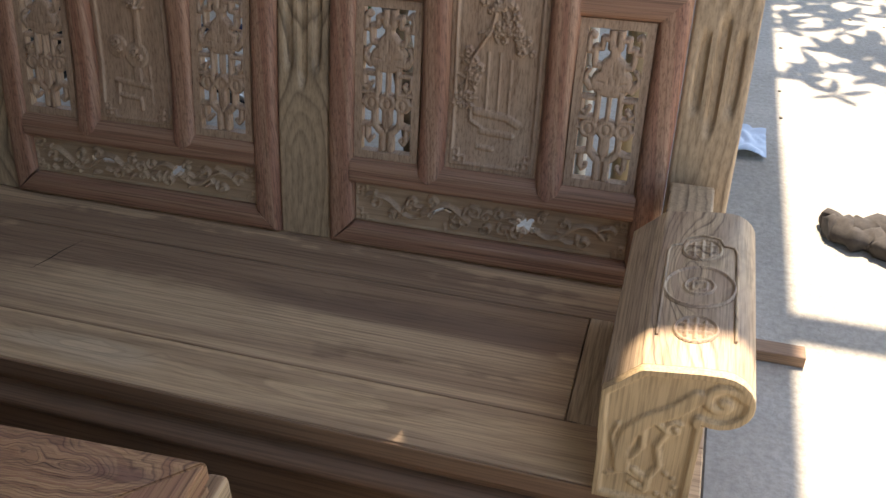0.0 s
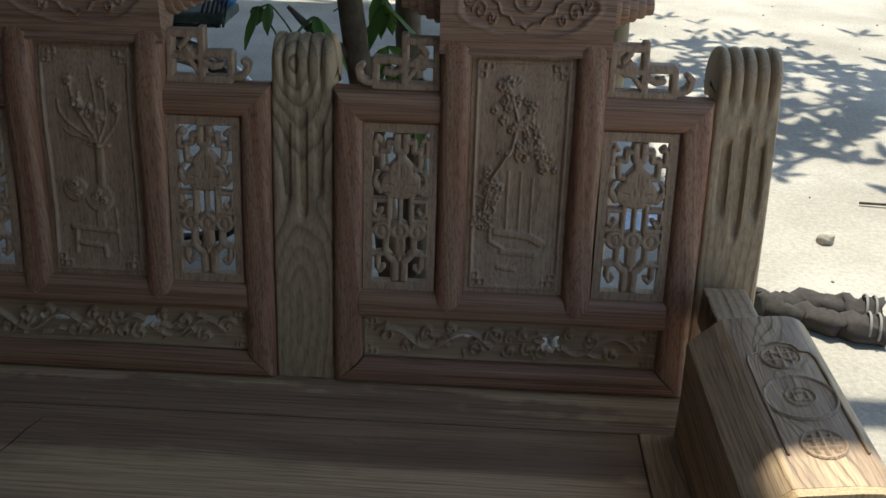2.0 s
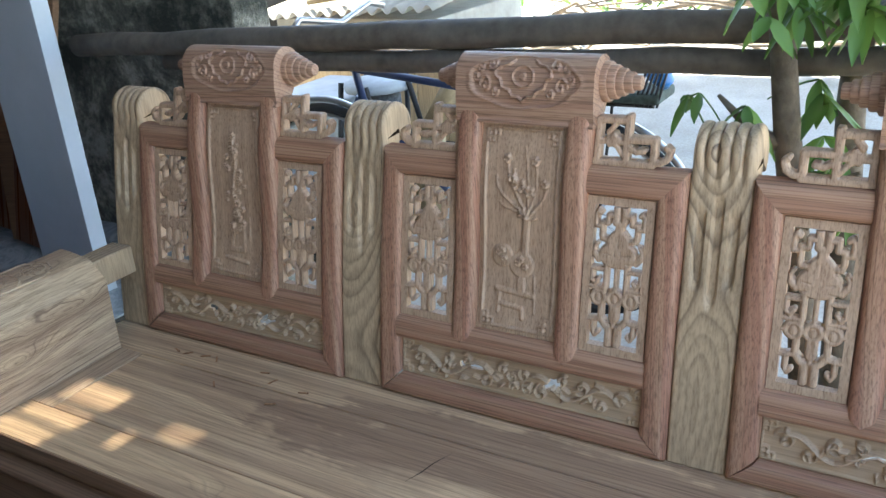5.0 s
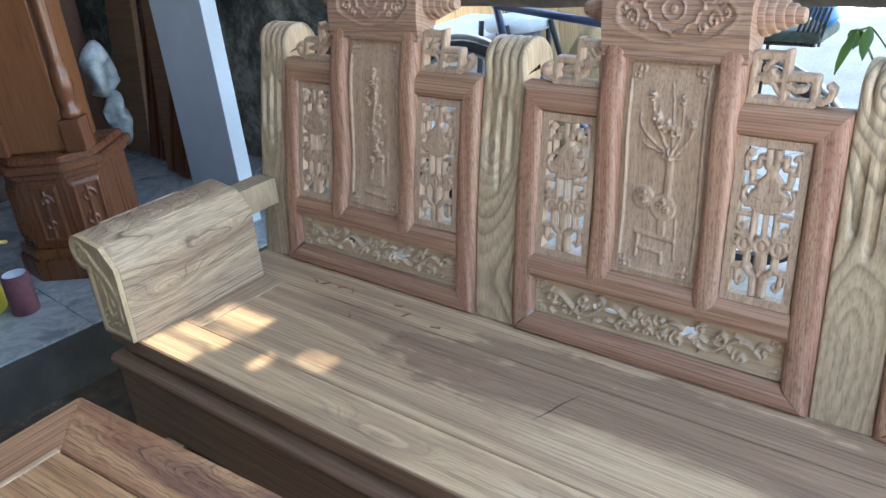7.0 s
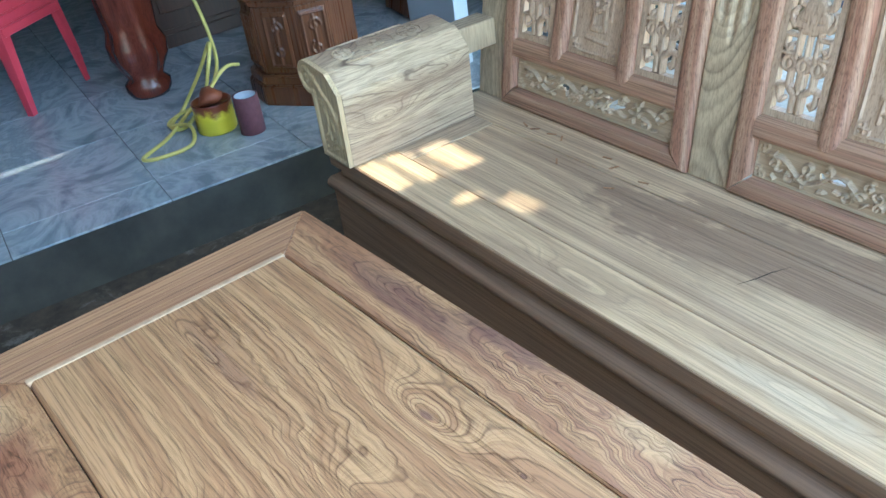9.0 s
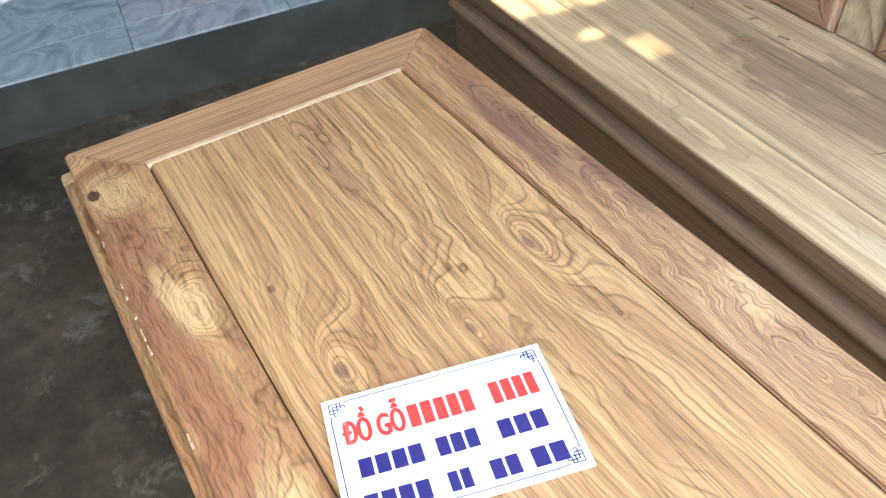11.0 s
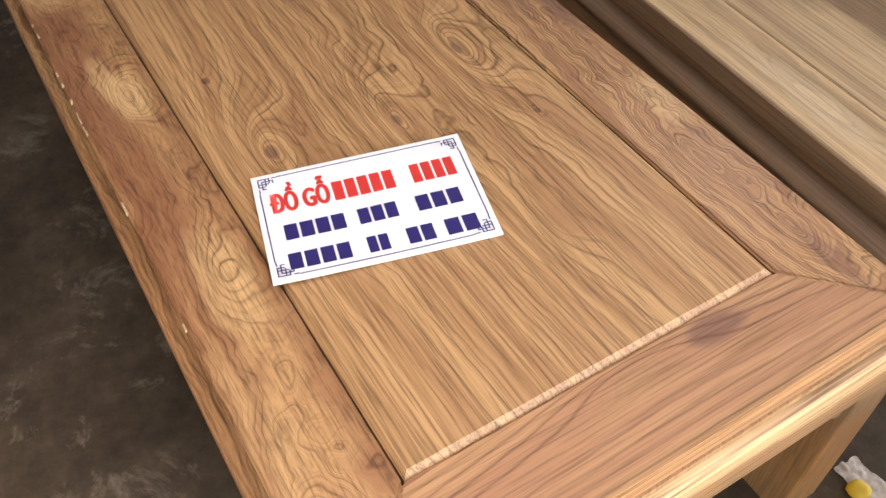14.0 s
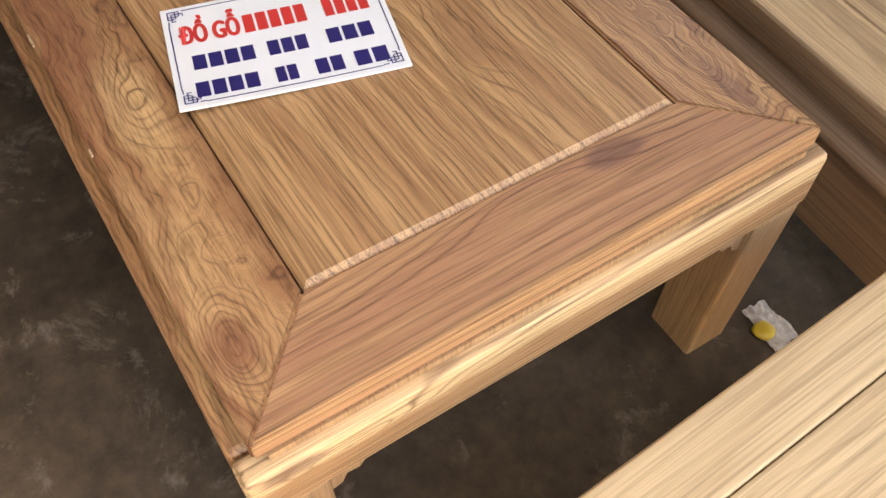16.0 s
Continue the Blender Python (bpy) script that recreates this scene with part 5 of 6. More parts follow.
M_tile = tile_material()
M_riser = plain("grey_render", (0.050, 0.045, 0.037), 0.9, 0, 0.32, 9, 0.5, 0.006)
part("slab", boxm(-4.2, 0.0, -4.5, 4.5, -0.05, FLOOR_T - 0.008, 0.004), M_riser, tile_floor)
for i in range(9):
    for j in range(-5, 8):
        x1 = -0.17 - (i - 1) * TILE if i else 0.0
        x0 = -0.17 - i * TILE
        b2 = boxm(x0 + 0.001, x1 - 0.001, -0.222 + j * TILE + 0.001, -0.222 + (j + 1) * TILE - 0.001, FLOOR_T - 0.0075, FLOOR_T, 0.0012, 1)
        part("tile", b2, M_tile, tile_floor)

M_soffit = plain("roof_sheet", (0.20, 0.19, 0.175), 0.7, 0, 0.2, 3, 0.1)
ROOF = 3.3
# edges of the unseen covers, chosen by how much sky light they let in
COVER_EAST, EAVE = -0.20, -0.55


def slab_with_gaps(x0, x1, y0, y1, z0, z1, gaps):
    """A flat roof left open at the given rectangles."""
    xs = sorted({x0, x1, *[v for g in gaps for v in g[:2]]})
    ys = sorted({y0, y1, *[v for g in gaps for v in g[2:]]})
    bm = bmesh.new()
    for xa, xb in zip(xs, xs[1:]):
        for ya, yb in zip(ys, ys[1:]):
            mx, my = (xa + xb) / 2, (ya + yb) / 2
            if not any(g[0] < mx < g[1] and g[2] < my < g[3] for g in gaps):
                box(bm, xa, xb, ya, yb, z0, z1)
    bmesh.ops.remove_doubles(bm, verts=bm.verts, dist=0.0005)
    return bm


def to_roof(p):
    k = (ROOF - p[2]) / SUN.z
    return p[0] + SUN.x * k, p[1] + SUN.y * k


ex, ey = to_roof((0.965, 0.0, GROUND))
GAPS = []


def gap_over(x0, x1, y0, y1, z, slits=0):
    """Opens the roof so that the sun reaches this rectangle, wholly or through narrow slits."""
    a, b = to_roof((x0, y0, z)), to_roof((x1, y1, z))
    n = max(1, slits)
    w = (b[1] - a[1]) / n
    for i in range(n):
        GAPS.append((a[0], b[0], a[1] + w * i, a[1] + w * (i + (0.5 if slits else 1.0))))


# made-up gaps that put sun patches on the arms and the seat
gap_over(0.655, 0.82, -0.46, -0.372, 0.68)
gap_over(-1.20, -1.05, -0.435, -0.385, 0.46, 4)
gap_over(-1.19, -1.03, -0.365, -0.315, 0.46, 4)
gap_over(-1.17, -1.02, -0.29, -0.225, 0.46, 5)
gap_over(-0.93, -0.90, -0.37, -0.32, 0.46, 4)
gap_over(-0.86, -0.78, -0.31, -0.265, 0.46, 4)
gap_over(0.352, 0.372, -0.43, -0.415, 0.46)
# unseen roof, added to shade the bench and the yard behind it
bm = slab_with_gaps(-2.0, ex, EAVE, 5.6, ROOF, ROOF + 0.012, GAPS)
tagged(part("ceiling", bm, M_soffit), "unseen flat roof added for shade, with gaps cut for the sun patches", "roof", kind="structure")
# unseen slabs over house and table front, added to hold back sky light
bm = boxm(-6.0, -2.001, -4.5, 1.2, ROOF + 0.02, ROOF + 0.06)
box(bm, -2.0, COVER_EAST, -4.5, EAVE - 0.005, ROOF + 0.02, ROOF + 0.06, 0.002)
box(bm, COVER_EAST + 0.001, 1.2, -4.5, -1.5, ROOF + 0.02, ROOF + 0.06, 0.002)
tagged(part("sky_cover", bm, M_soffit), "unseen slabs added overhead to block sky light", "ceiling", kind="structure")

# unseen beam, placed along the sun's direction to cast the yard's shadow bar
b2 = boxm(0.86, 2.9, 1.572, 1.652, ROOF - 0.081, ROOF - 0.001, 0.006)
tagged(part("roof_beam", b2, plain("grey_timber", (0.16, 0.13, 0.10), 0.8, 0, 0.25, 12)), "unseen timber beam added to cast the shadow bar on the yard", "beam", kind="structure")

# moss-blackened wall behind the far end, and dark walls added to dim the house
def moss_material():
    m, n, l, b = mat_base("mossy_wall")
    tc = n.new("ShaderNodeTexCoord")
    a = noise_node(n, l, tc.outputs["Object"], 2.6, 6, 0.7, 0.6)
    g = noise_node(n, l, tc.outputs["Object"], 30, 6, 0.7)
    r = ramp_node(n, [(0.42, (0.035, 0.037, 0.030)), (0.50, (0.13, 0.125, 0.10)), (0.58, (0.36, 0.335, 0.28))])
    f = math_node(n, l, "ADD", math_node(n, l, "MULTIPLY", a.outputs["Fac"], 0.75), math_node(n, l, "MULTIPLY", g.outputs["Fac"], 0.25))
    l.new(f, r.inputs[0])
    l.new(r.outputs[0], b.inputs["Base Color"])
    b.inputs["Roughness"].default_value = 0.95
    bp = n.new("ShaderNodeBump")
    bp.inputs["Strength"].default_value, bp.inputs["Distance"].default_value = 0.9, 0.02
    l.new(g.outputs["Fac"], bp.inputs["Height"])
    l.new(bp.outputs[0], b.inputs["Normal"])
    return m


M_moss = moss_material()
tagged(part("wall_north", boxm(-6.0, -1.80, 1.02, 1.2, -0.05, ROOF + 0.35, 0.01), M_moss), "old wall blackened with moss and damp", "wall", kind="structure")
# plaster kept dark so that the added walls bounce little light
M_dark = plain("dark_plaster", (0.095, 0.105, 0.12), 0.9, 0, 0.25, 4, 0.3, 0.01)
tagged(part("wall_west", boxm(-5.2, -5.0, -4.5, 1.0, -0.05, ROOF + 0.35, 0.01), M_dark), "dark plaster wall added to block light and dim the house", "wall", kind="structure")
# unseen wall behind the camera, added to block light from the front
tagged(part("wall_south", boxm(-5.2, 1.2, -1.97, -1.82, -0.05, ROOF + 0.35, 0.01), M_dark), "dark plaster wall added to block light and dim the house", "wall", kind="structure")
M_pillar = plain("pale_blue_paint", (0.39, 0.435, 0.49), 0.8, 0, 0.07, 6, 0.05)
tagged(part("pillar", boxm(-2.40, -2.105, 0.50, 0.56, 0.165, ROOF + 0.2, 0.002), M_pillar), "pale blue painted door jamb standing by the wall", "pillar", kind="structure")

# ---------- poles and trees behind the bench ----------
M_pole = plain("old_bamboo", (0.155, 0.135, 0.112), 0.65, 0, 0.3, 25, 0.3)
M_bark = plain("grey_bark", (0.17, 0.142, 0.108), 0.9, 0, 0.3, 40, 0.8, 0.006)
M_tan = plain("peeled_wood", (0.33, 0.24, 0.13), 0.7, 0, 0.25, 30, 0.4)
for z0, z1, r, x0, x1 in ((1.008, 1.082, 0.034, -2.1, 0.72), (0.955, 1.006, 0.027, -1.7, 0.66)):
    b2 = bmesh.new()
    n = 14
    pts = [(x0 + (x1 - x0) * i / n, 0.62 + 0.004 * math.sin(i * 1.7), z0 + (z1 - z0) * (x0 + (x1 - x0) * i / n + 1.68) / 1.98 + 0.003 * math.sin(i * 2.3)) for i in range(n + 1)]
    tube(b2, pts, [r * (1 + 0.05 * (i % 2)) for i in range(n + 1)], 16)
    tagged(part("pole", b2, M_pole), "dark weathered bamboo pole of the rail behind the bench", "pole", "rail poles")
for px, h, r, mat in ((0.585, 1.055, 0.026, M_tan),):
    b2 = bmesh.new()
    tube(b2, [(px, 0.685, 0.0), (px + 0.006, 0.687, h * 0.5), (px, 0.685, h)], [r * 1.1, r, r * 0.96], 14)
    tagged(part("rail_post", b2, mat), "upright round wooden post behind the bench rail", "post", "rail posts")
b2 = bmesh.new()
tube(b2, [(0.50, 0.56, 0.0), (0.505, 0.56, 1.3), (0.50, 0.56, 2.59)], 0.013, 12)
tagged(part("pipe", b2, plain("white_pipe", (0.62, 0.62, 0.60), 0.4)), "thin pale plastic pipe standing behind the bench", "pipe")


def leaf_material(name, lo, hi):
    m, n, l, b = mat_base(name)
    g = n.new("ShaderNodeNewGeometry")
    r = ramp_node(n, [(0.0, lo), (1.0, hi)])
    l.new(g.outputs["Random Per Island"], r.inputs[0])
    l.new(r.outputs[0], b.inputs["Base Color"])
    b.inputs["Roughness"].default_value = 0.42
    tr = n.new("ShaderNodeBsdfTranslucent")
    l.new(r.outputs[0], tr.inputs[0])
    mx = n.new("ShaderNodeMixShader")
    mx.inputs[0].default_value = 0.35
    l.new(b.outputs[0], mx.inputs[1])
    l.new(tr.outputs[0], mx.inputs[2])
    l.new(mx.outputs[0], n["Material Output"].inputs[0])
    return m


M_leaf = leaf_material("green_leaf", (0.07, 0.15, 0.035), (0.17, 0.30, 0.07))


def leaf(bm, at, direction, length, width, rng):
    """A folded, drooping pointed leaf of eight faces."""
    d = Vector(direction).normalized()
    side = d.cross(Vector((rng.uniform(-0.4, 0.4), rng.uniform(-0.4, 0.4), 1))).normalized()
    up = side.cross(d)
    p = Vector(at)
    rows = []
    for t, w in ((0, 0.06), (0.22, 0.75), (0.5, 1.0), (0.78, 0.65), (1, 0.03)):
        c = p + d * length * t - Vector((0, 0, 1)) * length * 0.25 * t * t
        rows.append([bm.verts.new(c + side * width / 2 * w * s + up * abs(s) * width * 0.12) for s in (-1, 0, 1)])
    for a, b in zip(rows, rows[1:]):
        for k in (0, 1):
            bm.faces.new((a[k], a[k + 1], b[k + 1], b[k])).smooth = True


def leafy_tree(base, trunk, limbs, twigs, seed, leaf_len, label, r0):
    """trunk: points; limbs: lists of points; twigs: places with a spread where leaves hang in clumps."""
    rng = random.Random(seed)
    t = empty("tree", base, label, "tree")
    o = Vector(base)
    b2 = bmesh.new()
    n = len(trunk)
    tube(b2, [Vector(p) - o for p in trunk], [r0 * (1 - 0.45 * i / (n - 1)) for i in range(n)], 12)
    part("trunk", b2, M_bark, t)
    for lm in limbs:
        b2 = bmesh.new()
        k = len(lm)
        tube(b2, [Vector(p) - o for p in lm], [r0 * 0.5 * (1 - 0.75 * i / (k - 1)) for i in range(k)], 8)
        part("limb", b2, M_bark, t)
    b2 = bmesh.new()
    for (x, y, z), spread, count in twigs:
        stem = Vector((x, y, z)) - o
        for _ in range(count):
            q = stem + Vector((rng.gauss(0, spread), rng.gauss(0, spread), rng.gauss(0, spread * 0.8)))
            a = rng.uniform(0, 6.28)
            whorl = rng.randint(3, 6)
            for k in range(whorl):
                aa = a + k * 6.28 / whorl + rng.uniform(-0.3, 0.3)
                leaf(b2, q, (math.cos(aa), math.sin(aa), rng.uniform(-1.6, -0.1)), leaf_len * rng.uniform(0.65, 1.15), leaf_len * rng.uniform(0.28, 0.38), rng)
    part("crown", b2, M_leaf, t, "drooping clusters of long green leaves")
    return t


leafy_tree((0.16, 0.50, 0), [(0.16, 0.50, 0), (0.12, 0.50, 0.5), (0.065, 0.50, 0.88), (0.04, 0.50, 1.1), (0.0, 0.5, 1.6), (0.02, 0.48, 2.1)],
           [[(0.06, 0.50, 0.86), (-0.01, 0.46, 0.92), (-0.05, 0.44, 0.97)], [(0.03, 0.5, 1.2), (-0.14, 0.42, 1.5), (-0.2, 0.4, 1.8)], [(0.1, 0.5, 0.7), (0.14, 0.47, 0.80), (0.2, 0.45, 0.84)]],
           [((-0.05, 0.42, 0.97), 0.02, 2), ((0.115, 0.54, 0.93), 0.035, 4), ((0.12, 0.56, 0.83), 0.04, 4), ((0.14, 0.50, 0.78), 0.04, 3), ((0.0, 0.42, 0.95), 0.02, 1), ((0.04, 0.42, 1.17), 0.04, 5), ((0.13, 0.42, 1.19), 0.05, 6), ((0.25, 0.42, 1.20), 0.055, 8), ((0.18, 0.40, 1.16), 0.03, 3), ((-0.1, 0.4, 1.7), 0.2, 30), ((0.15, 0.45, 2.1), 0.25, 40)], 5, 0.082,
           "young tree with long drooping green leaves behind the bench", 0.031)
leafy_tree((0.175, 0.66, 0), [(0.175, 0.69, 0), (0.165, 0.69, 0.5), (0.148, 0.68, 0.9), (0.16, 0.64, 1.15), (0.24, 0.6, 1.6), (0.28, 0.6, 2.2)],
           [[(0.15, 0.66, 1.0), (0.2, 0.56, 1.1), (0.3, 0.5, 1.22), (0.4, 0.45, 1.4)], [(0.15, 0.62, 1.05), (0.12, 0.54, 1.15), (0.08, 0.5, 1.3)]],
           [((0.40, 0.46, 1.17), 0.06, 9), ((0.50, 0.44, 1.18), 0.06, 9), ((0.3, 0.5, 1.1), 0.03, 3), ((0.42, 0.48, 1.08), 0.03, 2), ((0.5, 0.5, 1.7), 0.2, 30), ((0.2, 0.6, 2.1), 0.25, 30)], 8, 0.088,
           "young tree with forked grey limbs and green leaves", 0.034)
# the tree whose shade falls on the yard
leafy_tree((3.5, 4.6, 0), [(3.5, 4.6, 0), (3.42, 4.58, 1.2), (3.2, 4.5, 2.2), (3.0, 4.4, 3.0)], [[(3.3, 4.5, 2.0), (2.6, 4.3, 2.7), (1.9, 4.0, 3.0)], [(3.2, 4.5, 2.2), (2.7, 4.9, 3.0), (2.2, 5.2, 3.4)], [(2.6, 4.3, 2.7), (2.1, 3.6, 2.9), (1.7, 3.3, 3.0)]],
           [((1.75, 3.5, 3.0), 0.22, 22), ((2.1, 4.0, 3.1), 0.35, 40), ((1.5, 4.4, 3.1), 0.35, 34), ((2.5, 4.6, 3.2), 0.4, 45), ((1.2, 5.1, 3.2), 0.4, 34), ((2.0, 5.3, 3.4), 0.5, 40), ((0.4, 4.7, 3.0), 0.4, 30), ((-0.4, 4.4, 3.0), 0.45, 40), ((-1.0, 5.0, 3.1), 0.4, 24)], 21, 0.19,
           "spreading tree that throws leaf shade on the yard", 0.09)

# ---------- bicycle ----------
M_black = plain("black_rubber", (0.025, 0.025, 0.027), 0.7)
M_steel = plain("dull_steel", (0.45, 0.45, 0.46), 0.35, 0.9)
M_frame = plain("dark_blue_enamel", (0.03, 0.05, 0.12), 0.35)
bike = empty("bicycle", (-1.15, 1.30, 0), "old bicycle with a rear rack parked behind the bench", "bicycle")


def circle(c, r, n=40):
    return [(c[0] + r * math.cos(2 * math.pi * i / n), c[1], c[2] + r * math.sin(2 * math.pi * i / n)) for i in range(n + 1)]


for wx in (0.50, -0.55):
    b2 = bmesh.new()
    tube(b2, circle((wx, 0, 0.335), 0.315), 0.019, 8, False)
    wheel = part("wheel", b2, M_black, bike, "thin black tyre")
    b2 = bmesh.new()
    tube(b2, circle((wx, 0, 0.335), 0.292), 0.009, 6, False)
    part("rim", b2, M_steel, wheel, "dull steel rim")
    for k in range(18):
        a = 2 * math.pi * k / 18
        b3 = bmesh.new()
        tube(b3, [(wx + 0.02 * math.cos(a + 1), 0.02 * (-1) ** k, 0.335 + 0.02 * math.sin(a + 1)), (wx + 0.288 * math.cos(a), 0, 0.335 + 0.288 * math.sin(a))], 0.0013, 4)
        part("spoke", b3, M_steel, wheel)
    b2 = bmesh.new()
    n = 22
    tube(b2, [(wx + 0.35 * math.cos(0.2 + 2.6 * i / n), 0, 0.335 + 0.35 * math.sin(0.2 + 2.6 * i / n)) for i in range(n + 1)], 0.012, 6)
    part("mudguard", b2, M_steel, bike)
b2 = bmesh.new()
for a, b in (((0.50, 0.335), (0.05, 0.30)), ((0.50, 0.335), (0.15, 0.75)), ((0.05, 0.30), (0.17, 0.82)), ((0.05, 0.30), (-0.38, 0.70)), ((0.15, 0.74), (-0.40, 0.80)), ((-0.36, 0.66), (-0.42, 0.95)), ((-0.38, 0.70), (-0.55, 0.335))):
    tube(b2, [(a[0], 0, a[1]), (b[0], 0, b[1])], 0.014, 8)
part("frame", b2, M_frame, bike)
b2 = bmesh.new()
for y in (-0.06, 0.0, 0.06):
    tube(b2, [(0.28, y, 0.735), (0.72, y, 0.735)], 0.005, 6)
for x in (0.3, 0.45, 0.6, 0.71):
    tube(b2, [(x, -0.065, 0.735), (x, 0.065, 0.735)], 0.005, 6)
for y in (-0.065, 0.065):
    tube(b2, [(0.55, y, 0.735), (0.50, y, 0.335)], 0.005, 6)
for i in range(6):
    tube(b2, [(0.66 + 0.014 * i, -0.07, 0.735), (0.70 + 0.012 * i, -0.075, 0.84)], 0.004, 5)
rack = part("rack", b2, M_black, bike)
part("rack_pad", boxm(0.50, 0.74, -0.08, 0.08, 0.742, 0.775, 0.012, 3), plain("green_pad", (0.06, 0.085, 0.075), 0.8, 0, 0.4, 60), rack, "dark green patterned pad")
part("saddle", boxm(0.05, 0.30, -0.07, 0.07, 0.80, 0.845, 0.02, 3), M_black, bike)
b2 = bmesh.new()
tube(b2, [(-0.42, -0.26, 0.98), (-0.44, -0.2, 1.0), (-0.42, 0, 0.96), (-0.44, 0.2, 1.0), (-0.42, 0.26, 0.98)], 0.011, 8)
part("handlebar", b2, M_steel, bike)


def crumple(bm, amount, scale, seed):
    for v in bm.verts:
        n3 = noise.noise_vector(v.co * scale + Vector((seed, seed * 2, 0)))
        v.co += n3 * amount
    return bm


def ball(at, r, squash=(1, 1, 1), sub=3):
    bm = bmesh.new()
    bmesh.ops.create_icosphere(bm, subdivisions=sub, radius=r)
    for v in bm.verts:
        v.co = Vector(at) + Vector((v.co.x * squash[0], v.co.y * squash[1], v.co.z * squash[2]))
    for f in bm.faces:
        f.smooth = True
    return bm


tagged(part("blue_bag", crumple(ball((-0.43, 1.30, 0.815), 0.038, (1, 1, 1.1)), 0.012, 30, 3), plain("blue_plastic", (0.02, 0.16, 0.45), 0.35)), "crumpled blue plastic bag on the bicycle rack", "bag")

# ---------- yard things beyond the rail ----------
M_grey = plain("pale_grey_foam", (0.42, 0.46, 0.49), 0.7, 0, 0.12, 12)
crate = empty("foam_box", (-2.28, 1.98, 0), "pale blue-grey closed box standing in the yard", "box")
part("body", boxm(-0.21, 0.20, -0.1, 0.35, 0.0, 0.47, 0.012, 3), M_grey, crate)
part("lid", boxm(-0.22, 0.21, -0.11, 0.36, 0.472, 0.53, 0.012, 3), M_grey, crate)
M_ply = wood("plywood", (0.55, 0.40, 0.23), (0.36, 0.24, 0.13), "z", 6, 3.0, 0.7, 0.4, None, 0.1)
ply = empty("plank_fence", (-2.15, 2.52, 0), "low screen of upright tan boards", "fence")
for i in range(9):
    part("board", boxm(-0.75 + i * 0.165, -0.75 + i * 0.165 + 0.158, -0.012, 0.012, 0.0, 0.62 + 0.01 * (i % 3), 0.003), M_ply, ply)
stool = empty("round_stool", (-1.88, 1.90, 0), "round grey-topped stool wrapped in dark netting", "stool")
b2 = bmesh.new()
lathe(b2, [(0.10, 0.575), (0.145, 0.58), (0.152, 0.60), (0.145, 0.618), (0.0001, 0.624)], (0, 0, 0), 28)
part("seat", b2, plain("grey_cap", (0.36, 0.40, 0.44), 0.6), stool)
b2 = bmesh.new()
lathe(b2, [(0.11, 0.0), (0.115, 0.1), (0.10, 0.4), (0.095, 0.574)], (0, 0, 0), 20)
part("drum", b2, plain("netting", (0.12, 0.13, 0.14), 0.8, 0, 0.5, 70), stool)
for k in range(5):
    b2 = bmesh.new()
    a = k * 1.25
    tube(b2, [(0.16 * math.cos(a), 0.16 * math.sin(a), 0.62), (0.2 * math.cos(a + 0.3), 0.2 * math.sin(a + 0.3), 0.35), (0.26 * math.cos(a), 0.26 * math.sin(a), 0.0)], 0.012, 6)
    part("bar", b2, M_black, stool)
shed = empty("low_shed", (-2.75, 2.95, 0), "low shed under a pale corrugated sheet", "shed")
b2 = bmesh.new()
rows = []
for y, z in ((-0.28, 0.765), (1.0, 0.90)):
    rows.append([b2.verts.new((-0.55 + 1.25 * i / 120, y, z + 0.05 * i / 120 + 0.018 * math.sin(i * 0.66))) for i in range(121)])
for i in range(120):
    b2.faces.new((rows[0][i], rows[0][i + 1], rows[1][i + 1], rows[1][i])).smooth = True
ext = bmesh.ops.extrude_face_region(b2, geom=b2.faces[:])
for v in [e for e in ext["geom"] if isinstance(e, bmesh.types.BMVert)]:
    v.co.z -= 0.006
part("roof_sheet", b2, plain("cement_sheet", (0.55, 0.53, 0.48), 0.85, 0, 0.15, 10), shed, "pale corrugated cement sheet")
part("wall", boxm(-0.5, 0.62, -0.12, 0.9, 0, 0.735, 0.01), plain("pale_block", (0.45, 0.42, 0.37), 0.9, 0, 0.2, 8), shed)
# solid block painted black to stand for a dark opening, with battens
hut = empty("dark_hut", (-4.2, 2.95, 0), "black block painted as a dark opening beside the low shed", "hut")
part("wall", boxm(-0.9, 0.78, -0.2, 1.0, 0, 2.0, 0.01), plain("opening_black", (0.02, 0.018, 0.016), 0.85, 0, 0.3, 8), hut)
for i in range(6):
    part("batten", boxm(0.55 + i * 0.045, 0.575 + i * 0.045, -0.225, -0.201, 0.0, 2.0, 0.003), M_pole, hut)
rng = random.Random(77)
b2 = bmesh.new()
for i in range(90):
    x, y, z = rng.uniform(-3.4, 0.2), rng.uniform(5.0, 6.5), rng.uniform(0.02, 0.55)
    a = rng.uniform(-0.5, 0.5)
    l2 = rng.uniform(0.4, 1.0)
    tube(b2, [(x, y, z), (x + l2 * math.cos(a) * 0.5, y + l2 * math.sin(a) * 0.5, z + rng.uniform(-0.05, 0.1)), (x + l2 * math.cos(a), y + l2 * math.sin(a), max(0.02, z + rng.uniform(-0.15, 0.15)))], rng.uniform(0.008, 0.022), 5)
tagged(part("branch_pile", b2, plain("dry_branch", (0.26, 0.21, 0.155), 0.9, 0, 0.3, 30)), "heap of dry cut branches", "branches", kind="stuff")
b2 = bmesh.new()
for i in range(900):
    leaf(b2, (rng.uniform(-6, 0.8), rng.uniform(6.6, 7.6), rng.uniform(0.0, 1.3)), (rng.uniform(-1, 1), rng.uniform(-1, 1), rng.uniform(-0.3, 1)), rng.uniform(0.15, 0.3), 0.07, rng)
tagged(part("hedge", b2, M_leaf), "tangle of green weeds at the back of the yard", "weeds", kind="stuff")
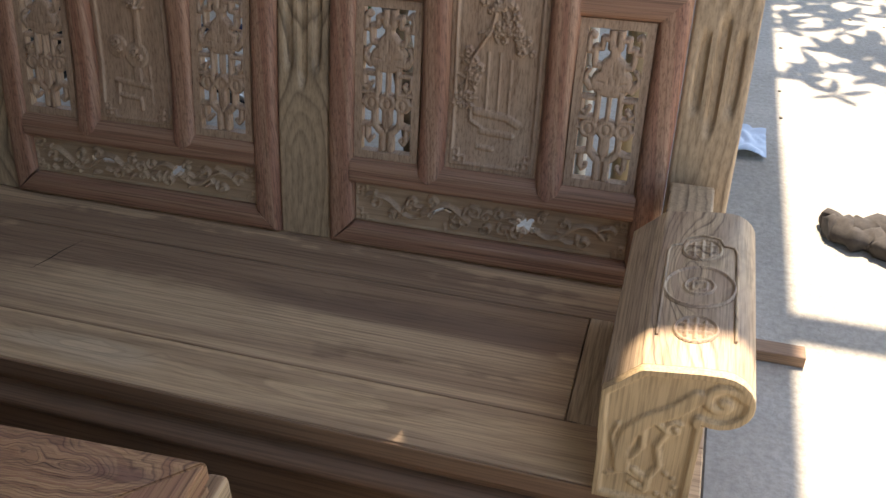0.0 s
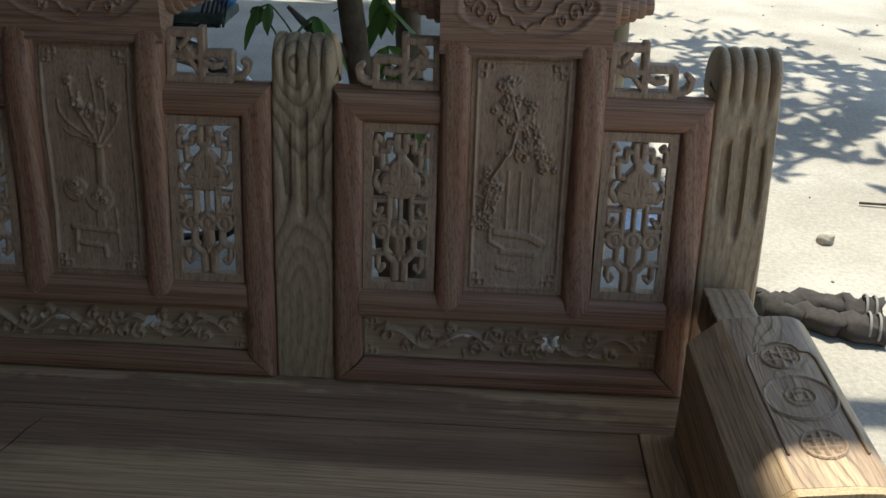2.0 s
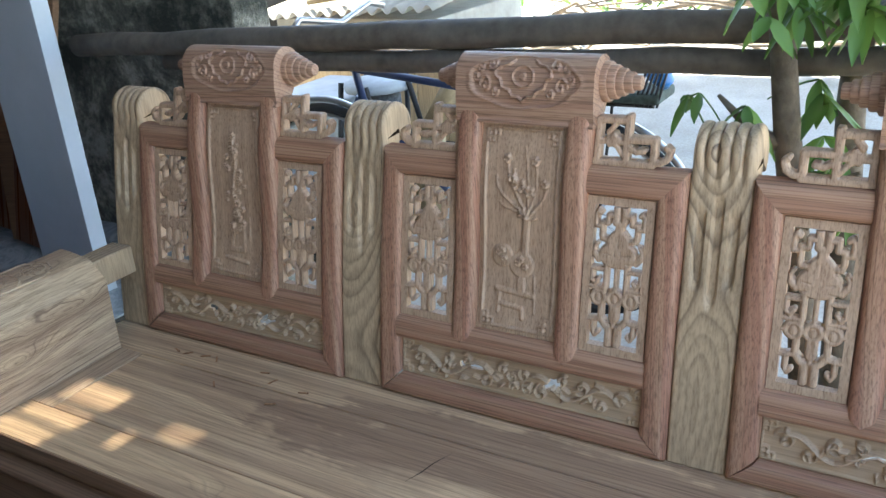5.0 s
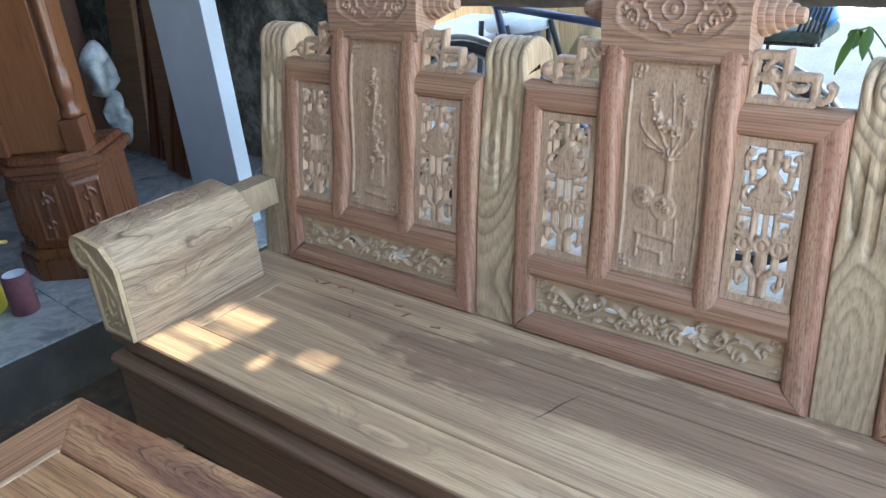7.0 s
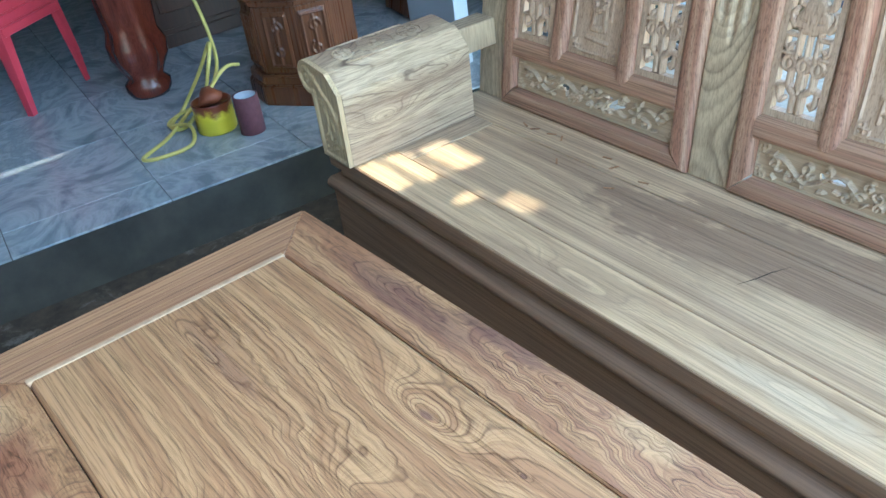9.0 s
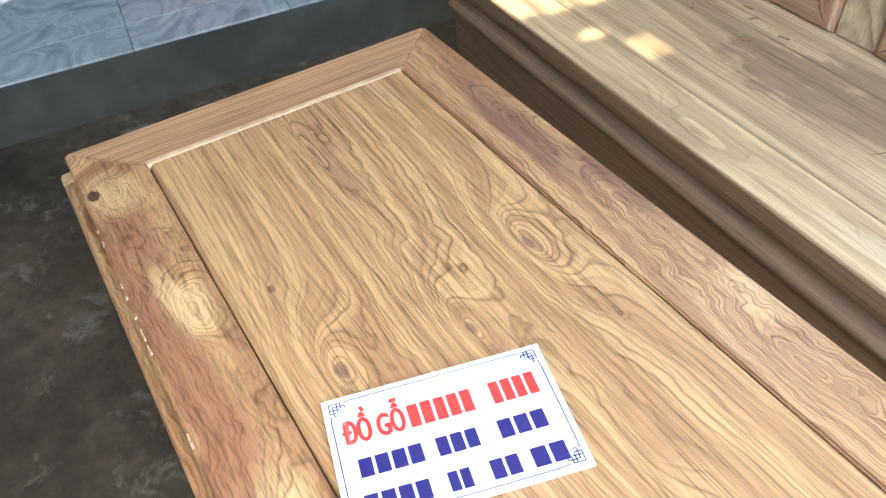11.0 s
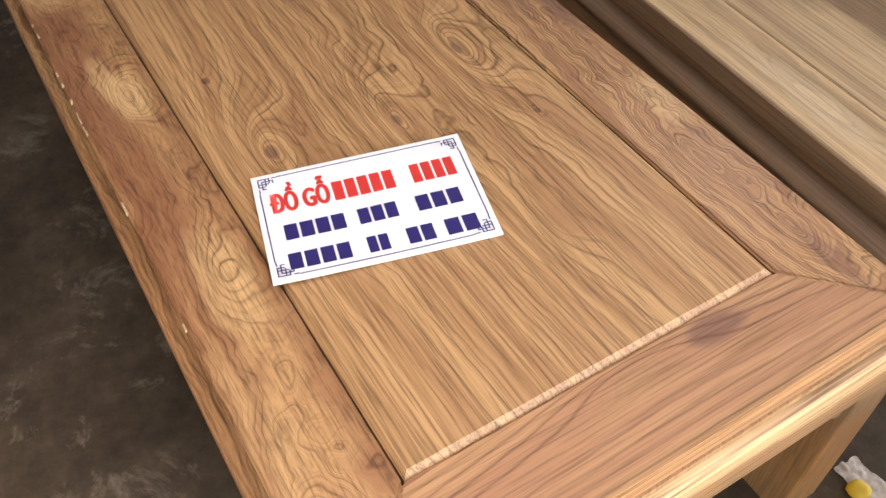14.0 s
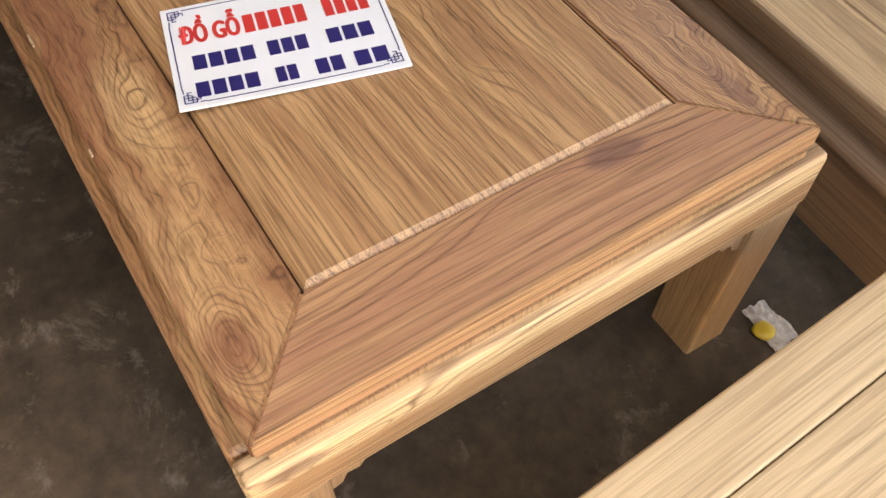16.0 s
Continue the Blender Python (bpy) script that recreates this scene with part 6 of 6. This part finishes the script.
b2 = crumple(ball((-2.72, 3.1, 0.90), 0.09, (1.3, 1, 0.7)), 0.04, 16, 5)
tagged(part("plastic_bag", b2, plain("mint_plastic", (0.12, 0.55, 0.42), 0.4, 0, 0.3, 30, 0.1, 0.002, (0.35, 0.1, 0.4))), "crumpled mint-green plastic bag on the low shed roof", "bag")
b2 = bmesh.new()
tube(b2, [(-2.9, 2.72, 0.84), (-2.0, 2.9, 0.93), (-1.6, 3.2, 0.90)], [0.016, 0.013, 0.008], 6)
tagged(part("dry_branch", b2, M_tan), "dry branch lying on the low shed roof", "branch")
b2 = bmesh.new()
tube(b2, [(-1.62, 1.9, 0.40), (-1.55, 1.95, 0.56), (-1.50, 2.0, 0.66)], [0.06, 0.05, 0.035], 9)
tube(b2, [(-1.56, 1.95, 0.50), (-1.40, 2.0, 0.52), (-1.25, 2.1, 0.56)], [0.035, 0.025, 0.018], 7)
tube(b2, [(-1.62, 1.9, 0.41), (-1.66, 1.88, 0.0)], [0.06, 0.07], 9)
tagged(part("tree_stump", b2, M_tan), "pale broken stump with a side branch", "stump")

# ---------- things lying on the yard ----------
M_cloth = plain("brown_cloth", (0.050, 0.041, 0.036), 0.9, 0, 0.3, 60, 0.5)
cloth = empty("trousers", (1.30, 1.02, 0.0), "pair of worn dark brown trousers lying on the ground", "trousers", "", -14)
for off, w in ((0.045, 0.052), (-0.05, 0.048)):
    b2 = bmesh.new()
    n = 30
    tube(b2, [(-0.17 + 0.34 * i / n, off * min(1, 0.25 + i / n * 1.1) + 0.01 * math.sin(i * 0.7), 0.034) for i in range(n + 1)], [w * (0.75 + 0.1 * math.sin(i * 1.9) + 0.25 * i / n) for i in range(n + 1)], 20)
    crumple(b2, 0.016, 26, 9 + off)
    for v in b2.verts:
        v.co.z = max(0.001, v.co.z * 0.8)
    leg = part("leg", b2, M_cloth, cloth)
    for x in (0.12, 0.145):
        b3 = bmesh.new()
        tube(b3, [(x, off + w * 0.98 * math.cos(a), max(0.002, 0.034 + w * 0.86 * math.sin(a))) for a in np.linspace(-0.3, 3.4, 14)], 0.004, 5)
        part("stripe", b3, plain("grey_stripe", (0.30, 0.28, 0.26), 0.9), leg)
tagged(part("stone", crumple(ball((1.49, 1.535, 0.012), 0.030, (1.1, 0.9, 0.7)), 0.01, 40, 2), plain("pale_stone", (0.40, 0.35, 0.28), 0.9, 0, 0.3, 60)), "small rough stone on the sunlit ground", "stone", "pebbles")
for i in range(60):
    x, y = rng.uniform(0.9, 3.2), rng.uniform(0.2, 5.5)
    r = rng.uniform(0.003, 0.009)
    tagged(part("pebble", crumple(ball((x, y, r * 0.4), r, (1, 1.2, 0.7), 1), r * 0.4, 80, i), bpy.data.materials["pale_stone"]), "small loose pebble on the yard", "pebble", "pebbles")
b2 = bmesh.new()
tube(b2, [(1.72, 1.86, 0.01), (1.9, 1.84, 0.014), (2.15, 1.85, 0.008)], 0.005, 6)
tagged(part("twig", b2, M_bark), "thin dry twig on the ground", "twig")
b2 = boxm(0.80, 1.055, 0.445, 0.49, 0.0, 0.03, 0.003)
tagged(part("wood_offcut", b2, M_apron), "short brown wooden offcut lying on the ground", "offcut")
bm = bmesh.new()
bmesh.ops.create_grid(bm, x_segments=20, y_segments=16, size=0.5)
for v in bm.verts:
    x, y = v.co.x * 0.17, v.co.y * 0.20
    v.co = (0.90 + x, 1.56 + y, 0.012 + 0.028 * abs(noise.noise(Vector((x * 18, y * 18, 3.0)))) + 0.03 * (0.5 - abs(v.co.x)))
bmesh.ops.solidify(bm, geom=bm.faces[:], thickness=0.001)
for v in bm.verts:
    v.co.z = max(v.co.z, 0.001)
tagged(smooth(part("plastic_bag", bm, plain("pale_blue_plastic", (0.50, 0.60, 0.74), 0.3, 0, 0.1, 20)), 60), "crumpled pale blue plastic bag on the ground", "bag")
bm = bmesh.new()
bmesh.ops.create_grid(bm, x_segments=18, y_segments=18, size=0.5)
for v in bm.verts:
    x, y = v.co.x, v.co.y
    r = 0.75 + 0.35 * noise.noise(Vector((math.atan2(y, x + 1e-6) * 1.2, 2.0, 0)))
    x, y = x * 0.098 * r * 1.1, y * 0.066 * r
    v.co = (0.228 + x, -0.466 + y, 0.008 + 0.008 * abs(noise.noise(Vector((x * 70, y * 70, 1.0)))))
bmesh.ops.solidify(bm, geom=bm.faces[:], thickness=0.0008)
wrap_mat = plain("wrapper_film", (0.62, 0.60, 0.56), 0.25, 0, 0.3, 90, 0.4, 0.003, (0.30, 0.24, 0.20))
wrapper = empty("wrapper", (0, 0, 0), "crumpled clear sweet wrapper with a yellow patch on the floor", "wrapper")
smooth(part("film", bm, wrap_mat, wrapper), 60)
part("yellow_patch", crumple(ball((0.233, -0.483, 0.0115), 0.020, (0.9, 1.0, 0.32), 2), 0.003, 60, 4), plain("yellow_print", (0.75, 0.50, 0.05), 0.4), wrapper)

# ---------- inside the house ----------
Z0 = FLOOR_T
M_red_pl = plain("red_plastic", (0.55, 0.05, 0.075), 0.35, 0, 0.08, 8)
M_gloss = wood("lacquered_wood", (0.13, 0.026, 0.014), (0.035, 0.008, 0.005), "z", 8, 6.0, 0.14, 0.3, None, 0.2)
M_brown = wood("oiled_wood", (0.15, 0.055, 0.024), (0.05, 0.017, 0.008), "z", 16, 6.0, 0.26, 0.4, (0.10, 0.036, 0.016), 0.12)
# stacked plastic chairs
def plastic_chair(at, turn, lift):
    c = empty("plastic_chair", (at[0], at[1], at[2] + lift), "red moulded plastic chair, stacked", "chair", "stacked red chairs", turn)
    c.scale = (0.85, 0.85, 0.78)
    for sx in (-1, 1):
        for sy in (-1, 1):
            b2 = bmesh.new()
            rows = []
            for t in (0, 0.15, 0.5, 1.0):
                z = 0.42 * t
                k = 1.0 - 0.10 * t
                cx, cy = sx * 0.22 * k, sy * 0.21 * k
                w = 0.030 + 0.022 * t
                rows.append([b2.verts.new((cx + dx * w * -sx, cy + dy * w * -sy, z)) for dx, dy in ((0, 0), (1, 0), (1, 0.18), (0.18, 0.18), (0.18, 1), (0, 1))])
            for r, s in zip(rows, rows[1:]):
                for i in range(6):
                    b2.faces.new((r[i], r[(i + 1) % 6], s[(i + 1) % 6], s[i]))
            b2.faces.new(rows[0])
            b2.faces.new(rows[-1])
            part("leg", b2, M_red_pl, c)
    part("seat", boxm(-0.21, 0.21, -0.20, 0.20, 0.415, 0.435, 0.008, 3), M_red_pl, c)
    for s in (-1, 1):
        part("seat_skirt", boxm(*sorted((s * 0.20, s * 0.215)), -0.19, 0.19, 0.375, 0.418, 0.005), M_red_pl, c)
        part("front_skirt", boxm(-0.19, 0.19, *sorted((s * 0.19, s * 0.205)), 0.375, 0.418, 0.005), M_red_pl, c)
    b2 = bmesh.new()
    tube(b2, [(-0.20, 0.19, 0.42), (-0.20, 0.24, 0.8), (0, 0.26, 0.86), (0.20, 0.24, 0.8), (0.20, 0.19, 0.42)], 0.018, 8)
    part("back_hoop", b2, M_red_pl, c)
    part("backrest", boxm(-0.17, 0.17, 0.228, 0.243, 0.52, 0.80, 0.006), M_red_pl, c)
    return c


for k in range(4):
    plastic_chair((-3.30, -0.76, Z0), 38, 0.04 * k)

# tall lacquered carved stand
vase = empty("carved_stand", (-2.88, -0.385, Z0), "glossy dark red lacquered carved wooden stand", "stand")
b2 = bmesh.new()
lathe(b2, [(0.07, 0.0), (0.082, 0.02), (0.082, 0.05), (0.062, 0.07), (0.075, 0.10), (0.098, 0.15), (0.10, 0.20), (0.085, 0.25), (0.092, 0.32), (0.10, 0.5), (0.11, 0.8), (0.12, 1.1)], (0, 0, 0), 40)
for v in b2.verts:
    a = math.atan2(v.co.y, v.co.x)
    k = 1 + 0.10 * math.sin(6 * a + 5 * v.co.z) * min(1, v.co.z / 0.15) + 0.04 * noise.noise(v.co * 22)
    v.co.x, v.co.y = v.co.x * k, v.co.y * k
part("stem", b2, M_gloss, vase)
# tall dark furniture, added as a wardrobe to darken the back of the room
M_ward = wood("dark_lacquered_wood", (0.060, 0.022, 0.012), (0.020, 0.007, 0.005), "z", 14, 5.0, 0.35, 0.4, None, 0.1)
ward = empty("wardrobe", (-3.55, 0.18, Z0), "tall dark red-brown furniture, built as a wardrobe to darken the room", "wardrobe")
part("body", boxm(-0.27, 0.26, -0.42, 0.52, 0.06, 1.85, 0.006), M_ward, ward)
part("plinth", boxm(-0.25, 0.24, -0.40, 0.50, 0.0, 0.0595, 0.004), M_ward, ward)
part("cornice", boxm(-0.30, 0.30, -0.45, 0.55, 1.8505, 1.93, 0.012), M_ward, ward)
for y0 in (-0.40, 0.06):
    door = part("door", boxm(0.2605, 0.282, y0, y0 + 0.44, 0.09, 1.82, 0.004), M_ward, ward)
    for z0, z1 in ((0.16, 0.75), (0.85, 1.75)):
        part("panel", boxm(0.2825, 0.292, y0 + 0.06, y0 + 0.38, z0, z1, 0.006), M_ward, door)
    part("handle", boxm(0.2825, 0.30, y0 + (0.40 if y0 < 0 else 0.02), y0 + (0.42 if y0 < 0 else 0.04), 0.78, 0.90, 0.004), M_steel, door, "small dull metal handle")
# altar-like cabinet with turned columns
cab = empty("carved_cabinet", (-2.40, 0.04, Z0), "brown carved wooden cabinet base with turned columns", "cabinet", "", 36)
cab.scale = (0.76, 0.76, 0.86)
oct_ = [(-0.25, -0.10), (-0.12, -0.21), (0.12, -0.21), (0.25, -0.10), (0.25, 0.2), (-0.25, 0.2)]


def ring(k, z0, z1):
    bm2 = extrude_profile([(x * k, y * k) for x, y in oct_], "z", z0, z1)
    bmesh.ops.bevel(bm2, geom=bm2.edges[:], offset=0.006, segments=2, affect="EDGES")
    return bm2


for nm, k, z0, z1 in (("plinth", 1.0, 0.0, 0.085), ("moulding", 0.95, 0.0855, 0.125), ("base_body", 0.86, 0.1255, 0.40), ("cornice", 0.92, 0.4005, 0.425), ("cornice", 1.0, 0.4255, 0.455), ("step", 0.90, 0.4555, 0.48)):
    part(nm, ring(k, z0, z1), M_brown, cab)
for cxp, cyp, ang in ((-0.162, -0.137, -40), (0, -0.184, 0), (0.162, -0.137, 40)):
    st = [(spiral(0, 0.05, 0.03, 1.4, 0), 0.008), (spiral(0, -0.04, 0.03, 1.4, 2), 0.008), ([(0, -0.09), (0, 0.09)], 0.01), ([(-0.05, -0.10), (0.05, -0.10), (0.05, 0.10), (-0.05, 0.10), (-0.05, -0.10)], 0.008)]
    bm2 = carve(-0.06, 0.06, -0.115, 0.115, 0.004, lambda X, Z: 0.012 * round_rise(stroke_field(X, Z, st), 0.005), None, 0.004)
    bmesh.ops.rotate(bm2, verts=bm2.verts, cent=(0, 0, 0), matrix=Matrix.Rotation(radians(ang), 3, "Z"))
    bmesh.ops.translate(bm2, verts=bm2.verts, vec=(cxp, cyp, 0.262))
    part("carved_field", bm2, M_brown, cab)
for cx in (-0.17, 0.17):
    b2 = boxm(cx - 0.045, cx + 0.045, -0.14, -0.05, 0.4805, 0.60, 0.005)
    part("column_block", b2, M_brown, cab, "square block in lighter wood")
    b2 = bmesh.new()
    prof = [(0.036, 0.6005), (0.044, 0.612), (0.040, 0.63), (0.026, 0.645), (0.034, 0.67), (0.040, 0.72), (0.032, 0.77), (0.022, 0.79), (0.030, 0.81), (0.024, 0.83), (0.028, 0.95), (0.030, 1.1), (0.026, 1.3), (0.034, 1.33), (0.034, 1.4)]
    lathe(b2, prof, (cx, -0.095, 0), 20)
    part("column", b2, M_brown, cab)
part("cabinet_body", boxm(-0.13, 0.13, -0.11, 0.14, 0.4805, 1.40, 0.006), wood("amber_wood", (0.18, 0.072, 0.028), (0.085, 0.030, 0.013), "z", 18, 4.0, 0.3, 0.4, None, 0.1), cab)
part("cabinet_top", ring(1.0, 1.4005, 1.46), M_brown, cab)
# hanging plastic wrap on the cabinet, tins, cord
M_wrap = plain("grey_film", (0.29, 0.315, 0.33), 0.45, 0, 0.4, 30)
b2 = crumple(ball((-2.53, 0.33, 0.74), 0.075, (0.6, 0.7, 1.5)), 0.04, 14, 7)
tagged(part("plastic_wrap", b2, M_wrap), "crumpled translucent plastic wrap hanging by the cabinet", "plastic")
b2 = crumple(ball((-2.515, 0.345, 0.57), 0.055, (0.6, 0.6, 1.9)), 0.04, 16, 11)
tagged(part("plastic_wrap", b2, M_wrap), "trailing end of translucent plastic wrap", "plastic")
b2 = crumple(ball((-2.66, -0.12, 0.80), 0.06, (0.7, 0.7, 1.2)), 0.04, 20, 12)
tagged(part("plastic_wrap", b2, M_wrap), "small crumpled plastic wrap on the cabinet column", "plastic")


def drip_material():
    m, n, l, b = mat_base("dripped_tin")
    tc = n.new("ShaderNodeTexCoord")
    sep = n.new("ShaderNodeSeparateXYZ")
    l.new(tc.outputs["Object"], sep.inputs[0])
    a = noise_node(n, l, tc.outputs["Object"], 28, 4, 0.6)
    f = math_node(n, l, "ADD", sep.outputs[2], math_node(n, l, "MULTIPLY", a.outputs["Fac"], 0.09))
    r = ramp_node(n, [(0.105, (0.62, 0.50, 0.04)), (0.13, (0.16, 0.035, 0.015))])
    l.new(f, r.inputs[0])
    l.new(r.outputs[0], b.inputs["Base Color"])
    b.inputs["Roughness"].default_value = 0.3
    return m


tin = empty("paint_tin", (-2.345, -0.345, Z0), "yellow tin dripped with dark red lacquer", "tin")
b2 = bmesh.new()
lathe(b2, [(0.062, 0.0), (0.066, 0.006), (0.066, 0.048), (0.0675, 0.052), (0.066, 0.056), (0.066, 0.098), (0.0675, 0.102), (0.061, 0.104), (0.059, 0.09), (0.001, 0.088)], (0, 0, 0), 32)
part("body", b2, drip_material(), tin)
b2 = crumple(ball((0.0, 0.0, 0.115), 0.04, (1, 1, 0.7), 2), 0.018, 30, 3)
part("rag", b2, plain("stained_rag", (0.20, 0.05, 0.02), 0.6), tin)
can = empty("sandpaper_roll", (-2.226, -0.27, Z0), "maroon roll of abrasive paper standing on end", "roll")
b2 = bmesh.new()
lathe(b2, [(0.040, 0.0), (0.041, 0.001), (0.041, 0.128), (0.036, 0.1285), (0.036, 0.04), (0.001, 0.04)], (0, 0, 0), 28)
part("sheet", b2, plain("maroon_abrasive", (0.13, 0.045, 0.055), 0.85, 0, 0.15, 300), can)
b2 = bmesh.new()
lathe(b2, [(0.0355, 0.05), (0.0355, 0.1275), (0.034, 0.1275), (0.034, 0.05)], (0, 0, 0), 28)
part("lining", b2, plain("pale_paper", (0.50, 0.55, 0.60), 0.6), can)


def bezier_points(pts, n=10):
    """A smooth line through points."""
    out = []
    P = [Vector(p) for p in pts]
    for i in range(len(P) - 1):
        a, b, c, d = P[max(0, i - 1)], P[i], P[i + 1], P[min(len(P) - 1, i + 2)]
        for k in range(n):
            t = k / n
            out.append(0.5 * ((2 * b) + (c - a) * t + (2 * a - 5 * b + 4 * c - d) * t * t + (3 * b - a - 3 * c + d) * t ** 3))
    return out + [P[-1]]


z = Z0 + 0.007
b2 = bmesh.new()
tube(b2, bezier_points([(-2.86, -0.28, 1.2), (-2.70, -0.24, 0.75), (-2.55, -0.22, 0.42), (-2.46, -0.27, 0.30), (-2.47, -0.38, z + 0.04), (-2.40, -0.50, z), (-2.31, -0.62, z), (-2.27, -0.57, z), (-2.26, -0.47, z + 0.01), (-2.36, -0.43, z + 0.03), (-2.50, -0.46, z), (-2.56, -0.40, z), (-2.48, -0.33, z + 0.05), (-2.42, -0.30, z + 0.17), (-2.46, -0.26, z + 0.24), (-2.54, -0.30, z + 0.12), (-2.58, -0.38, z), (-2.48, -0.46, z), (-2.40, -0.42, z + 0.02), (-2.36, -0.28, z + 0.17), (-2.40, -0.20, z + 0.16)]), 0.0065, 8)
tagged(part("cord", b2, plain("yellow_cord", (0.55, 0.45, 0.12), 0.5)), "tangled yellow electric cord lying on the tiles", "cord")
# boards leaning in the dim corner
for i, (x, tilt, w, h, mat) in enumerate(((-2.78, 8, 0.16, 1.5, M_brown), (-2.86, -6, 0.14, 1.4, M_apron), (-2.80, 12, 0.10, 1.3, M_apron), (-3.05, 4, 0.2, 1.7, M_brown), (-3.3, -3, 0.22, 1.6, M_apron))):
    p = tagged(part("leaning_board", boxm(-w / 2, w / 2, -0.014, 0.014, 0.0, h, 0.003), mat), "dark timber board leaning against the wall", "board", "leaning boards")
    p.matrix_basis = pose(x, 0.70 + 0.03 * i, Z0 + 0.003 + abs(math.sin(radians(tilt))) * w / 2, -9, tilt, 0)
b2 = bmesh.new()
tube(b2, [(-2.44, 0.62, Z0 + 0.02), (-2.42, 0.64, 0.6), (-2.41, 0.66, 1.0)], 0.016, 8)
tagged(part("red_rod", b2, plain("red_paint", (0.35, 0.02, 0.04), 0.4)), "dark red rod leaning in the corner", "rod")
# litter on the seat
for i in range(9):
    x, y = -1.1 + 0.05 * i + rng.uniform(-0.03, 0.03), -0.10 + rng.uniform(-0.06, 0.05)
    b2 = boxm(-0.011, 0.011, -0.002, 0.002, 0.0, 0.0022, 0.0005, 1)
    p = tagged(part("wood_shaving", b2, M_sap), "tiny pale wood shaving on the seat", "shaving", "shavings")
    p.matrix_basis = pose(x, y, SEAT + 0.0003, 0, 0, rng.uniform(0, 180))

# ---------- bench and table to metres; yard, house scaled from camera's eye to fit view -----------
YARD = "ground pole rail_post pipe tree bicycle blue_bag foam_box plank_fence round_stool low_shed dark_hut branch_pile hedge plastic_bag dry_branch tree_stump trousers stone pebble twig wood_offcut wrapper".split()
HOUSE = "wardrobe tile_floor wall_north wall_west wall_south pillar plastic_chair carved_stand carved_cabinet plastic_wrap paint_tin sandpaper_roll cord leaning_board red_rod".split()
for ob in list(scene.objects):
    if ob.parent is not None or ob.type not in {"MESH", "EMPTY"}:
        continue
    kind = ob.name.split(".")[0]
    # yard and house factors keep their things at the same spots in the view
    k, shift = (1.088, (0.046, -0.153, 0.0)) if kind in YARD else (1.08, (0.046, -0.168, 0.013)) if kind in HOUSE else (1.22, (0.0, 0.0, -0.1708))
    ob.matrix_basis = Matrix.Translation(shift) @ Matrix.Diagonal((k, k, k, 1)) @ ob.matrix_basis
